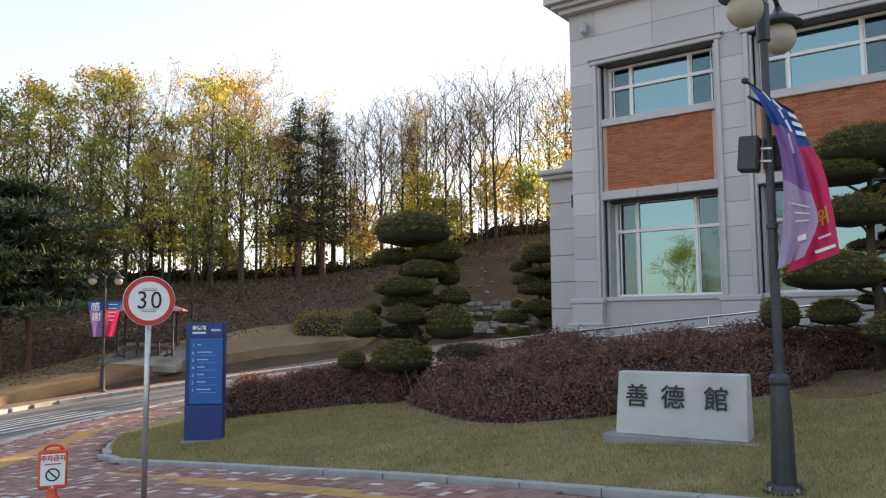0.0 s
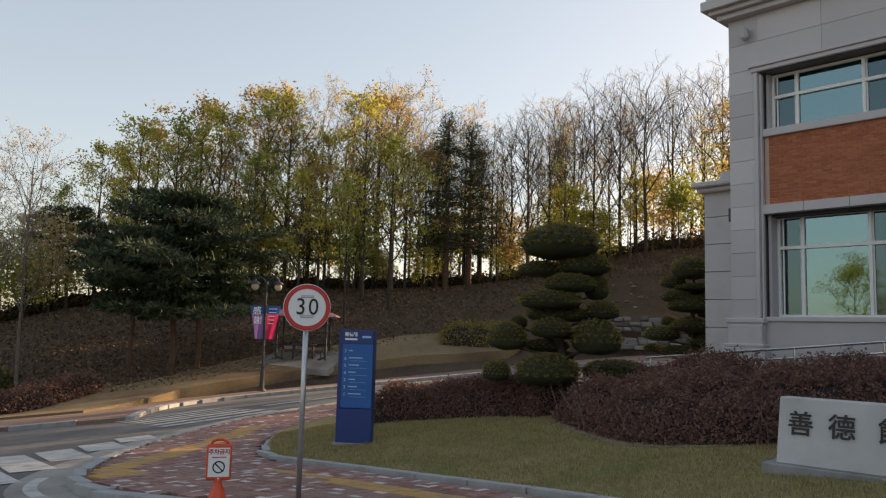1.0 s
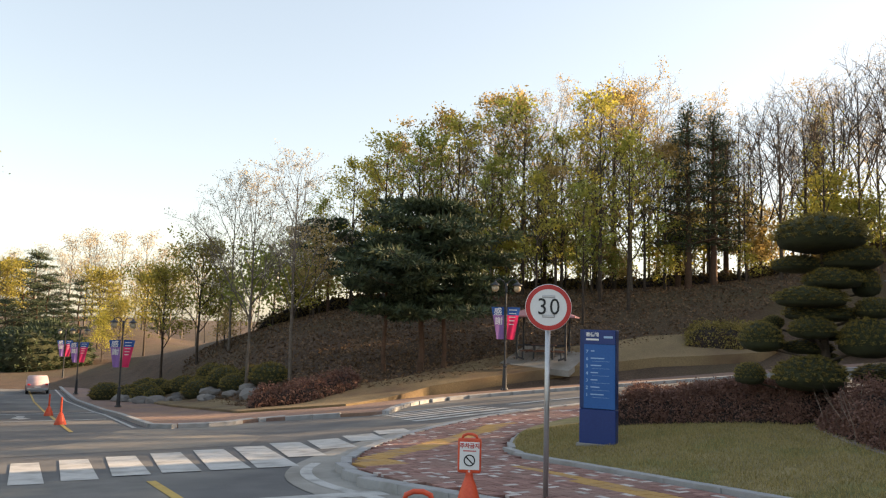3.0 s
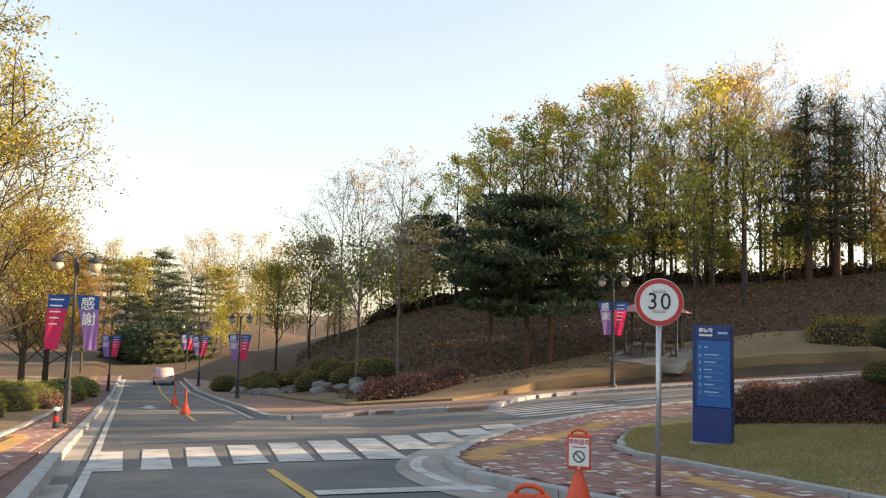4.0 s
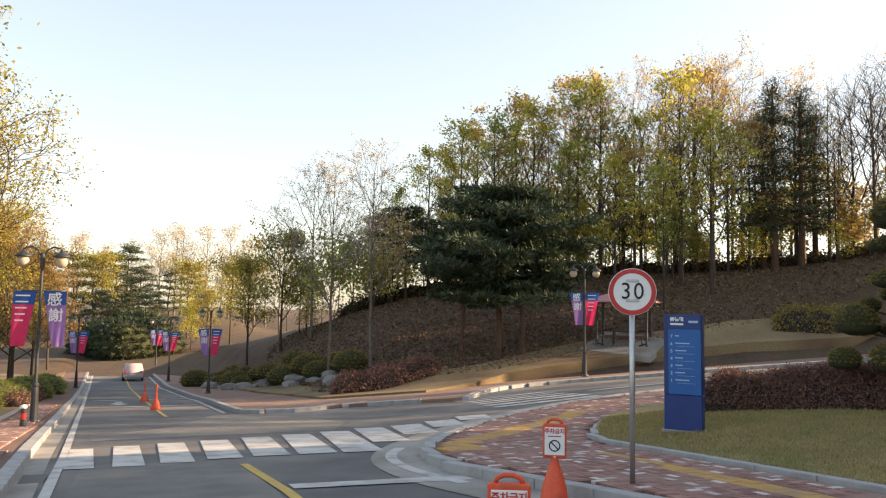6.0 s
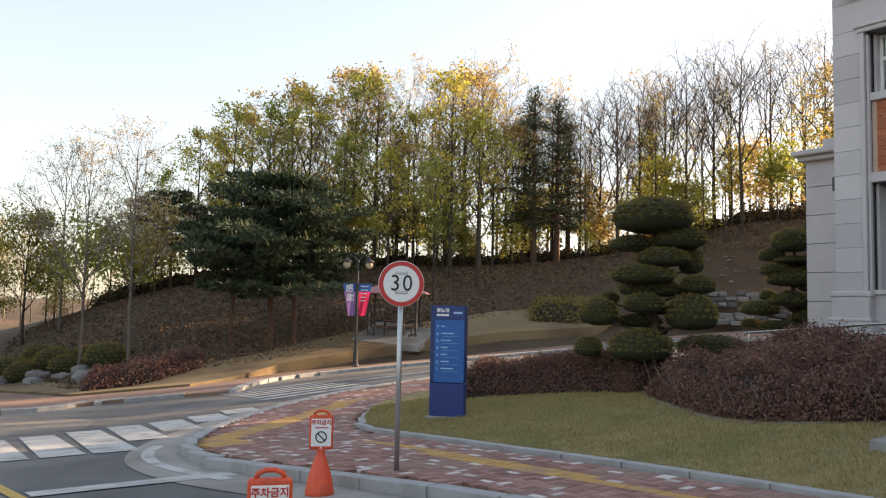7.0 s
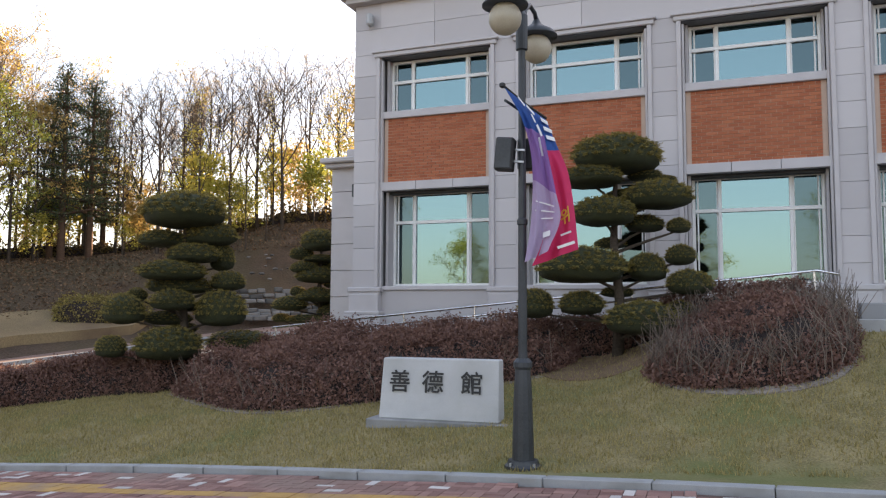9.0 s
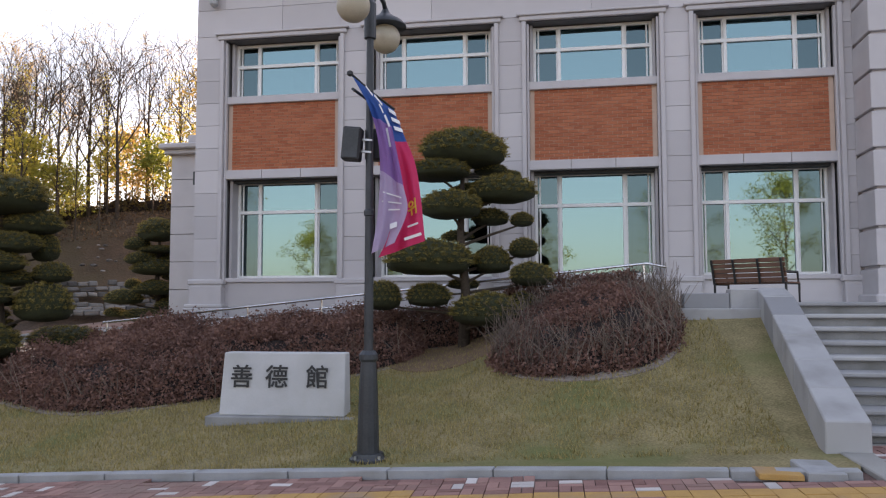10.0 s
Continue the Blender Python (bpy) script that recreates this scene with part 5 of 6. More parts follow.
def hedge(name, outline, zf, high, density, leaf, material, label, seed, rim=0.5, twigs=0, lump=0.28, flat=False):
    """A loose clipped hedge over a plan outline in x, y: lumpy inside painted near-black as shade, leaves all over,
    twigs at its foot.
    """
    rng = np.random.default_rng(seed)
    P = np.array(outline)
    lo, hi = P.min(0) - 0.1, P.max(0) + 0.1
    xs, ys = np.arange(lo[0], hi[0], 0.16), np.arange(lo[1], hi[1], 0.16)
    g = np.array([[noise.noise(Vector((x * 0.9, y * 0.9, seed))) + 0.6 * noise.noise(Vector((x * 2.6, y * 2.6, seed))) for x in np.arange(lo[0], hi[0] + 0.5, 0.25)] for y in np.arange(lo[1], hi[1] + 0.5, 0.25)])

    humps = [(rng.uniform(lo[0], hi[0]), rng.uniform(lo[1], hi[1])) for _ in range(int((hi[0] - lo[0]) * (hi[1] - lo[1]) * 1.6))]

    def top(x, y):
        d = dist_in(outline, x, y)
        i, j = ((y - lo[1]) / 0.25).astype(int), ((x - lo[0]) / 0.25).astype(int)
        n = g[np.clip(i, 0, g.shape[0] - 1), np.clip(j, 0, g.shape[1] - 1)]
        shape = np.sqrt(np.clip(d / rim, 0, 1))
        if flat:
            near_c = np.full(np.shape(x), 9.0)
            for cx, cy in humps:
                near_c = np.minimum(near_c, np.hypot(x - cx, y - cy))
            shape = shape * (1.06 - 0.4 * np.clip(near_c / 0.7, 0, 1) ** 2)
        return high * shape * (1 + lump * n), d
    X, Y = np.meshgrid(xs, ys)
    T, D = top(X, Y)
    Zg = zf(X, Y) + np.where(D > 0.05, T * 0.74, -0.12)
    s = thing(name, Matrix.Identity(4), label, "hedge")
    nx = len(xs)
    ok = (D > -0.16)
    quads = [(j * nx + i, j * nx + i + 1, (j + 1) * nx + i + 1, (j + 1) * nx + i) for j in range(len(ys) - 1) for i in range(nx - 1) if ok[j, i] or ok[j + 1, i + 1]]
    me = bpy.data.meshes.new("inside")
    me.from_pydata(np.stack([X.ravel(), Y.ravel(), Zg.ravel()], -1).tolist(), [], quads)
    me.materials.append(HEDGESHADE)
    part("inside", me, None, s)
    n = int(density * (hi[0] - lo[0]) * (hi[1] - lo[1]))
    x, y = rng.uniform(lo[0], hi[0], n), rng.uniform(lo[1], hi[1], n)
    T, D = top(x, y)
    keep = D > 0.0
    x, y, T, D = x[keep], y[keep], T[keep], D[keep]
    flank = np.flatnonzero(D < 0.45)
    flank = np.repeat(flank, 3)
    x, y = np.concatenate([x, x[flank]]), np.concatenate([y, y[flank]])
    T, D = np.concatenate([T, T[flank]]), np.concatenate([D, D[flank]])
    mix = rng.permutation(len(x))
    x, y, T, D = x[mix], y[mix], T[mix], D[mix]
    near = D < rim
    z = zf(x, y) + np.where(near, T * rng.uniform(0.12, 1.06, len(x)), T * rng.uniform(0.86, 1.12, len(x)))
    tip = np.stack([x, y, z], -1)[: max(50, len(x) // 9)]
    pick = rng.integers(0, len(tip), len(x))
    at = tip[pick] + rng.normal(0, leaf * 1.0, (len(x), 3))
    part("foliage", flakes_mesh("foliage", at, leaf, rng, material, aspect=0.6), None, s)
    if twigs:
        k = rng.integers(0, len(x), twigs * 3)
        k = k[D[k] < 0.6][:twigs]
        lines = [(np.array([[x[q], y[q], float(zf(x[q], y[q])) - 0.02], [x[q] + rng.normal(0, 0.06), y[q] + rng.normal(0, 0.06), float(zf(x[q], y[q])) + 0.25], [x[q] + rng.normal(0, 0.16), y[q] + rng.normal(0, 0.16), float(zf(x[q], y[q])) + rng.uniform(0.4, 0.75)]]), 0.009, 0.003, 3) for q in k]
        tagged(part("stem_mass", tubes_mesh("stem_mass", lines, TWIG), None, s), kind="stuff")
    return s


UVP = lambda pts: [xy(u, v) for u, v in pts]
H_A = smooth_line([(9.4, 12.3), (7.6, 11.1), (6.4, 10.7), (5.6, 11.0), (4.9, 11.2), (3.2, 12.3), (2.2, 13.6), (2.2, 15.2), (6, 15.6), (9.3, 15.4), (9.6, 13.2)], 1)
H_B = smooth_line([(14.3, 11.5), (13.1, 12.2), (10.9, 12.6), (9.6, 12.3), (9.9, 14.2), (11.5, 14.4), (13.4, 14.0), (15.0, 13.3)], 1)
H_R = smooth_line([(0.8, 11.9), (0.5, 11.0), (-0.1, 10.4), (-0.9, 10.15), (-1.45, 10.35), (-1.85, 10.9), (-2.0, 12.3), (-1.8, 13.6), (0.2, 14.0), (0.7, 13.2)], 1)
MULCH = mat("mulch_and_stones", (0.11, 0.085, 0.065), (0.34, 0.29, 0.25), 0.95, scale=2, fine=18, bump=0.9, depth=0.05)
draped("mulch_bed", smooth_line([(9.5, 12.3), (7.7, 11.0), (6.4, 10.52), (5.4, 10.95), (3.2, 12.15), (2.0, 13.5), (2.0, 15.4), (9.5, 15.6)], 1), lambda x, y: lawn_z(x, y) + 0.012, MULCH, 0.5, 0.05, "mulch with pale stones under the hedge", "soil")
draped("mulch_bed", smooth_line([(0.7, 11.7), (0.42, 10.9), (-0.12, 10.25), (-0.9, 9.98), (-1.5, 10.2), (-1.88, 10.9), (-2.0, 12.6), (-1.9, 14), (0.5, 14)], 1), lambda x, y: lawn_z(x, y) + 0.013, MULCH, 0.5, 0.05, "mulch with pale stones under the hedge", "soil")
NEEDLELITTER = mat("brown_needle_litter", (0.1, 0.058, 0.034), (0.22, 0.135, 0.08), 0.95, scale=3, fine=30, bump=0.8, depth=0.03)
draped("needle_litter", smooth_line([(2.7, 13.2), (2.2, 12.5), (1.3, 12.4), (0.7, 12.9), (0.5, 14.2), (1.2, 14.7), (2.5, 14.5)], 2), lambda x, y: lawn_z(x, y) + 0.018, NEEDLELITTER, 0.5, 0.05, "brown needle litter under the clipped yew", "soil")
hedge("shrub_bed", UVP(H_A), lawn_z, 0.72, 3000, 0.047, HEDGE_R, "wine-brown loose shrubs filling the bank before the hall", 5, 0.6, 260, 0.38, flat=True)
hedge("shrub_hedge", UVP(H_B), lawn_z, 0.66, 3000, 0.047, HEDGE_R, "low wine-brown clipped hedge along the lawn", 6, 0.3, 20, 0.2)
hedge("shrub_bed", UVP(H_R), lawn_z, 0.43, 2300, 0.047, HEDGE_R, "wine-brown bushes with bare stems beside the stairs", 7, 0.7, 700, 0.4, flat=True)
hedge("shrub_hedge", UVP([(4.2, 14.5), (1.2, 14.75), (-1.9, 14.0), (-1.9, 14.8), (1.2, 15.4), (4.2, 15.4)]), lawn_z, 0.6, 2600, 0.05, HEDGE_R, "wine-brown hedge at the foot of the ramp", 12, 0.3, 40, 0.2)
far_z = lambda x, y: np.maximum(hill_z(x, y), road_z(x, y) + 0.15)
hedge("far_hedge", [polar(a, r) for a, r in ((41.4, 35.5), (37.5, 36), (34.0, 38), (33.8, 39.8), (37.5, 38), (41.4, 37.2))], far_z, 0.85, 380, 0.1, HEDGE_R, "dark brown clipped hedge beyond the crossing", 8, 0.4, 0, 0.15)
hedge("far_hedge", [polar(a, r) for a, r in ((10.5, 45), (7, 45), (4.5, 46), (4.5, 48), (10.5, 47))], far_z, 0.9, 300, 0.1, YEW, "dark green low hedge beside the side road", 9, 0.5, 0, 0.15)
for k, (a0, a1) in enumerate(((-13, -3), (-3, 7), (7, 17), (17, 28), (28, 41))):
    n = 6
    ring = [polar(a0 + (a1 - a0) * q / n, 60.5 - 0.05 * k) for q in range(n + 1)] + [polar(a1 + (a0 - a1) * q / n, 63.5) for q in range(n + 1)]
    hedge("thicket", ring, far_z, 1.15, 60, 0.24, THICKET, "wild brown thicket along the crest of the hill", 40 + k, 1.0, 0, 0.55)
# fallen leaves and tufts on the slope
rl = np.random.default_rng(23)
la, lr = np.radians(rl.uniform(-12, 46, 45000)), rl.uniform(38, 62, 45000)
lx, ly = -lr * np.sin(la), lr * np.cos(la)
ok = ~inside(far_zone, lx, ly)
lx, ly = lx[ok], ly[ok]
tagged(new("leaf_litter", flakes_mesh("leaf_litter", np.stack([lx, ly, far_z(lx, ly) + 0.04], -1), 0.17, rl, LITTERFLAKE, aspect=0.6, flat=0.3)), "brown fallen leaves and tufts on the wooded slope", "leaf litter", "", "stuff")
# grass on the lawn
rg = np.random.default_rng(21)
lu, lv = rg.uniform(-2.4, 15.5, 150000), rg.uniform(7.9, 14.5, 150000)
gx, gy = lu * UD[0] + lv * VD[0], lu * UD[1] + lv * VD[1]
ok = inside(UVP(LAWN_EDGE + [(9.5, 30), (9, 22), (-3, 20), (-2.55, 9)]), gx, gy) & (dist_in(UVP(LAWN_EDGE + [(9.5, 30), (9, 22), (-3, 20), (-2.55, 9)]), gx, gy) > 0.06)
for hp in (H_A, H_B, H_R):
    ok &= ~inside(UVP(hp), gx, gy)
gx, gy = gx[ok], gy[ok]
up = np.tile(np.array([[0, 0, 1.3]]), (len(gx), 1))
tagged(new("grass", flakes_mesh("grass", np.stack([gx, gy, lawn_z(gx, gy) - 0.004], -1), 0.05, rg, GRASSBLADE, aspect=0.22, blade=True, normals=up)), "short dry and green grass blades of the lawn", "grass", "", "stuff")


# ---- road paint and gutters ----
def strip(name, poly, d0, d1, rise, material, label, category, kind="structure"):
    """A band that runs along a (u, v) line between two offsets to its right."""
    pts = [Vector((*xy(u, v), 0)) for u, v in poly]
    bm = bmesh.new()
    rows = []
    for i, p in enumerate(pts):
        d = (pts[min(i + 1, len(pts) - 1)] - pts[max(i - 1, 0)]).normalized()
        n = Vector((d.y, -d.x, 0))
        row = []
        for k in range(4):
            q = p + n * (d0 + (d1 - d0) * k / 3)
            row.append(bm.verts.new((q.x, q.y, float(road_z(q.x, q.y)) + rise)))
        rows.append(row)
    for a, b in zip(rows, rows[1:]):
        for k in range(3):
            bm.faces.new((a[k], a[k + 1], b[k + 1], b[k]))
    bmesh.ops.recalc_face_normals(bm, faces=bm.faces[:])
    return tagged(part(name, bm, material), label, category, "", kind)


def fine(poly, n=1.0):
    return [to_uv(p.x, p.y) for p, d in along(poly, n)]


def painted(name, pts, material, label, rise=0.014):
    return draped(name, pts, lambda x, y: road_z(x, y) + rise, material, 0.5, 0.0, label, "road marking")


strip("gutter", fine(NEAR_KERB, 0.5)[40:], -1.0, -0.1, 0.01, CONCRETE, "pale concrete gutter round the corner", "gutter")
strip("gutter", fine(LEFT_KERB), 0.1, 0.42, 0.01, CONCRETE, "pale concrete gutter beside the kerb", "gutter")
strip("edge_line", fine([(9.5, -1.04), (15.6, -1.2), (26.6, -1.62), (52, -2.55), (92, -3.7)]), 0.0, 0.14, 0.014, ROADPAINT, "worn white edge line", "road marking")
strip("edge_line", fine([(28.3, 2.95), (41, 2.9), (60, 1.85), (92, 0.75)]), 0.0, 0.14, 0.014, ROADPAINT, "worn white edge line", "road marking")
strip("centre_line", fine([(-8, 2.2), (9.8, 1.72), (13.6, 1.56)]), 0.0, 0.14, 0.014, YELLOWPAINT, "worn yellow centre line", "road marking")
strip("centre_line", fine([(27, 1.0), (41, 0.62), (60, -0.1), (92, -1.2)]), 0.0, 0.12, 0.014, YELLOWPAINT, "worn yellow centre line", "road marking")
strip("corner_line", smooth_line([(9.6, 3.95), (10.9, 3.75), (12.2, 3.8), (13.3, 4.1), (14.2, 4.6)]), 0.0, 0.2, 0.015, ROADPAINT, "white line swinging round the corner", "road marking")
painted("stop_line", [(10.1, 1.9), (9.85, 4.3), (10.25, 4.3), (10.5, 1.9)], ROADPAINT, "white stop line before the crossing")
near_u = [13.55, 13.55, 13.7, 13.95, 14.03, 13.98, 13.9, 15.5, 16.9, 18.1, 19.2]
far_u = [16.85, 17.05, 17.3, 17.5, 17.8, 18.1, 18.45, 19.05, 19.28, 19.65, 20.2]
for k in range(11):
    vf, slant = -1.13 + 0.772 * k + 0.0171 * k * k, -0.04 + 0.028 * k
    vn = vf - slant * (far_u[k] - near_u[k])
    painted("crossing_bar", [(near_u[k], vn), (near_u[k] - 0.05, vn + 0.44 + 0.05 * k), (far_u[k] - 0.05, vf + 0.43 + 0.045 * k), (far_u[k], vf)], ROADPAINT, "worn white bar of the zebra crossing")
for k in range(6):
    u = 21.6 + 0.72 * k
    painted("crossing_bar", [(u, 10.3 + 0.05 * k), (u + 0.36, 10.2 + 0.05 * k), (u + 0.7, 14.2), (u + 0.34, 14.3)], ROADPAINT, "worn white bar of the side road crossing")
painted("side_line", [(24.0, 15.2), (24.5, 15.2), (24.3, 18.6), (23.9, 18.6)], ROADPAINT, "worn white line on the side road")
for u in (35.5, 43.5):
    painted("hump_line", [(u, -1.8), (u + 0.5, -1.8), (u + 0.5, 2.7), (u, 2.7)], ROADPAINT, "worn white line across the road hump")
painted("road_arrow", [(37.6, -0.55), (38.4, -0.1), (39.6, -0.4), (41.5, -0.35), (42.2, -0.8), (40.5, -0.65), (39.2, -0.9)], ROADPAINT, "worn white road arrow")
part("drain_grate", box(0.9, 0.32, 0.03, (0, 0, 0), 0.005), DARKIRON, m=pose(*xy(12.3, -1.3), float(road_z(*xy(12.3, -1.3))) - 0.008, 0, 0, 145))
tagged(bpy.data.objects["drain_grate"], "dark iron drain grate in the gutter", "drain", "", "structure")
PATCH = mat("asphalt_patch", (0.1, 0.098, 0.094), (0.19, 0.185, 0.175), 0.9, scale=2, fine=120, bump=0.4, depth=0.006, stain=(0.25, 0.22, 0.18), stain_scale=0.6)
painted("asphalt_patch", [(18.6, -0.8), (19, 4.6), (21.6, 5.6), (27.0, 4.2), (27.2, 2.5), (22, 1.0), (20, -0.9)], PATCH, "lighter worn patch of asphalt at the junction", 0.006)
painted("asphalt_patch", [(4, -0.8), (4, 1.8), (13.8, 1.6), (13.9, -0.75)], PATCH, "lighter worn patch of asphalt before the crossing", 0.006)


# ---- stairs, ramp, rail and bench of the hall ----
def local_z(x, y):
    p = HALL @ Vector((x, y, 0))
    return float(lawn_z(p.x, p.y))


stairs = thing("stairs", HALL, "grey granite stairs with a broad sloping side wall", "stairs", kind="structure")
for k in range(9):
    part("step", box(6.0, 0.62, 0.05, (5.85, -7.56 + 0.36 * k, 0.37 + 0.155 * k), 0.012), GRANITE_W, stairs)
    # darker riser colour adds shadow lines below the treads
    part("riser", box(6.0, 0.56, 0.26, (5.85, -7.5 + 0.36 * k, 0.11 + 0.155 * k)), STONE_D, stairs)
part("landing", box(7.6, 4.4, 0.4, (5.0, -2.25, 1.17), 0.01), GRANITE_W, stairs)
wall_x = 2.58
for k in range(7):
    b = bmesh.new()
    y0, y1 = -8.35 + 0.72 * k, -8.35 + 0.72 * (k + 1) - 0.014
    zt = lambda y: 0.58 + min(1.0, max(0.0, (y + 8.35) / 4.0)) * 1.29
    vs = [b.verts.new((wall_x + 0.08 * (y + 8.35) + x, y, z)) for x in (-0.2, 0.2) for y, z in ((y0, -0.2), (y1, -0.2), (y1, zt(y1)), (y0, zt(y0)))]
    for f in ((0, 1, 2, 3), (7, 6, 5, 4), (0, 4, 5, 1), (1, 5, 6, 2), (2, 6, 7, 3), (3, 7, 4, 0)):
        b.faces.new([vs[i] for i in f])
    bmesh.ops.recalc_face_normals(b, faces=b.faces[:])
    bmesh.ops.bevel(b, geom=b.edges[:], offset=0.012, segments=1, affect="EDGES")
    part("side_wall_stone", b, GRANITE_W, stairs)
for k in range(2):
    part("top_wall_stone", box(0.64, 0.34, 1.5, (2.0 + 0.65 * k, -4.05, 0.29 + 0.06 * k), 0.012), GRANITE_W, stairs)
part("tactile_block", box(0.34, 0.3, 0.05, (1.75, -9.25, local_z(1.75, -9.25) - 0.0), 0.006), TACTILE, stairs)
part("kerb_end", box(0.3, 0.55, 0.25, (2.1, -9.1, local_z(2.1, -9.1) - 0.2), 0.01), KERB, stairs)
part("forecourt", box(6, 3.2, 0.3, (5.5, -9.4, 0.0), 0.01), CONCRETE, stairs)

ramp = thing("ramp", HALL, "pale concrete access ramp rising to the landing", "ramp", kind="structure")
b = bmesh.new()
R0, R1 = (-12.0, 0.15), (1.2, 1.5)
vs = [b.verts.new((x, y, z)) for (x, z) in (R0, R1) for y, dz in ((-1.3, -1.5), (-0.4, -1.5), (-0.4, 0), (-1.3, 0))]
for f in ((0, 1, 2, 3), (7, 6, 5, 4), (0, 4, 5, 1), (1, 5, 6, 2), (2, 6, 7, 3), (3, 7, 4, 0)):
    b.faces.new([vs[i] for i in f])
bmesh.ops.recalc_face_normals(b, faces=b.faces[:])
part("slab", b, GRANITE_J, ramp)
rail = thing("handrail", HALL, "shiny stainless handrail along the ramp", "handrail")
rz = lambda x: 0.15 + (x + 12.0) * (1.35 / 13.2)
part("top_rail", tube([(-9.6, -1.3, rz(-9.6) + 0.85), (1.4, -1.3, rz(1.2) + 0.87), (1.75, -1.3, rz(1.2) + 0.8)], 0.026, 10), CHROME, rail, smooth=True)
part("lower_rail", tube([(-9.6, -1.3, rz(-9.6) + 0.66), (1.4, -1.3, rz(1.2) + 0.68)], 0.022, 10), CHROME, rail, smooth=True)
for k in range(8):
    x = -9.5 + 1.55 * k
    part("post", tube([(x, -1.3, rz(x) - 0.05), (x, -1.3, rz(x) + 0.84)], 0.022, 8), CHROME, rail)


def bench(m):
    s = thing("bench", m, "brown slatted bench with dark metal frame seen from behind", "bench")
    for k in range(5):
        part("slat", box(1.5, 0.03, 0.075, (0, 0, 0), 0.006, m=Matrix.Translation((0, -0.03 - 0.02 * k, 0.45 + 0.085 * k))), WOOD, s)
    for k in range(5):
        part("seat_slat", box(1.5, 0.075, 0.03, (0, 0.06 + 0.09 * k, 0.42), 0.006), WOOD, s)
    for x in (-0.7, -0.25, 0.25, 0.7):
        part("bracket", box(0.04, 0.03, 0.45, (0, 0, 0), 0.004, m=Matrix.Translation((x, -0.07, 0.42)) @ Matrix.Rotation(radians(13), 4, "X")), BLACK, s)
    for x in (-0.72, 0.72):
        part("leg", tube([(x, -0.02, 0), (x, -0.02, 0.42), (x, 0.48, 0.42), (x, 0.48, 0)], 0.025, 6), BLACK, s)
    for x in (-0.72, 0.72):
        part("armrest", tube([(x, -0.06, 0.62), (x, 0.42, 0.62), (x, 0.45, 0.42)], 0.025, 6), BLACK, s)
    return s


bench(HALL @ Matrix.Translation((2.85, -3.0, 1.57)) @ Matrix.Rotation(radians(-42), 4, "Z") @ Matrix.Diagonal((0.85, 0.8, 0.9, 1)))


# ---- loudspeakers and banners ----
LM = facing(3.25, 7.66, gz(3.25, 7.66, "lawn"), -21) @ Matrix.Scale(0.97, 4)


def loudspeaker(m):
    s = thing("loudspeaker", m, "black box loudspeaker strapped to the lamp post", "loudspeaker", "post loudspeakers")
    part("cabinet", box(0.2, 0.17, 0.36, (0, 0, 0), 0.015), BLACK, s)
    part("grille", box(0.16, 0.01, 0.32, (0, -0.088, 0.02), 0.004), DARKIRON, s)
    for z in (0.1, 0.23):
        part("bracket", box(0.14, 0.03, 0.025, (0.14, 0.03, z), 0.004), STEEL, s)
    return s


sp = loudspeaker(LM @ Matrix.Translation((-0.2, -0.02, 3.2)) @ Matrix.Rotation(radians(-12), 4, "Z") @ Matrix.Rotation(radians(5), 4, "Y"))
copy_thing(sp, LM @ Matrix.Translation((0.06, 0.19, 3.24)) @ Matrix.Rotation(radians(165), 4, "Z"))


LILAC = mat("lilac_cloth", (0.46, 0.36, 0.56), (0.58, 0.48, 0.66), 0.8, scale=3, fine=200, bump=0.05, trans=0.4)


def blown_banner(m, inner, outer, bands, cloths, label, seed):
    """A long banner held along a bracket and swept sideways: its two long edges run through the given places (x, y, z)."""
    s = thing("banner", m, label, "banner", "lamp post banners")
    nx, nz = 16, 40
    ks = np.linspace(0, 1, len(inner))
    A, B = np.array(inner), np.array(outer)

    def place(q, t):
        e0 = np.array([float(easy(t, ks, A[:, c])) for c in range(3)])
        e1 = np.array([float(easy(t, ks, B[:, c])) for c in range(3)])
        p = e0 + (e1 - e0) * q
        p[1] += (0.045 * math.sin(9 * q + 3 * t + seed) + 0.02 * math.sin(17 * q - 7 * t + seed)) * min(1, 3 * t)
        return p
    bm = bmesh.new()
    g = [[bm.verts.new(place(i / nx, j / nz)) for i in range(nx + 1)] for j in range(nz + 1)]
    for j in range(nz):
        for i in range(nx):
            f = bm.faces.new((g[j][i], g[j + 1][i], g[j + 1][i + 1], g[j][i + 1]))
            f.smooth = True
            f.material_index = next(k for k, lim in enumerate(bands) if (j + 0.5) / nz <= lim)
    part("cloth", bm, cloths, s)
    return s, place


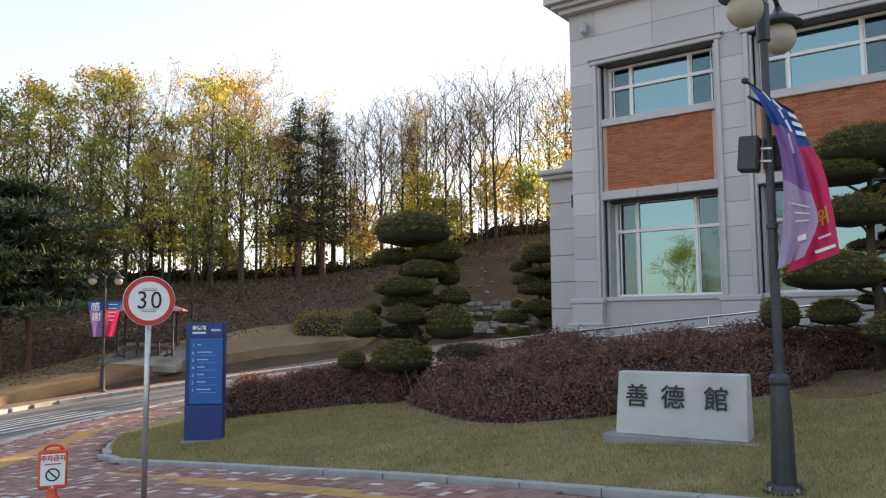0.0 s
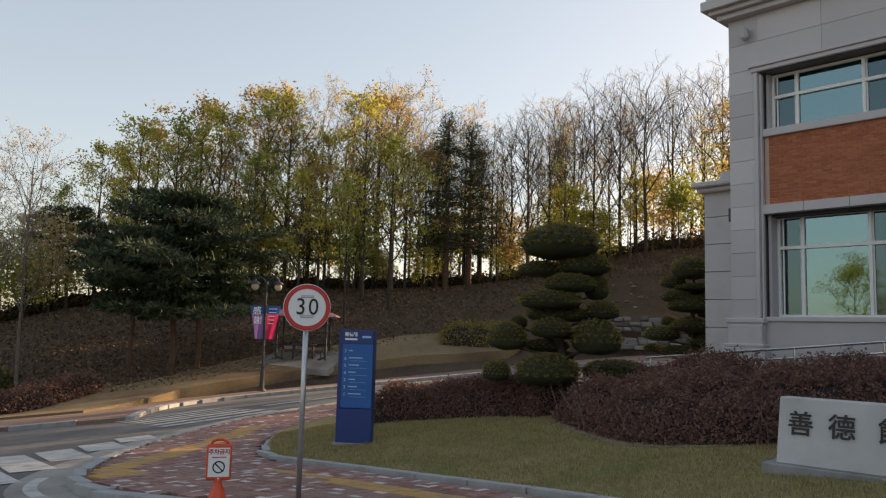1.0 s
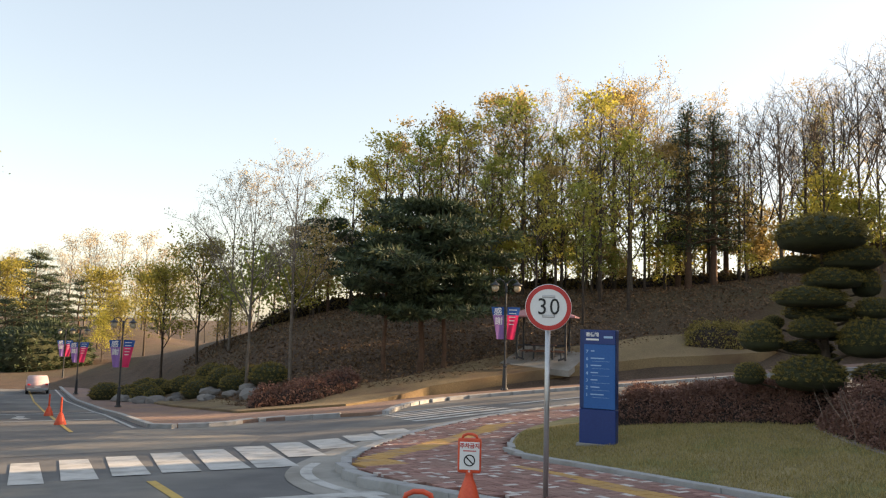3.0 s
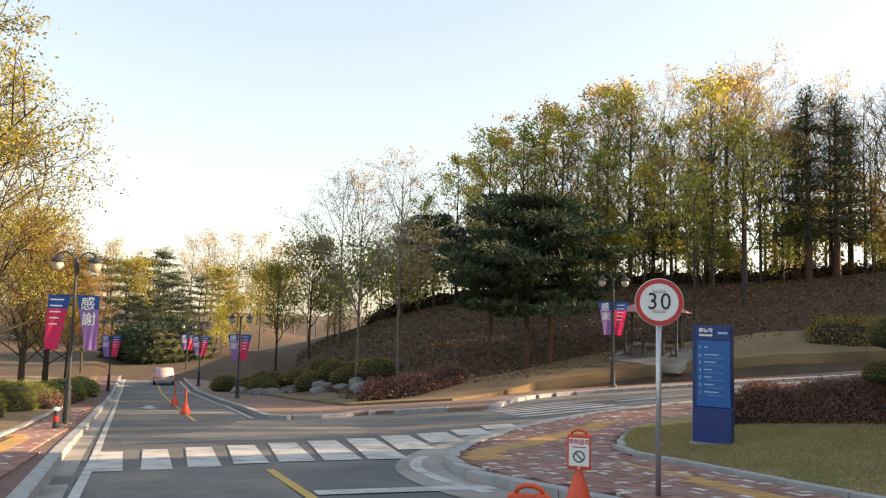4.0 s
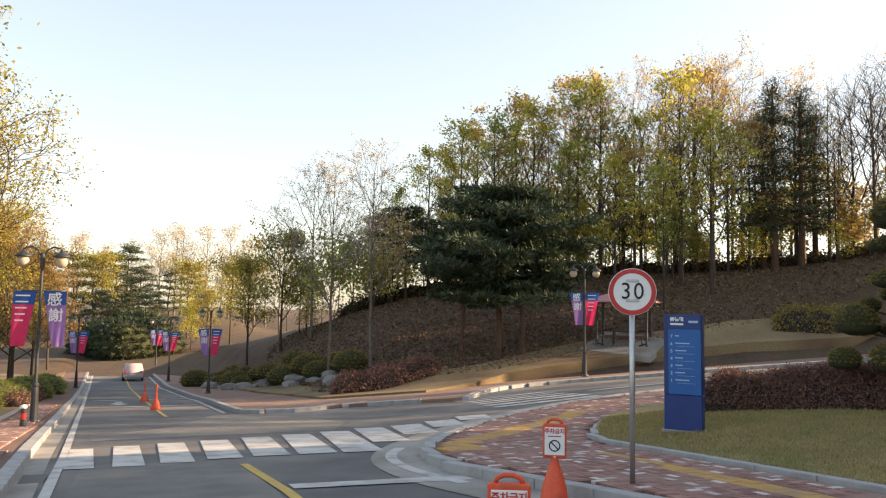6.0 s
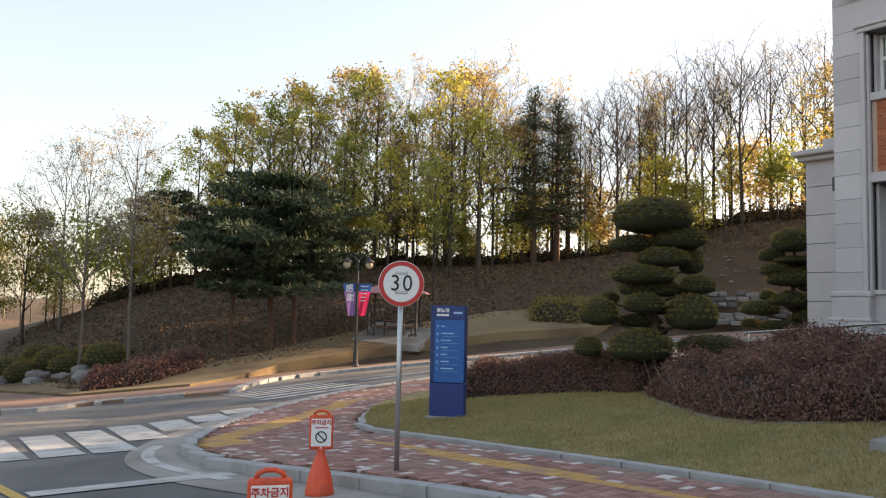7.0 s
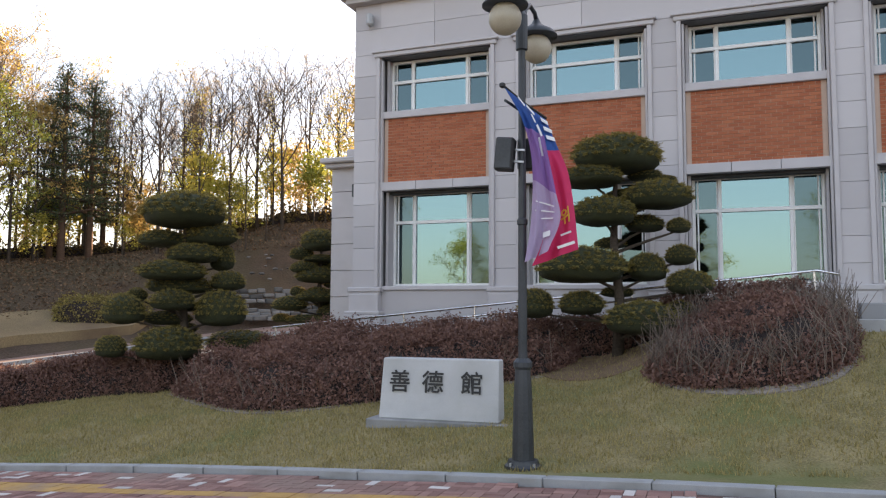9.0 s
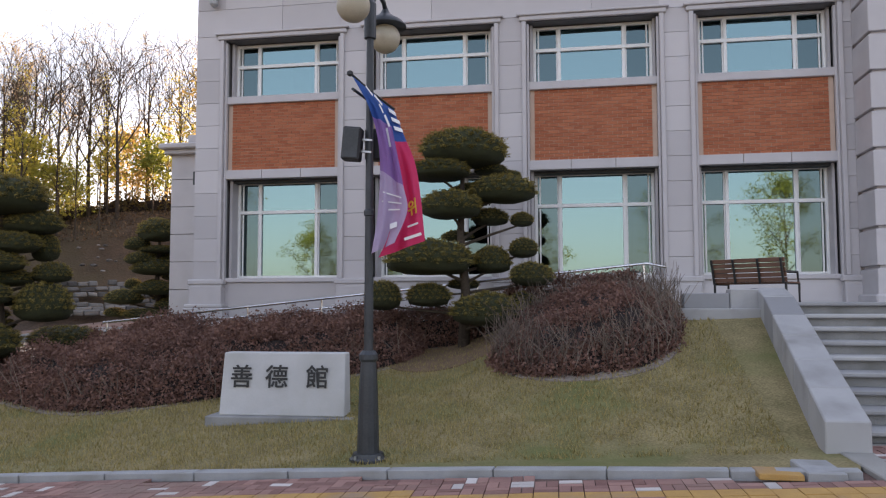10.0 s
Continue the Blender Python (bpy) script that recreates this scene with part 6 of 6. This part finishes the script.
BM = facing(3.25, 7.66, 3.85, -25)
bb, pb = blown_banner(BM, [(-0.15, -0.48, 0.08), (0.0, -0.3, -0.17), (0.09, -0.2, -0.47), (0.115, -0.15, -0.81), (0.09, -0.12, -1.28), (0.03, -0.1, -1.68)], [(0.06, -0.02, 0.0), (0.2, -0.05, -0.22), (0.28, -0.12, -0.57), (0.36, -0.14, -0.98), (0.4, -0.14, -1.25), (0.27, -0.12, -1.57)], (0.27, 0.6, 1.0), [NAVYCLOTH, PURPLE, LILAC], "long navy and purple banner blown against the lamp post", 0.0)
bc, pc2 = blown_banner(BM, [(0.06, 0.03, 0.0), (0.15, 0.06, -0.35), (0.21, 0.03, -0.78), (0.26, -0.03, -1.21), (0.2, -0.04, -1.5), (0.1, -0.04, -1.72)], [(0.24, 0.46, -0.04), (0.355, 0.35, -0.35), (0.48, 0.25, -0.68), (0.54, 0.15, -1.06), (0.57, 0.1, -1.37), (0.585, 0.1, -1.53)], (0.24, 1.0), [NAVYCLOTH, PINKCLOTH], "long navy and crimson banner blown sideways", 2.0)
part("bracket", tube([(-0.16, -0.5, 0.09), (0.03, 0.0, 0.03), (0.24, 0.48, -0.02)], 0.014, 8), BLACK, bb)
part("bracket_knob", lathe([(0.01, -0.03), (0.032, -0.015), (0.032, 0.015), (0.01, 0.03)], 10, m=Matrix.Translation((-0.165, -0.51, 0.09))), BLACK, bb)


def on_cloth(o, place, q, t, off=0.03, turn=0.0):
    """Lays a print on a banner's cloth."""
    c, e, f = Vector(place(q, t)), Vector(place(min(1, q + 0.08), t)), Vector(place(q, min(1, t + 0.03)))
    ax = (e - c).normalized()
    n = ax.cross(c - f).normalized()
    up = n.cross(ax)
    if n.y > 0:
        n = -n
    m2 = Matrix((ax, -n, up)).transposed().to_4x4()
    m2.translation = c + n * off
    o.matrix_basis = m2 @ Matrix.Rotation(radians(turn), 4, "Y")


on_cloth(lettering("1위", 0.19, YELLOWPRINT, bc, (0, 0, 0), "lettering", bold=0.003), pc2, 0.66, 0.66)
for q, t, w2, h2 in ((0.62, 0.07, 0.17, 0.05), (0.66, 0.13, 0.17, 0.05), (0.66, 0.19, 0.15, 0.05), (0.72, 0.78, 0.12, 0.02), (0.7, 0.9, 0.2, 0.03)):
    on_cloth(part("text_bar", box(w2, 0.004, h2), WHITE, bc), pc2, q, t)
for q, t, w2, h2, tn in ((0.35, 0.08, 0.12, 0.03, 40), (0.6, 0.13, 0.14, 0.035, 30), (0.5, 0.2, 0.1, 0.03, 60), (0.62, 0.27, 0.13, 0.03, 50), (0.7, 0.36, 0.2, 0.022, 60), (0.45, 0.7, 0.2, 0.012, 0), (0.45, 0.74, 0.2, 0.012, 0), (0.45, 0.78, 0.18, 0.012, 0), (0.75, 0.9, 0.09, 0.06, 0)):
    on_cloth(part("text_bar", box(w2, 0.004, h2), WHITE, bb), pb, q, t, turn=tn)

lamp_spots = [(*polar(23.2, 36.8), 10, 1.0), (*polar(60.9, 24.0), 35, 0.92), (*polar(50.0, 47.2), 35, 0.95)]
for u, v in ((59, -3.5), (65, 2.7), (82, 2.2)):
    x, y = xy(u, v)
    copy_thing(lamp0, facing(x, y, gz(x, y), -20))
    lamp_spots.append((x, y, 40, 1.0))
first = [banner(Matrix.Identity(4), True, 0.12, "purple banner with white thank-you characters"), banner(Matrix.Identity(4), False, -0.12, "crimson banner with a navy head and white bars")]
for x, y, tn, sc in lamp_spots:
    tt = Matrix.Rotation(radians(20), 4, "Z")
    swap = -1 if tn == 35 and x < -15 and y < 15 else 1
    for k, src in enumerate(first):
        side = (-1 if k == 0 else 1) * swap
        m2 = facing(x, y, gz(x, y), tn + 8) @ Matrix.Translation((side * 0.38, -0.03, 3.85 * sc))
        o = copy_thing(src, m2)
        o.matrix_basis = m2 @ Matrix.Diagonal((1.2, 1.2, 1.2, 1))
for src in first:
    for o in [src, *src.children_recursive]:
        bpy.data.objects.remove(o)


# ---- shelter, cones, car, bollard ----
def shelter():
    x, y = polar(20.4, 42)
    s = thing("garden_shelter", facing(x, y, gz(x, y, "hill") - 0.02, 14), "small garden shelter with pink roof and picnic table", "shelter")
    for px in (-1.25, 1.25):
        for py in (-1.25, 1.25):
            part("post", tube([(px, py, 0), (px, py, 2.3)], 0.055, 8), DARKIRON, s)
            part("foot_brace", tube([(px, py, 0.15), (px * 0.7, py, 0.02)], 0.05, 6), DARKIRON, s)
    b = bmesh.new()
    base = [b.verts.new((sx * 1.75, sy * 1.75, 2.22)) for sx, sy in ((-1, -1), (1, -1), (1, 1), (-1, 1))]
    rim = [b.verts.new((v.co.x, v.co.y, 2.3)) for v in base]
    top = b.verts.new((0, 0, 2.95))
    b.faces.new(base[::-1])
    for k in range(4):
        b.faces.new((base[k], base[(k + 1) % 4], rim[(k + 1) % 4], rim[k]))
        b.faces.new((rim[k], rim[(k + 1) % 4], top))
    part("roof", b, PINKROOF, s)
    part("finial", lathe([(0.06, 2.9), (0.08, 2.98), (0.02, 3.1)], 8), PINKROOF, s)
    part("table_top", box(1.3, 0.8, 0.06, (0, 0, 0.72), 0.01), WOOD, s)
    for px in (-0.5, 0.5):
        part("table_leg", box(0.08, 0.6, 0.72, (px, 0, 0), 0.008), DARKIRON, s)
    for py in (-0.9, 0.9):
        part("bench_seat", box(2.3, 0.3, 0.05, (0, py, 0.42), 0.01), WOOD, s)
        for px in (-1.0, 1.0):
            part("bench_leg", box(0.07, 0.25, 0.42, (px, py, 0), 0.006), DARKIRON, s)
        part("back_rail", tube([(-1.2, py * 1.35, 0.75), (1.2, py * 1.35, 0.75)], 0.035, 6), DARKIRON, s)
    return s


shelter()
sx, sy = polar(20.4, 42)
draped("shelter_floor", [to_uv(sx + a, sy + b2) for a, b2 in ((-1.8, -1.7), (2.0, -1.8), (1.9, 1.6), (-1.7, 1.7))], lambda x, y: far_z(x, y) + 0.07, CONCRETE, 1.0, 0.3, "pale paved floor under the shelter", "paving")


def pole_cone(m):
    s = thing("traffic_cone", m, "orange lane cone with a tall pole", "cone", "lane cones")
    part("base", lathe([(0.24, 0), (0.25, 0.03), (0.22, 0.12), (0.12, 0.4), (0.05, 0.55)], 20), ORANGE, s, smooth=True)
    part("pole", lathe([(0.05, 0.54), (0.04, 1.15), (0.02, 1.2)], 12), ORANGE, s)
    return s


cx, cy = xy(32.4, 0.88)
pc = pole_cone(pose(cx, cy, gz(cx, cy, "road")))
pc.scale = (0.85, 0.85, 0.85)
cx, cy = xy(41.2, 0.61)
copy_thing(pc, pose(cx, cy, gz(cx, cy, "road")))


def car(m):
    s = thing("parked_car", m, "pale pinkish hatchback seen from the rear", "car")
    body = bmesh.new()
    prof = [(-2.1, 0.35), (-2.12, 0.75), (-2.0, 0.95), (-1.85, 1.05), (-1.5, 1.52), (-0.3, 1.58), (0.5, 1.5), (1.1, 1.08), (1.95, 0.9), (2.1, 0.6), (2.05, 0.35)]
    sides = [[body.verts.new((w * (0.9 if z > 1.2 else 1), y, z)) for y, z in prof] for w in (-0.88, 0.88)]
    body.faces.new(sides[0])
    body.faces.new(sides[1][::-1])
    for k in range(len(prof)):
        q = (k + 1) % len(prof)
        body.faces.new((sides[0][k], sides[1][k], sides[1][q], sides[0][q]))
    bmesh.ops.recalc_face_normals(body, faces=body.faces[:])
    bmesh.ops.bevel(body, geom=body.edges[:], offset=0.06, segments=2, affect="EDGES")
    part("body", body, CARPAINT, s, smooth=True)
    part("rear_window", box(1.3, 0.02, 0.44, (0, 0, 0), 0.01, m=Matrix.Translation((0, -1.74, 1.08)) @ Matrix.Rotation(radians(-36), 4, "X")), DARKGLASS, s)
    for w in (-0.9, 0.9):
        part("side_window", box(0.02, 1.9, 0.34, (w * 0.94, -0.35, 1.12), 0.008), DARKGLASS, s)
        for y in (-1.3, 1.3):
            wh = part("wheel", lathe([(0.31, -0.1), (0.32, 0), (0.31, 0.1)], 20, m=Matrix.Translation((w * 0.92, y, 0.32)) @ Matrix.Rotation(radians(90), 4, "Y")), BLACK, s)
            part("rim", lathe([(0.2, -0.105), (0.2, 0.105)], 14, m=Matrix.Translation((w * 0.92, y, 0.32)) @ Matrix.Rotation(radians(90), 4, "Y")), STEEL, wh)
        part("tail_light", box(0.22, 0.08, 0.14, (w * 0.78, -2.1, 0.82), 0.02), RED, s)
    part("bumper", box(1.7, 0.12, 0.22, (0, -2.1, 0.36), 0.04), GREY, s)
    part("plate", box(0.5, 0.02, 0.12, (0, -2.17, 0.6)), WHITE, s)
    return s


cx, cy = xy(69.5, 0.1)
car(facing(cx, cy, gz(cx, cy, "road") + 0.02, 56) @ Matrix.Scale(0.86, 4))

bx, by = xy(21.9, -2.5)
s = thing("bollard", pose(bx, by, gz(bx, by)), "short dark bollard with red band and white cap", "bollard")
part("post", lathe([(0.075, 0), (0.075, 0.12), (0.065, 0.14), (0.062, 0.46)], 14), DARKIRON, s)
part("band", lathe([(0.068, 0.2), (0.068, 0.34)], 14), RED, s)
part("cap", lathe([(0.07, 0.46), (0.085, 0.49), (0.06, 0.54), (0.02, 0.555)], 14), WHITE, s)

# ---- left-hand planting and building ----
DARK_PADS = [pad_mesh(23 + k, NEEDLE, 7000, size=0.12, under=-1) for k in range(2)]
LIT_PADS = [pad_mesh(13 + k, LEAF_G, 6000, under=-0.3) for k in range(2)]
for k, (u, v, rx, rz) in enumerate(((27.5, -6.9, 1.25, 1.15), (30.5, -7.4, 1.5, 1.4), (25.2, -5.7, 0.8, 0.75), (27.6, -5.3, 0.72, 0.75), (33, -5.6, 1.2, 0.9), (35.5, -5.4, 1.1, 0.85), (38, -5.3, 1.2, 0.8), (41, -5.2, 1.1, 0.8), (45, -5.0, 1.3, 0.9), (50, -4.8, 1.3, 0.8), (22, -8.5, 1.5, 1.0), (56, -5.2, 1.4, 0.8))):
    x, y = xy(u, v)
    s = thing("clipped_bush", pose(x, y, gz(x, y) + 0.3 * rz), "rounded clipped green bush on the verge", "bush", "clipped bushes")
    part("foliage", LIT_PADS[k % 2], None, s, m=Matrix.Rotation(k * 1.3, 4, "Z") @ Matrix.Diagonal((rx, rx, rz, 1)))
hedge("low_hedge", UVP([(21.0, -7.4), (21.0, -6.2), (23.6, -6.1), (23.6, -7.2)]), lambda x, y: road_z(x, y) + 0.2, 0.7, 500, 0.08, HEDGE_R, "low brownish hedge on the verge", 31, 0.4, 0, 0.2)
hedge("azalea", UVP([(21.4, -6.1), (21.4, -5.4), (22.6, -5.4), (22.6, -6.1)]), lambda x, y: road_z(x, y) + 0.2, 0.6, 500, 0.08, PINKFLOWER, "pink flowering azalea on the verge", 32, 0.3, 0, 0.2)
hedge("low_hedge", UVP([(34, -4.6), (34, -4.0), (60, -4.2), (60, -4.9)]), lambda x, y: road_z(x, y) + 0.2, 0.45, 150, 0.1, HEDGE_R, "low brownish hedge on the verge", 33, 0.3, 0, 0.3)

BLD = Matrix(((UD[0], -VD[0], 0, 0), (UD[1], -VD[1], 0, 0), (0, 0, 1, 0), (0, 0, 0, 1))) @ Matrix.Translation((0, 13.0, -4.9))
school = thing("brick_building", BLD, "orange brick building with white bands behind street trees", "building")
part("wall", box(24, 8, 8.6, (56, 4.05, -0.5)), BRICK_OB, school)
part("corner_pilaster", box(0.9, 0.5, 8.7, (67.6, 0.0, -0.4), 0.02), FRAMEWHITE, school)
part("parapet", box(24.4, 8.4, 0.5, (56, 4.0, 8.1), 0.03), FRAMEWHITE, school)
for f in range(3):
    z = 0.7 + 2.75 * f
    part("white_band", box(22.8, 0.14, 0.3, (55.7, -0.02, z - 0.25), 0.01), FRAMEWHITE, school)
    for k in range(8):
        x = 48.2 + 2.4 * k
        w = part("window", box(1.3, 0.1, 1.6, (x, -0.0, z + 0.25), 0.01), FRAMEWHITE, school)
        part("pane", box(1.1, 0.1, 1.4, (x, -0.02, z + 0.35)), DARKGLASS, w)

for k, (az, r, rx, rz) in enumerate(((53.6, 96, 3.2, 2.6), (55.4, 94, 3.6, 3.1), (57.0, 98, 3.4, 2.9), (54.5, 100, 3.6, 3.6))):
    x, y = polar(az, r)
    s = thing("evergreen_bush", pose(x, y, gz(x, y, "hill") + 0.3 * rz), "large dark evergreen bush at the street's end", "bush", "evergreen bushes")
    part("foliage", DARK_PADS[k % 2], None, s, m=Matrix.Rotation(k * 1.7, 4, "Z") @ Matrix.Diagonal((rx, rx, rz, 1)))

# ---- rocks and bushes beyond the crossing ----
ROCKS = []
for k in range(3):
    b = bmesh.new()
    bmesh.ops.create_icosphere(b, subdivisions=2, radius=0.5)
    for v in b.verts:
        v.co *= 1 + 0.35 * noise.noise(v.co * 2.5 + Vector((k * 5, 0, 0)))
        v.co.z *= 0.7
    ROCKS.append(mesh_from(b, "rock", ROCK))
rr = random.Random(8)
for k in range(34):
    az = rr.uniform(40.5, 50)
    x, y = polar(az, rr.uniform(40, 43) + (az - 40) * 1.35)
    sc = rr.uniform(0.5, 1.4)
    o = new("rock", ROCKS[k % 3])
    o.matrix_basis = pose(x, y, gz(x, y, "hill") + 0.05, 0, 0, rr.uniform(0, 360)) @ Matrix.Diagonal((sc, sc, sc * 0.8, 1))
    tagged(o, "grey weathered field stone in the rock bed", "rock", "rock bed stones")
for k in range(26):
    az = rr.uniform(40, 51)
    x, y = polar(az, rr.uniform(41, 45) + (az - 40) * 1.5)
    sc = rr.uniform(0.55, 1.15)
    s = thing("round_bush", pose(x, y, gz(x, y, "hill") + 0.25 * sc), "dark rounded bush in the rock bed", "bush", "rock bed bushes")
    part("foliage", PADS[k % 4], None, s, m=Matrix.Rotation(k * 1.1, 4, "Z") @ Matrix.Diagonal((sc, sc, sc * 0.75, 1)))
BLOCK = mat("terrace_stone", (0.07, 0.068, 0.065), (0.2, 0.195, 0.185), 0.9, scale=3, fine=30, bump=0.6, depth=0.03, per="object")
terrace = thing("stone_terrace", Matrix.Identity(4), "rough grey stone courses stepping up the slope", "retaining wall", kind="structure")
COURSE = []
for k in range(3):
    b = box(0.62, 0.4, 0.28, (0, 0, -0.14), 0.05)
    for v in b.verts:
        v.co *= 1 + 0.22 * noise.noise(v.co * 3 + Vector((k * 7, 0, 0)))
    COURSE.append(mesh_from(b, "stone", BLOCK))
for c in range(7):
    r = 45.8 + 0.62 * c
    az = 0.9 - 0.25 * c
    while az > -8.2:
        w = rr.uniform(0.75, 1.35)
        az -= math.degrees(0.31 * w / r)
        x, y = polar(az, r + rr.uniform(-0.12, 0.12))
        if rr.random() < 0.93 - 0.05 * c:
            part("stone", COURSE[rr.randrange(3)], None, terrace, m=pose(x, y, gz(x, y, "hill") + 0.1, rr.uniform(-5, 5), rr.uniform(-5, 5), az) @ Matrix.Diagonal((w, 1, rr.uniform(0.8, 1.1), 1)))
        az -= math.degrees(0.31 * w / r) + 0.03
for k in range(26):
    az = rr.uniform(-8, 3)
    x, y = polar(az, rr.uniform(50, 54))
    sc = rr.uniform(0.15, 0.4)
    o = new("rock", ROCKS[k % 3])
    o.matrix_basis = pose(x, y, gz(x, y, "hill") + 0.02, 0, 0, rr.uniform(0, 360)) @ Matrix.Diagonal((sc, sc, sc * 0.7, 1))
    tagged(o, "grey stone on the terraced slope", "rock", "slope stones")

# ---- clay pavers, last ----
def pavers(name, outline, u0, u1, v0, v1, singles, tactile, parent, seed, base_rise=0.115):
    """Basket-weave blocks inside a plan outline; those within 'singles' are objects of their own."""
    rng = random.Random(seed)
    P = UVP(outline)
    V, F, M = [], [], []
    one = {}
    for a in (0, 1):
        one[a] = [mesh_from(box(0.192 if a == 0 else 0.092, 0.092 if a == 0 else 0.192, 0.04, (0, 0, 0), 0.0), "paver", m2) for m2 in (PAVER_OB, PALEPAVER)]
    nu, nv = int((u1 - u0) / 0.2), int((v1 - v0) / 0.2)
    cu, cv = np.meshgrid(u0 + 0.2 * np.arange(nu) + 0.1, v0 + 0.2 * np.arange(nv) + 0.1)
    X, Y = cu * UD[0] + cv * VD[0], cu * UD[1] + cv * VD[1]
    D = dist_in(P, X, Y)
    for j in range(nv):
        for i in range(nu):
            if D[j, i] < 0.2:
                continue
            u, v = cu[j, i], cv[j, i]
            yellow = tactile(u, v)
            flip = (i + j) % 2
            for h in ((0,) if yellow else (-0.05, 0.05)):
                du, dv = (h, 0) if flip else (0, h)
                lu, lv = (0.096, 0.096) if yellow else ((0.046, 0.096) if flip else (0.096, 0.046))
                x, y = xy(u + du, v + dv)
                rise = base_rise + 0.035 + rng.uniform(-0.003, 0.003)
                pale = rng.random() < 0.09
                if not yellow and singles(u, v):
                    z = float(road_z(x, y))
                    ex, ey = xy(u + du + 0.1, v + dv)
                    sl = (float(road_z(ex, ey)) - z) / 0.1
                    m = pose(x, y, z + rise - 0.04) @ Matrix(((UD[0], VD[0], 0, 0), (UD[1], VD[1], 0, 0), (sl, 0, 1, 0), (0, 0, 0, 1)))
                    part("paver", one[0 if not flip else 1][int(pale)], None, parent, m=m)
                    continue
                k = len(V)
                for su, sv in ((-1, -1), (1, -1), (1, 1), (-1, 1)):
                    qx, qy = xy(u + du + su * lu, v + dv + sv * lv)
                    zz = float(road_z(qx, qy)) + rise
                    V.append((qx, qy, zz))
                    V.append((qx, qy, zz - 0.035))
                quads = [(k, k + 6, k + 4, k + 2)] + [(k + 2 * a, k + 2 * ((a + 1) % 4), k + 2 * ((a + 1) % 4) + 1, k + 2 * a + 1) for a in range(4)]
                F += quads
                M += [2 if yellow else (1 if pale else 0)] * 5
    me = bpy.data.meshes.new(name)
    me.from_pydata(V, [], F)
    for m2 in (PAVER, PALEPAVER, TACTILE):
        me.materials.append(m2)
    me.polygons.foreach_set("material_index", M)
    bm = bmesh.new()
    bm.from_mesh(me)
    bmesh.ops.recalc_face_normals(bm, faces=bm.faces[:])
    bm.to_mesh(me)
    bm.free()
    tagged(part(name, me, None, parent), kind="stuff")


near_pave = bpy.data.objects["pavement_near"]
PAVE_OUT = NEAR_KERB + [(11, 33)] + LAWN_EDGE[::-1] + [(-2.45, 8.4), (-30, 9)]
band = lambda u, v: (abs(v - (6.5 + 0.04 * u)) < 0.16 and u < 10.8) or (11.5 < u < 18.3 and 0 < (v - (4.75 + 1.15 * max(0, u - 13.0))) < 0.9 and u > 12)
pavers("paver_field", PAVE_OUT, -5.0, 20.0, 4.6, 16.0, lambda u, v: -1.2 < u < 2.4 and 7.0 < v < 8.2, band, near_pave, 3)
left_pave = bpy.data.objects["pavement_left"]
pavers("paver_field", [(7, -1.6), (13, -1.82), (23, -2.12), (36, -2.6), (36, -3.9), (23, -3.38), (12, -3.13), (7, -3.1)], 7, 36, -4.0, -1.3, lambda u, v: False, lambda u, v: abs(v + 2.7 + 0.02 * (u - 9)) < 0.2 and u < 20, left_pave, 5, 0.14 - 0.0)
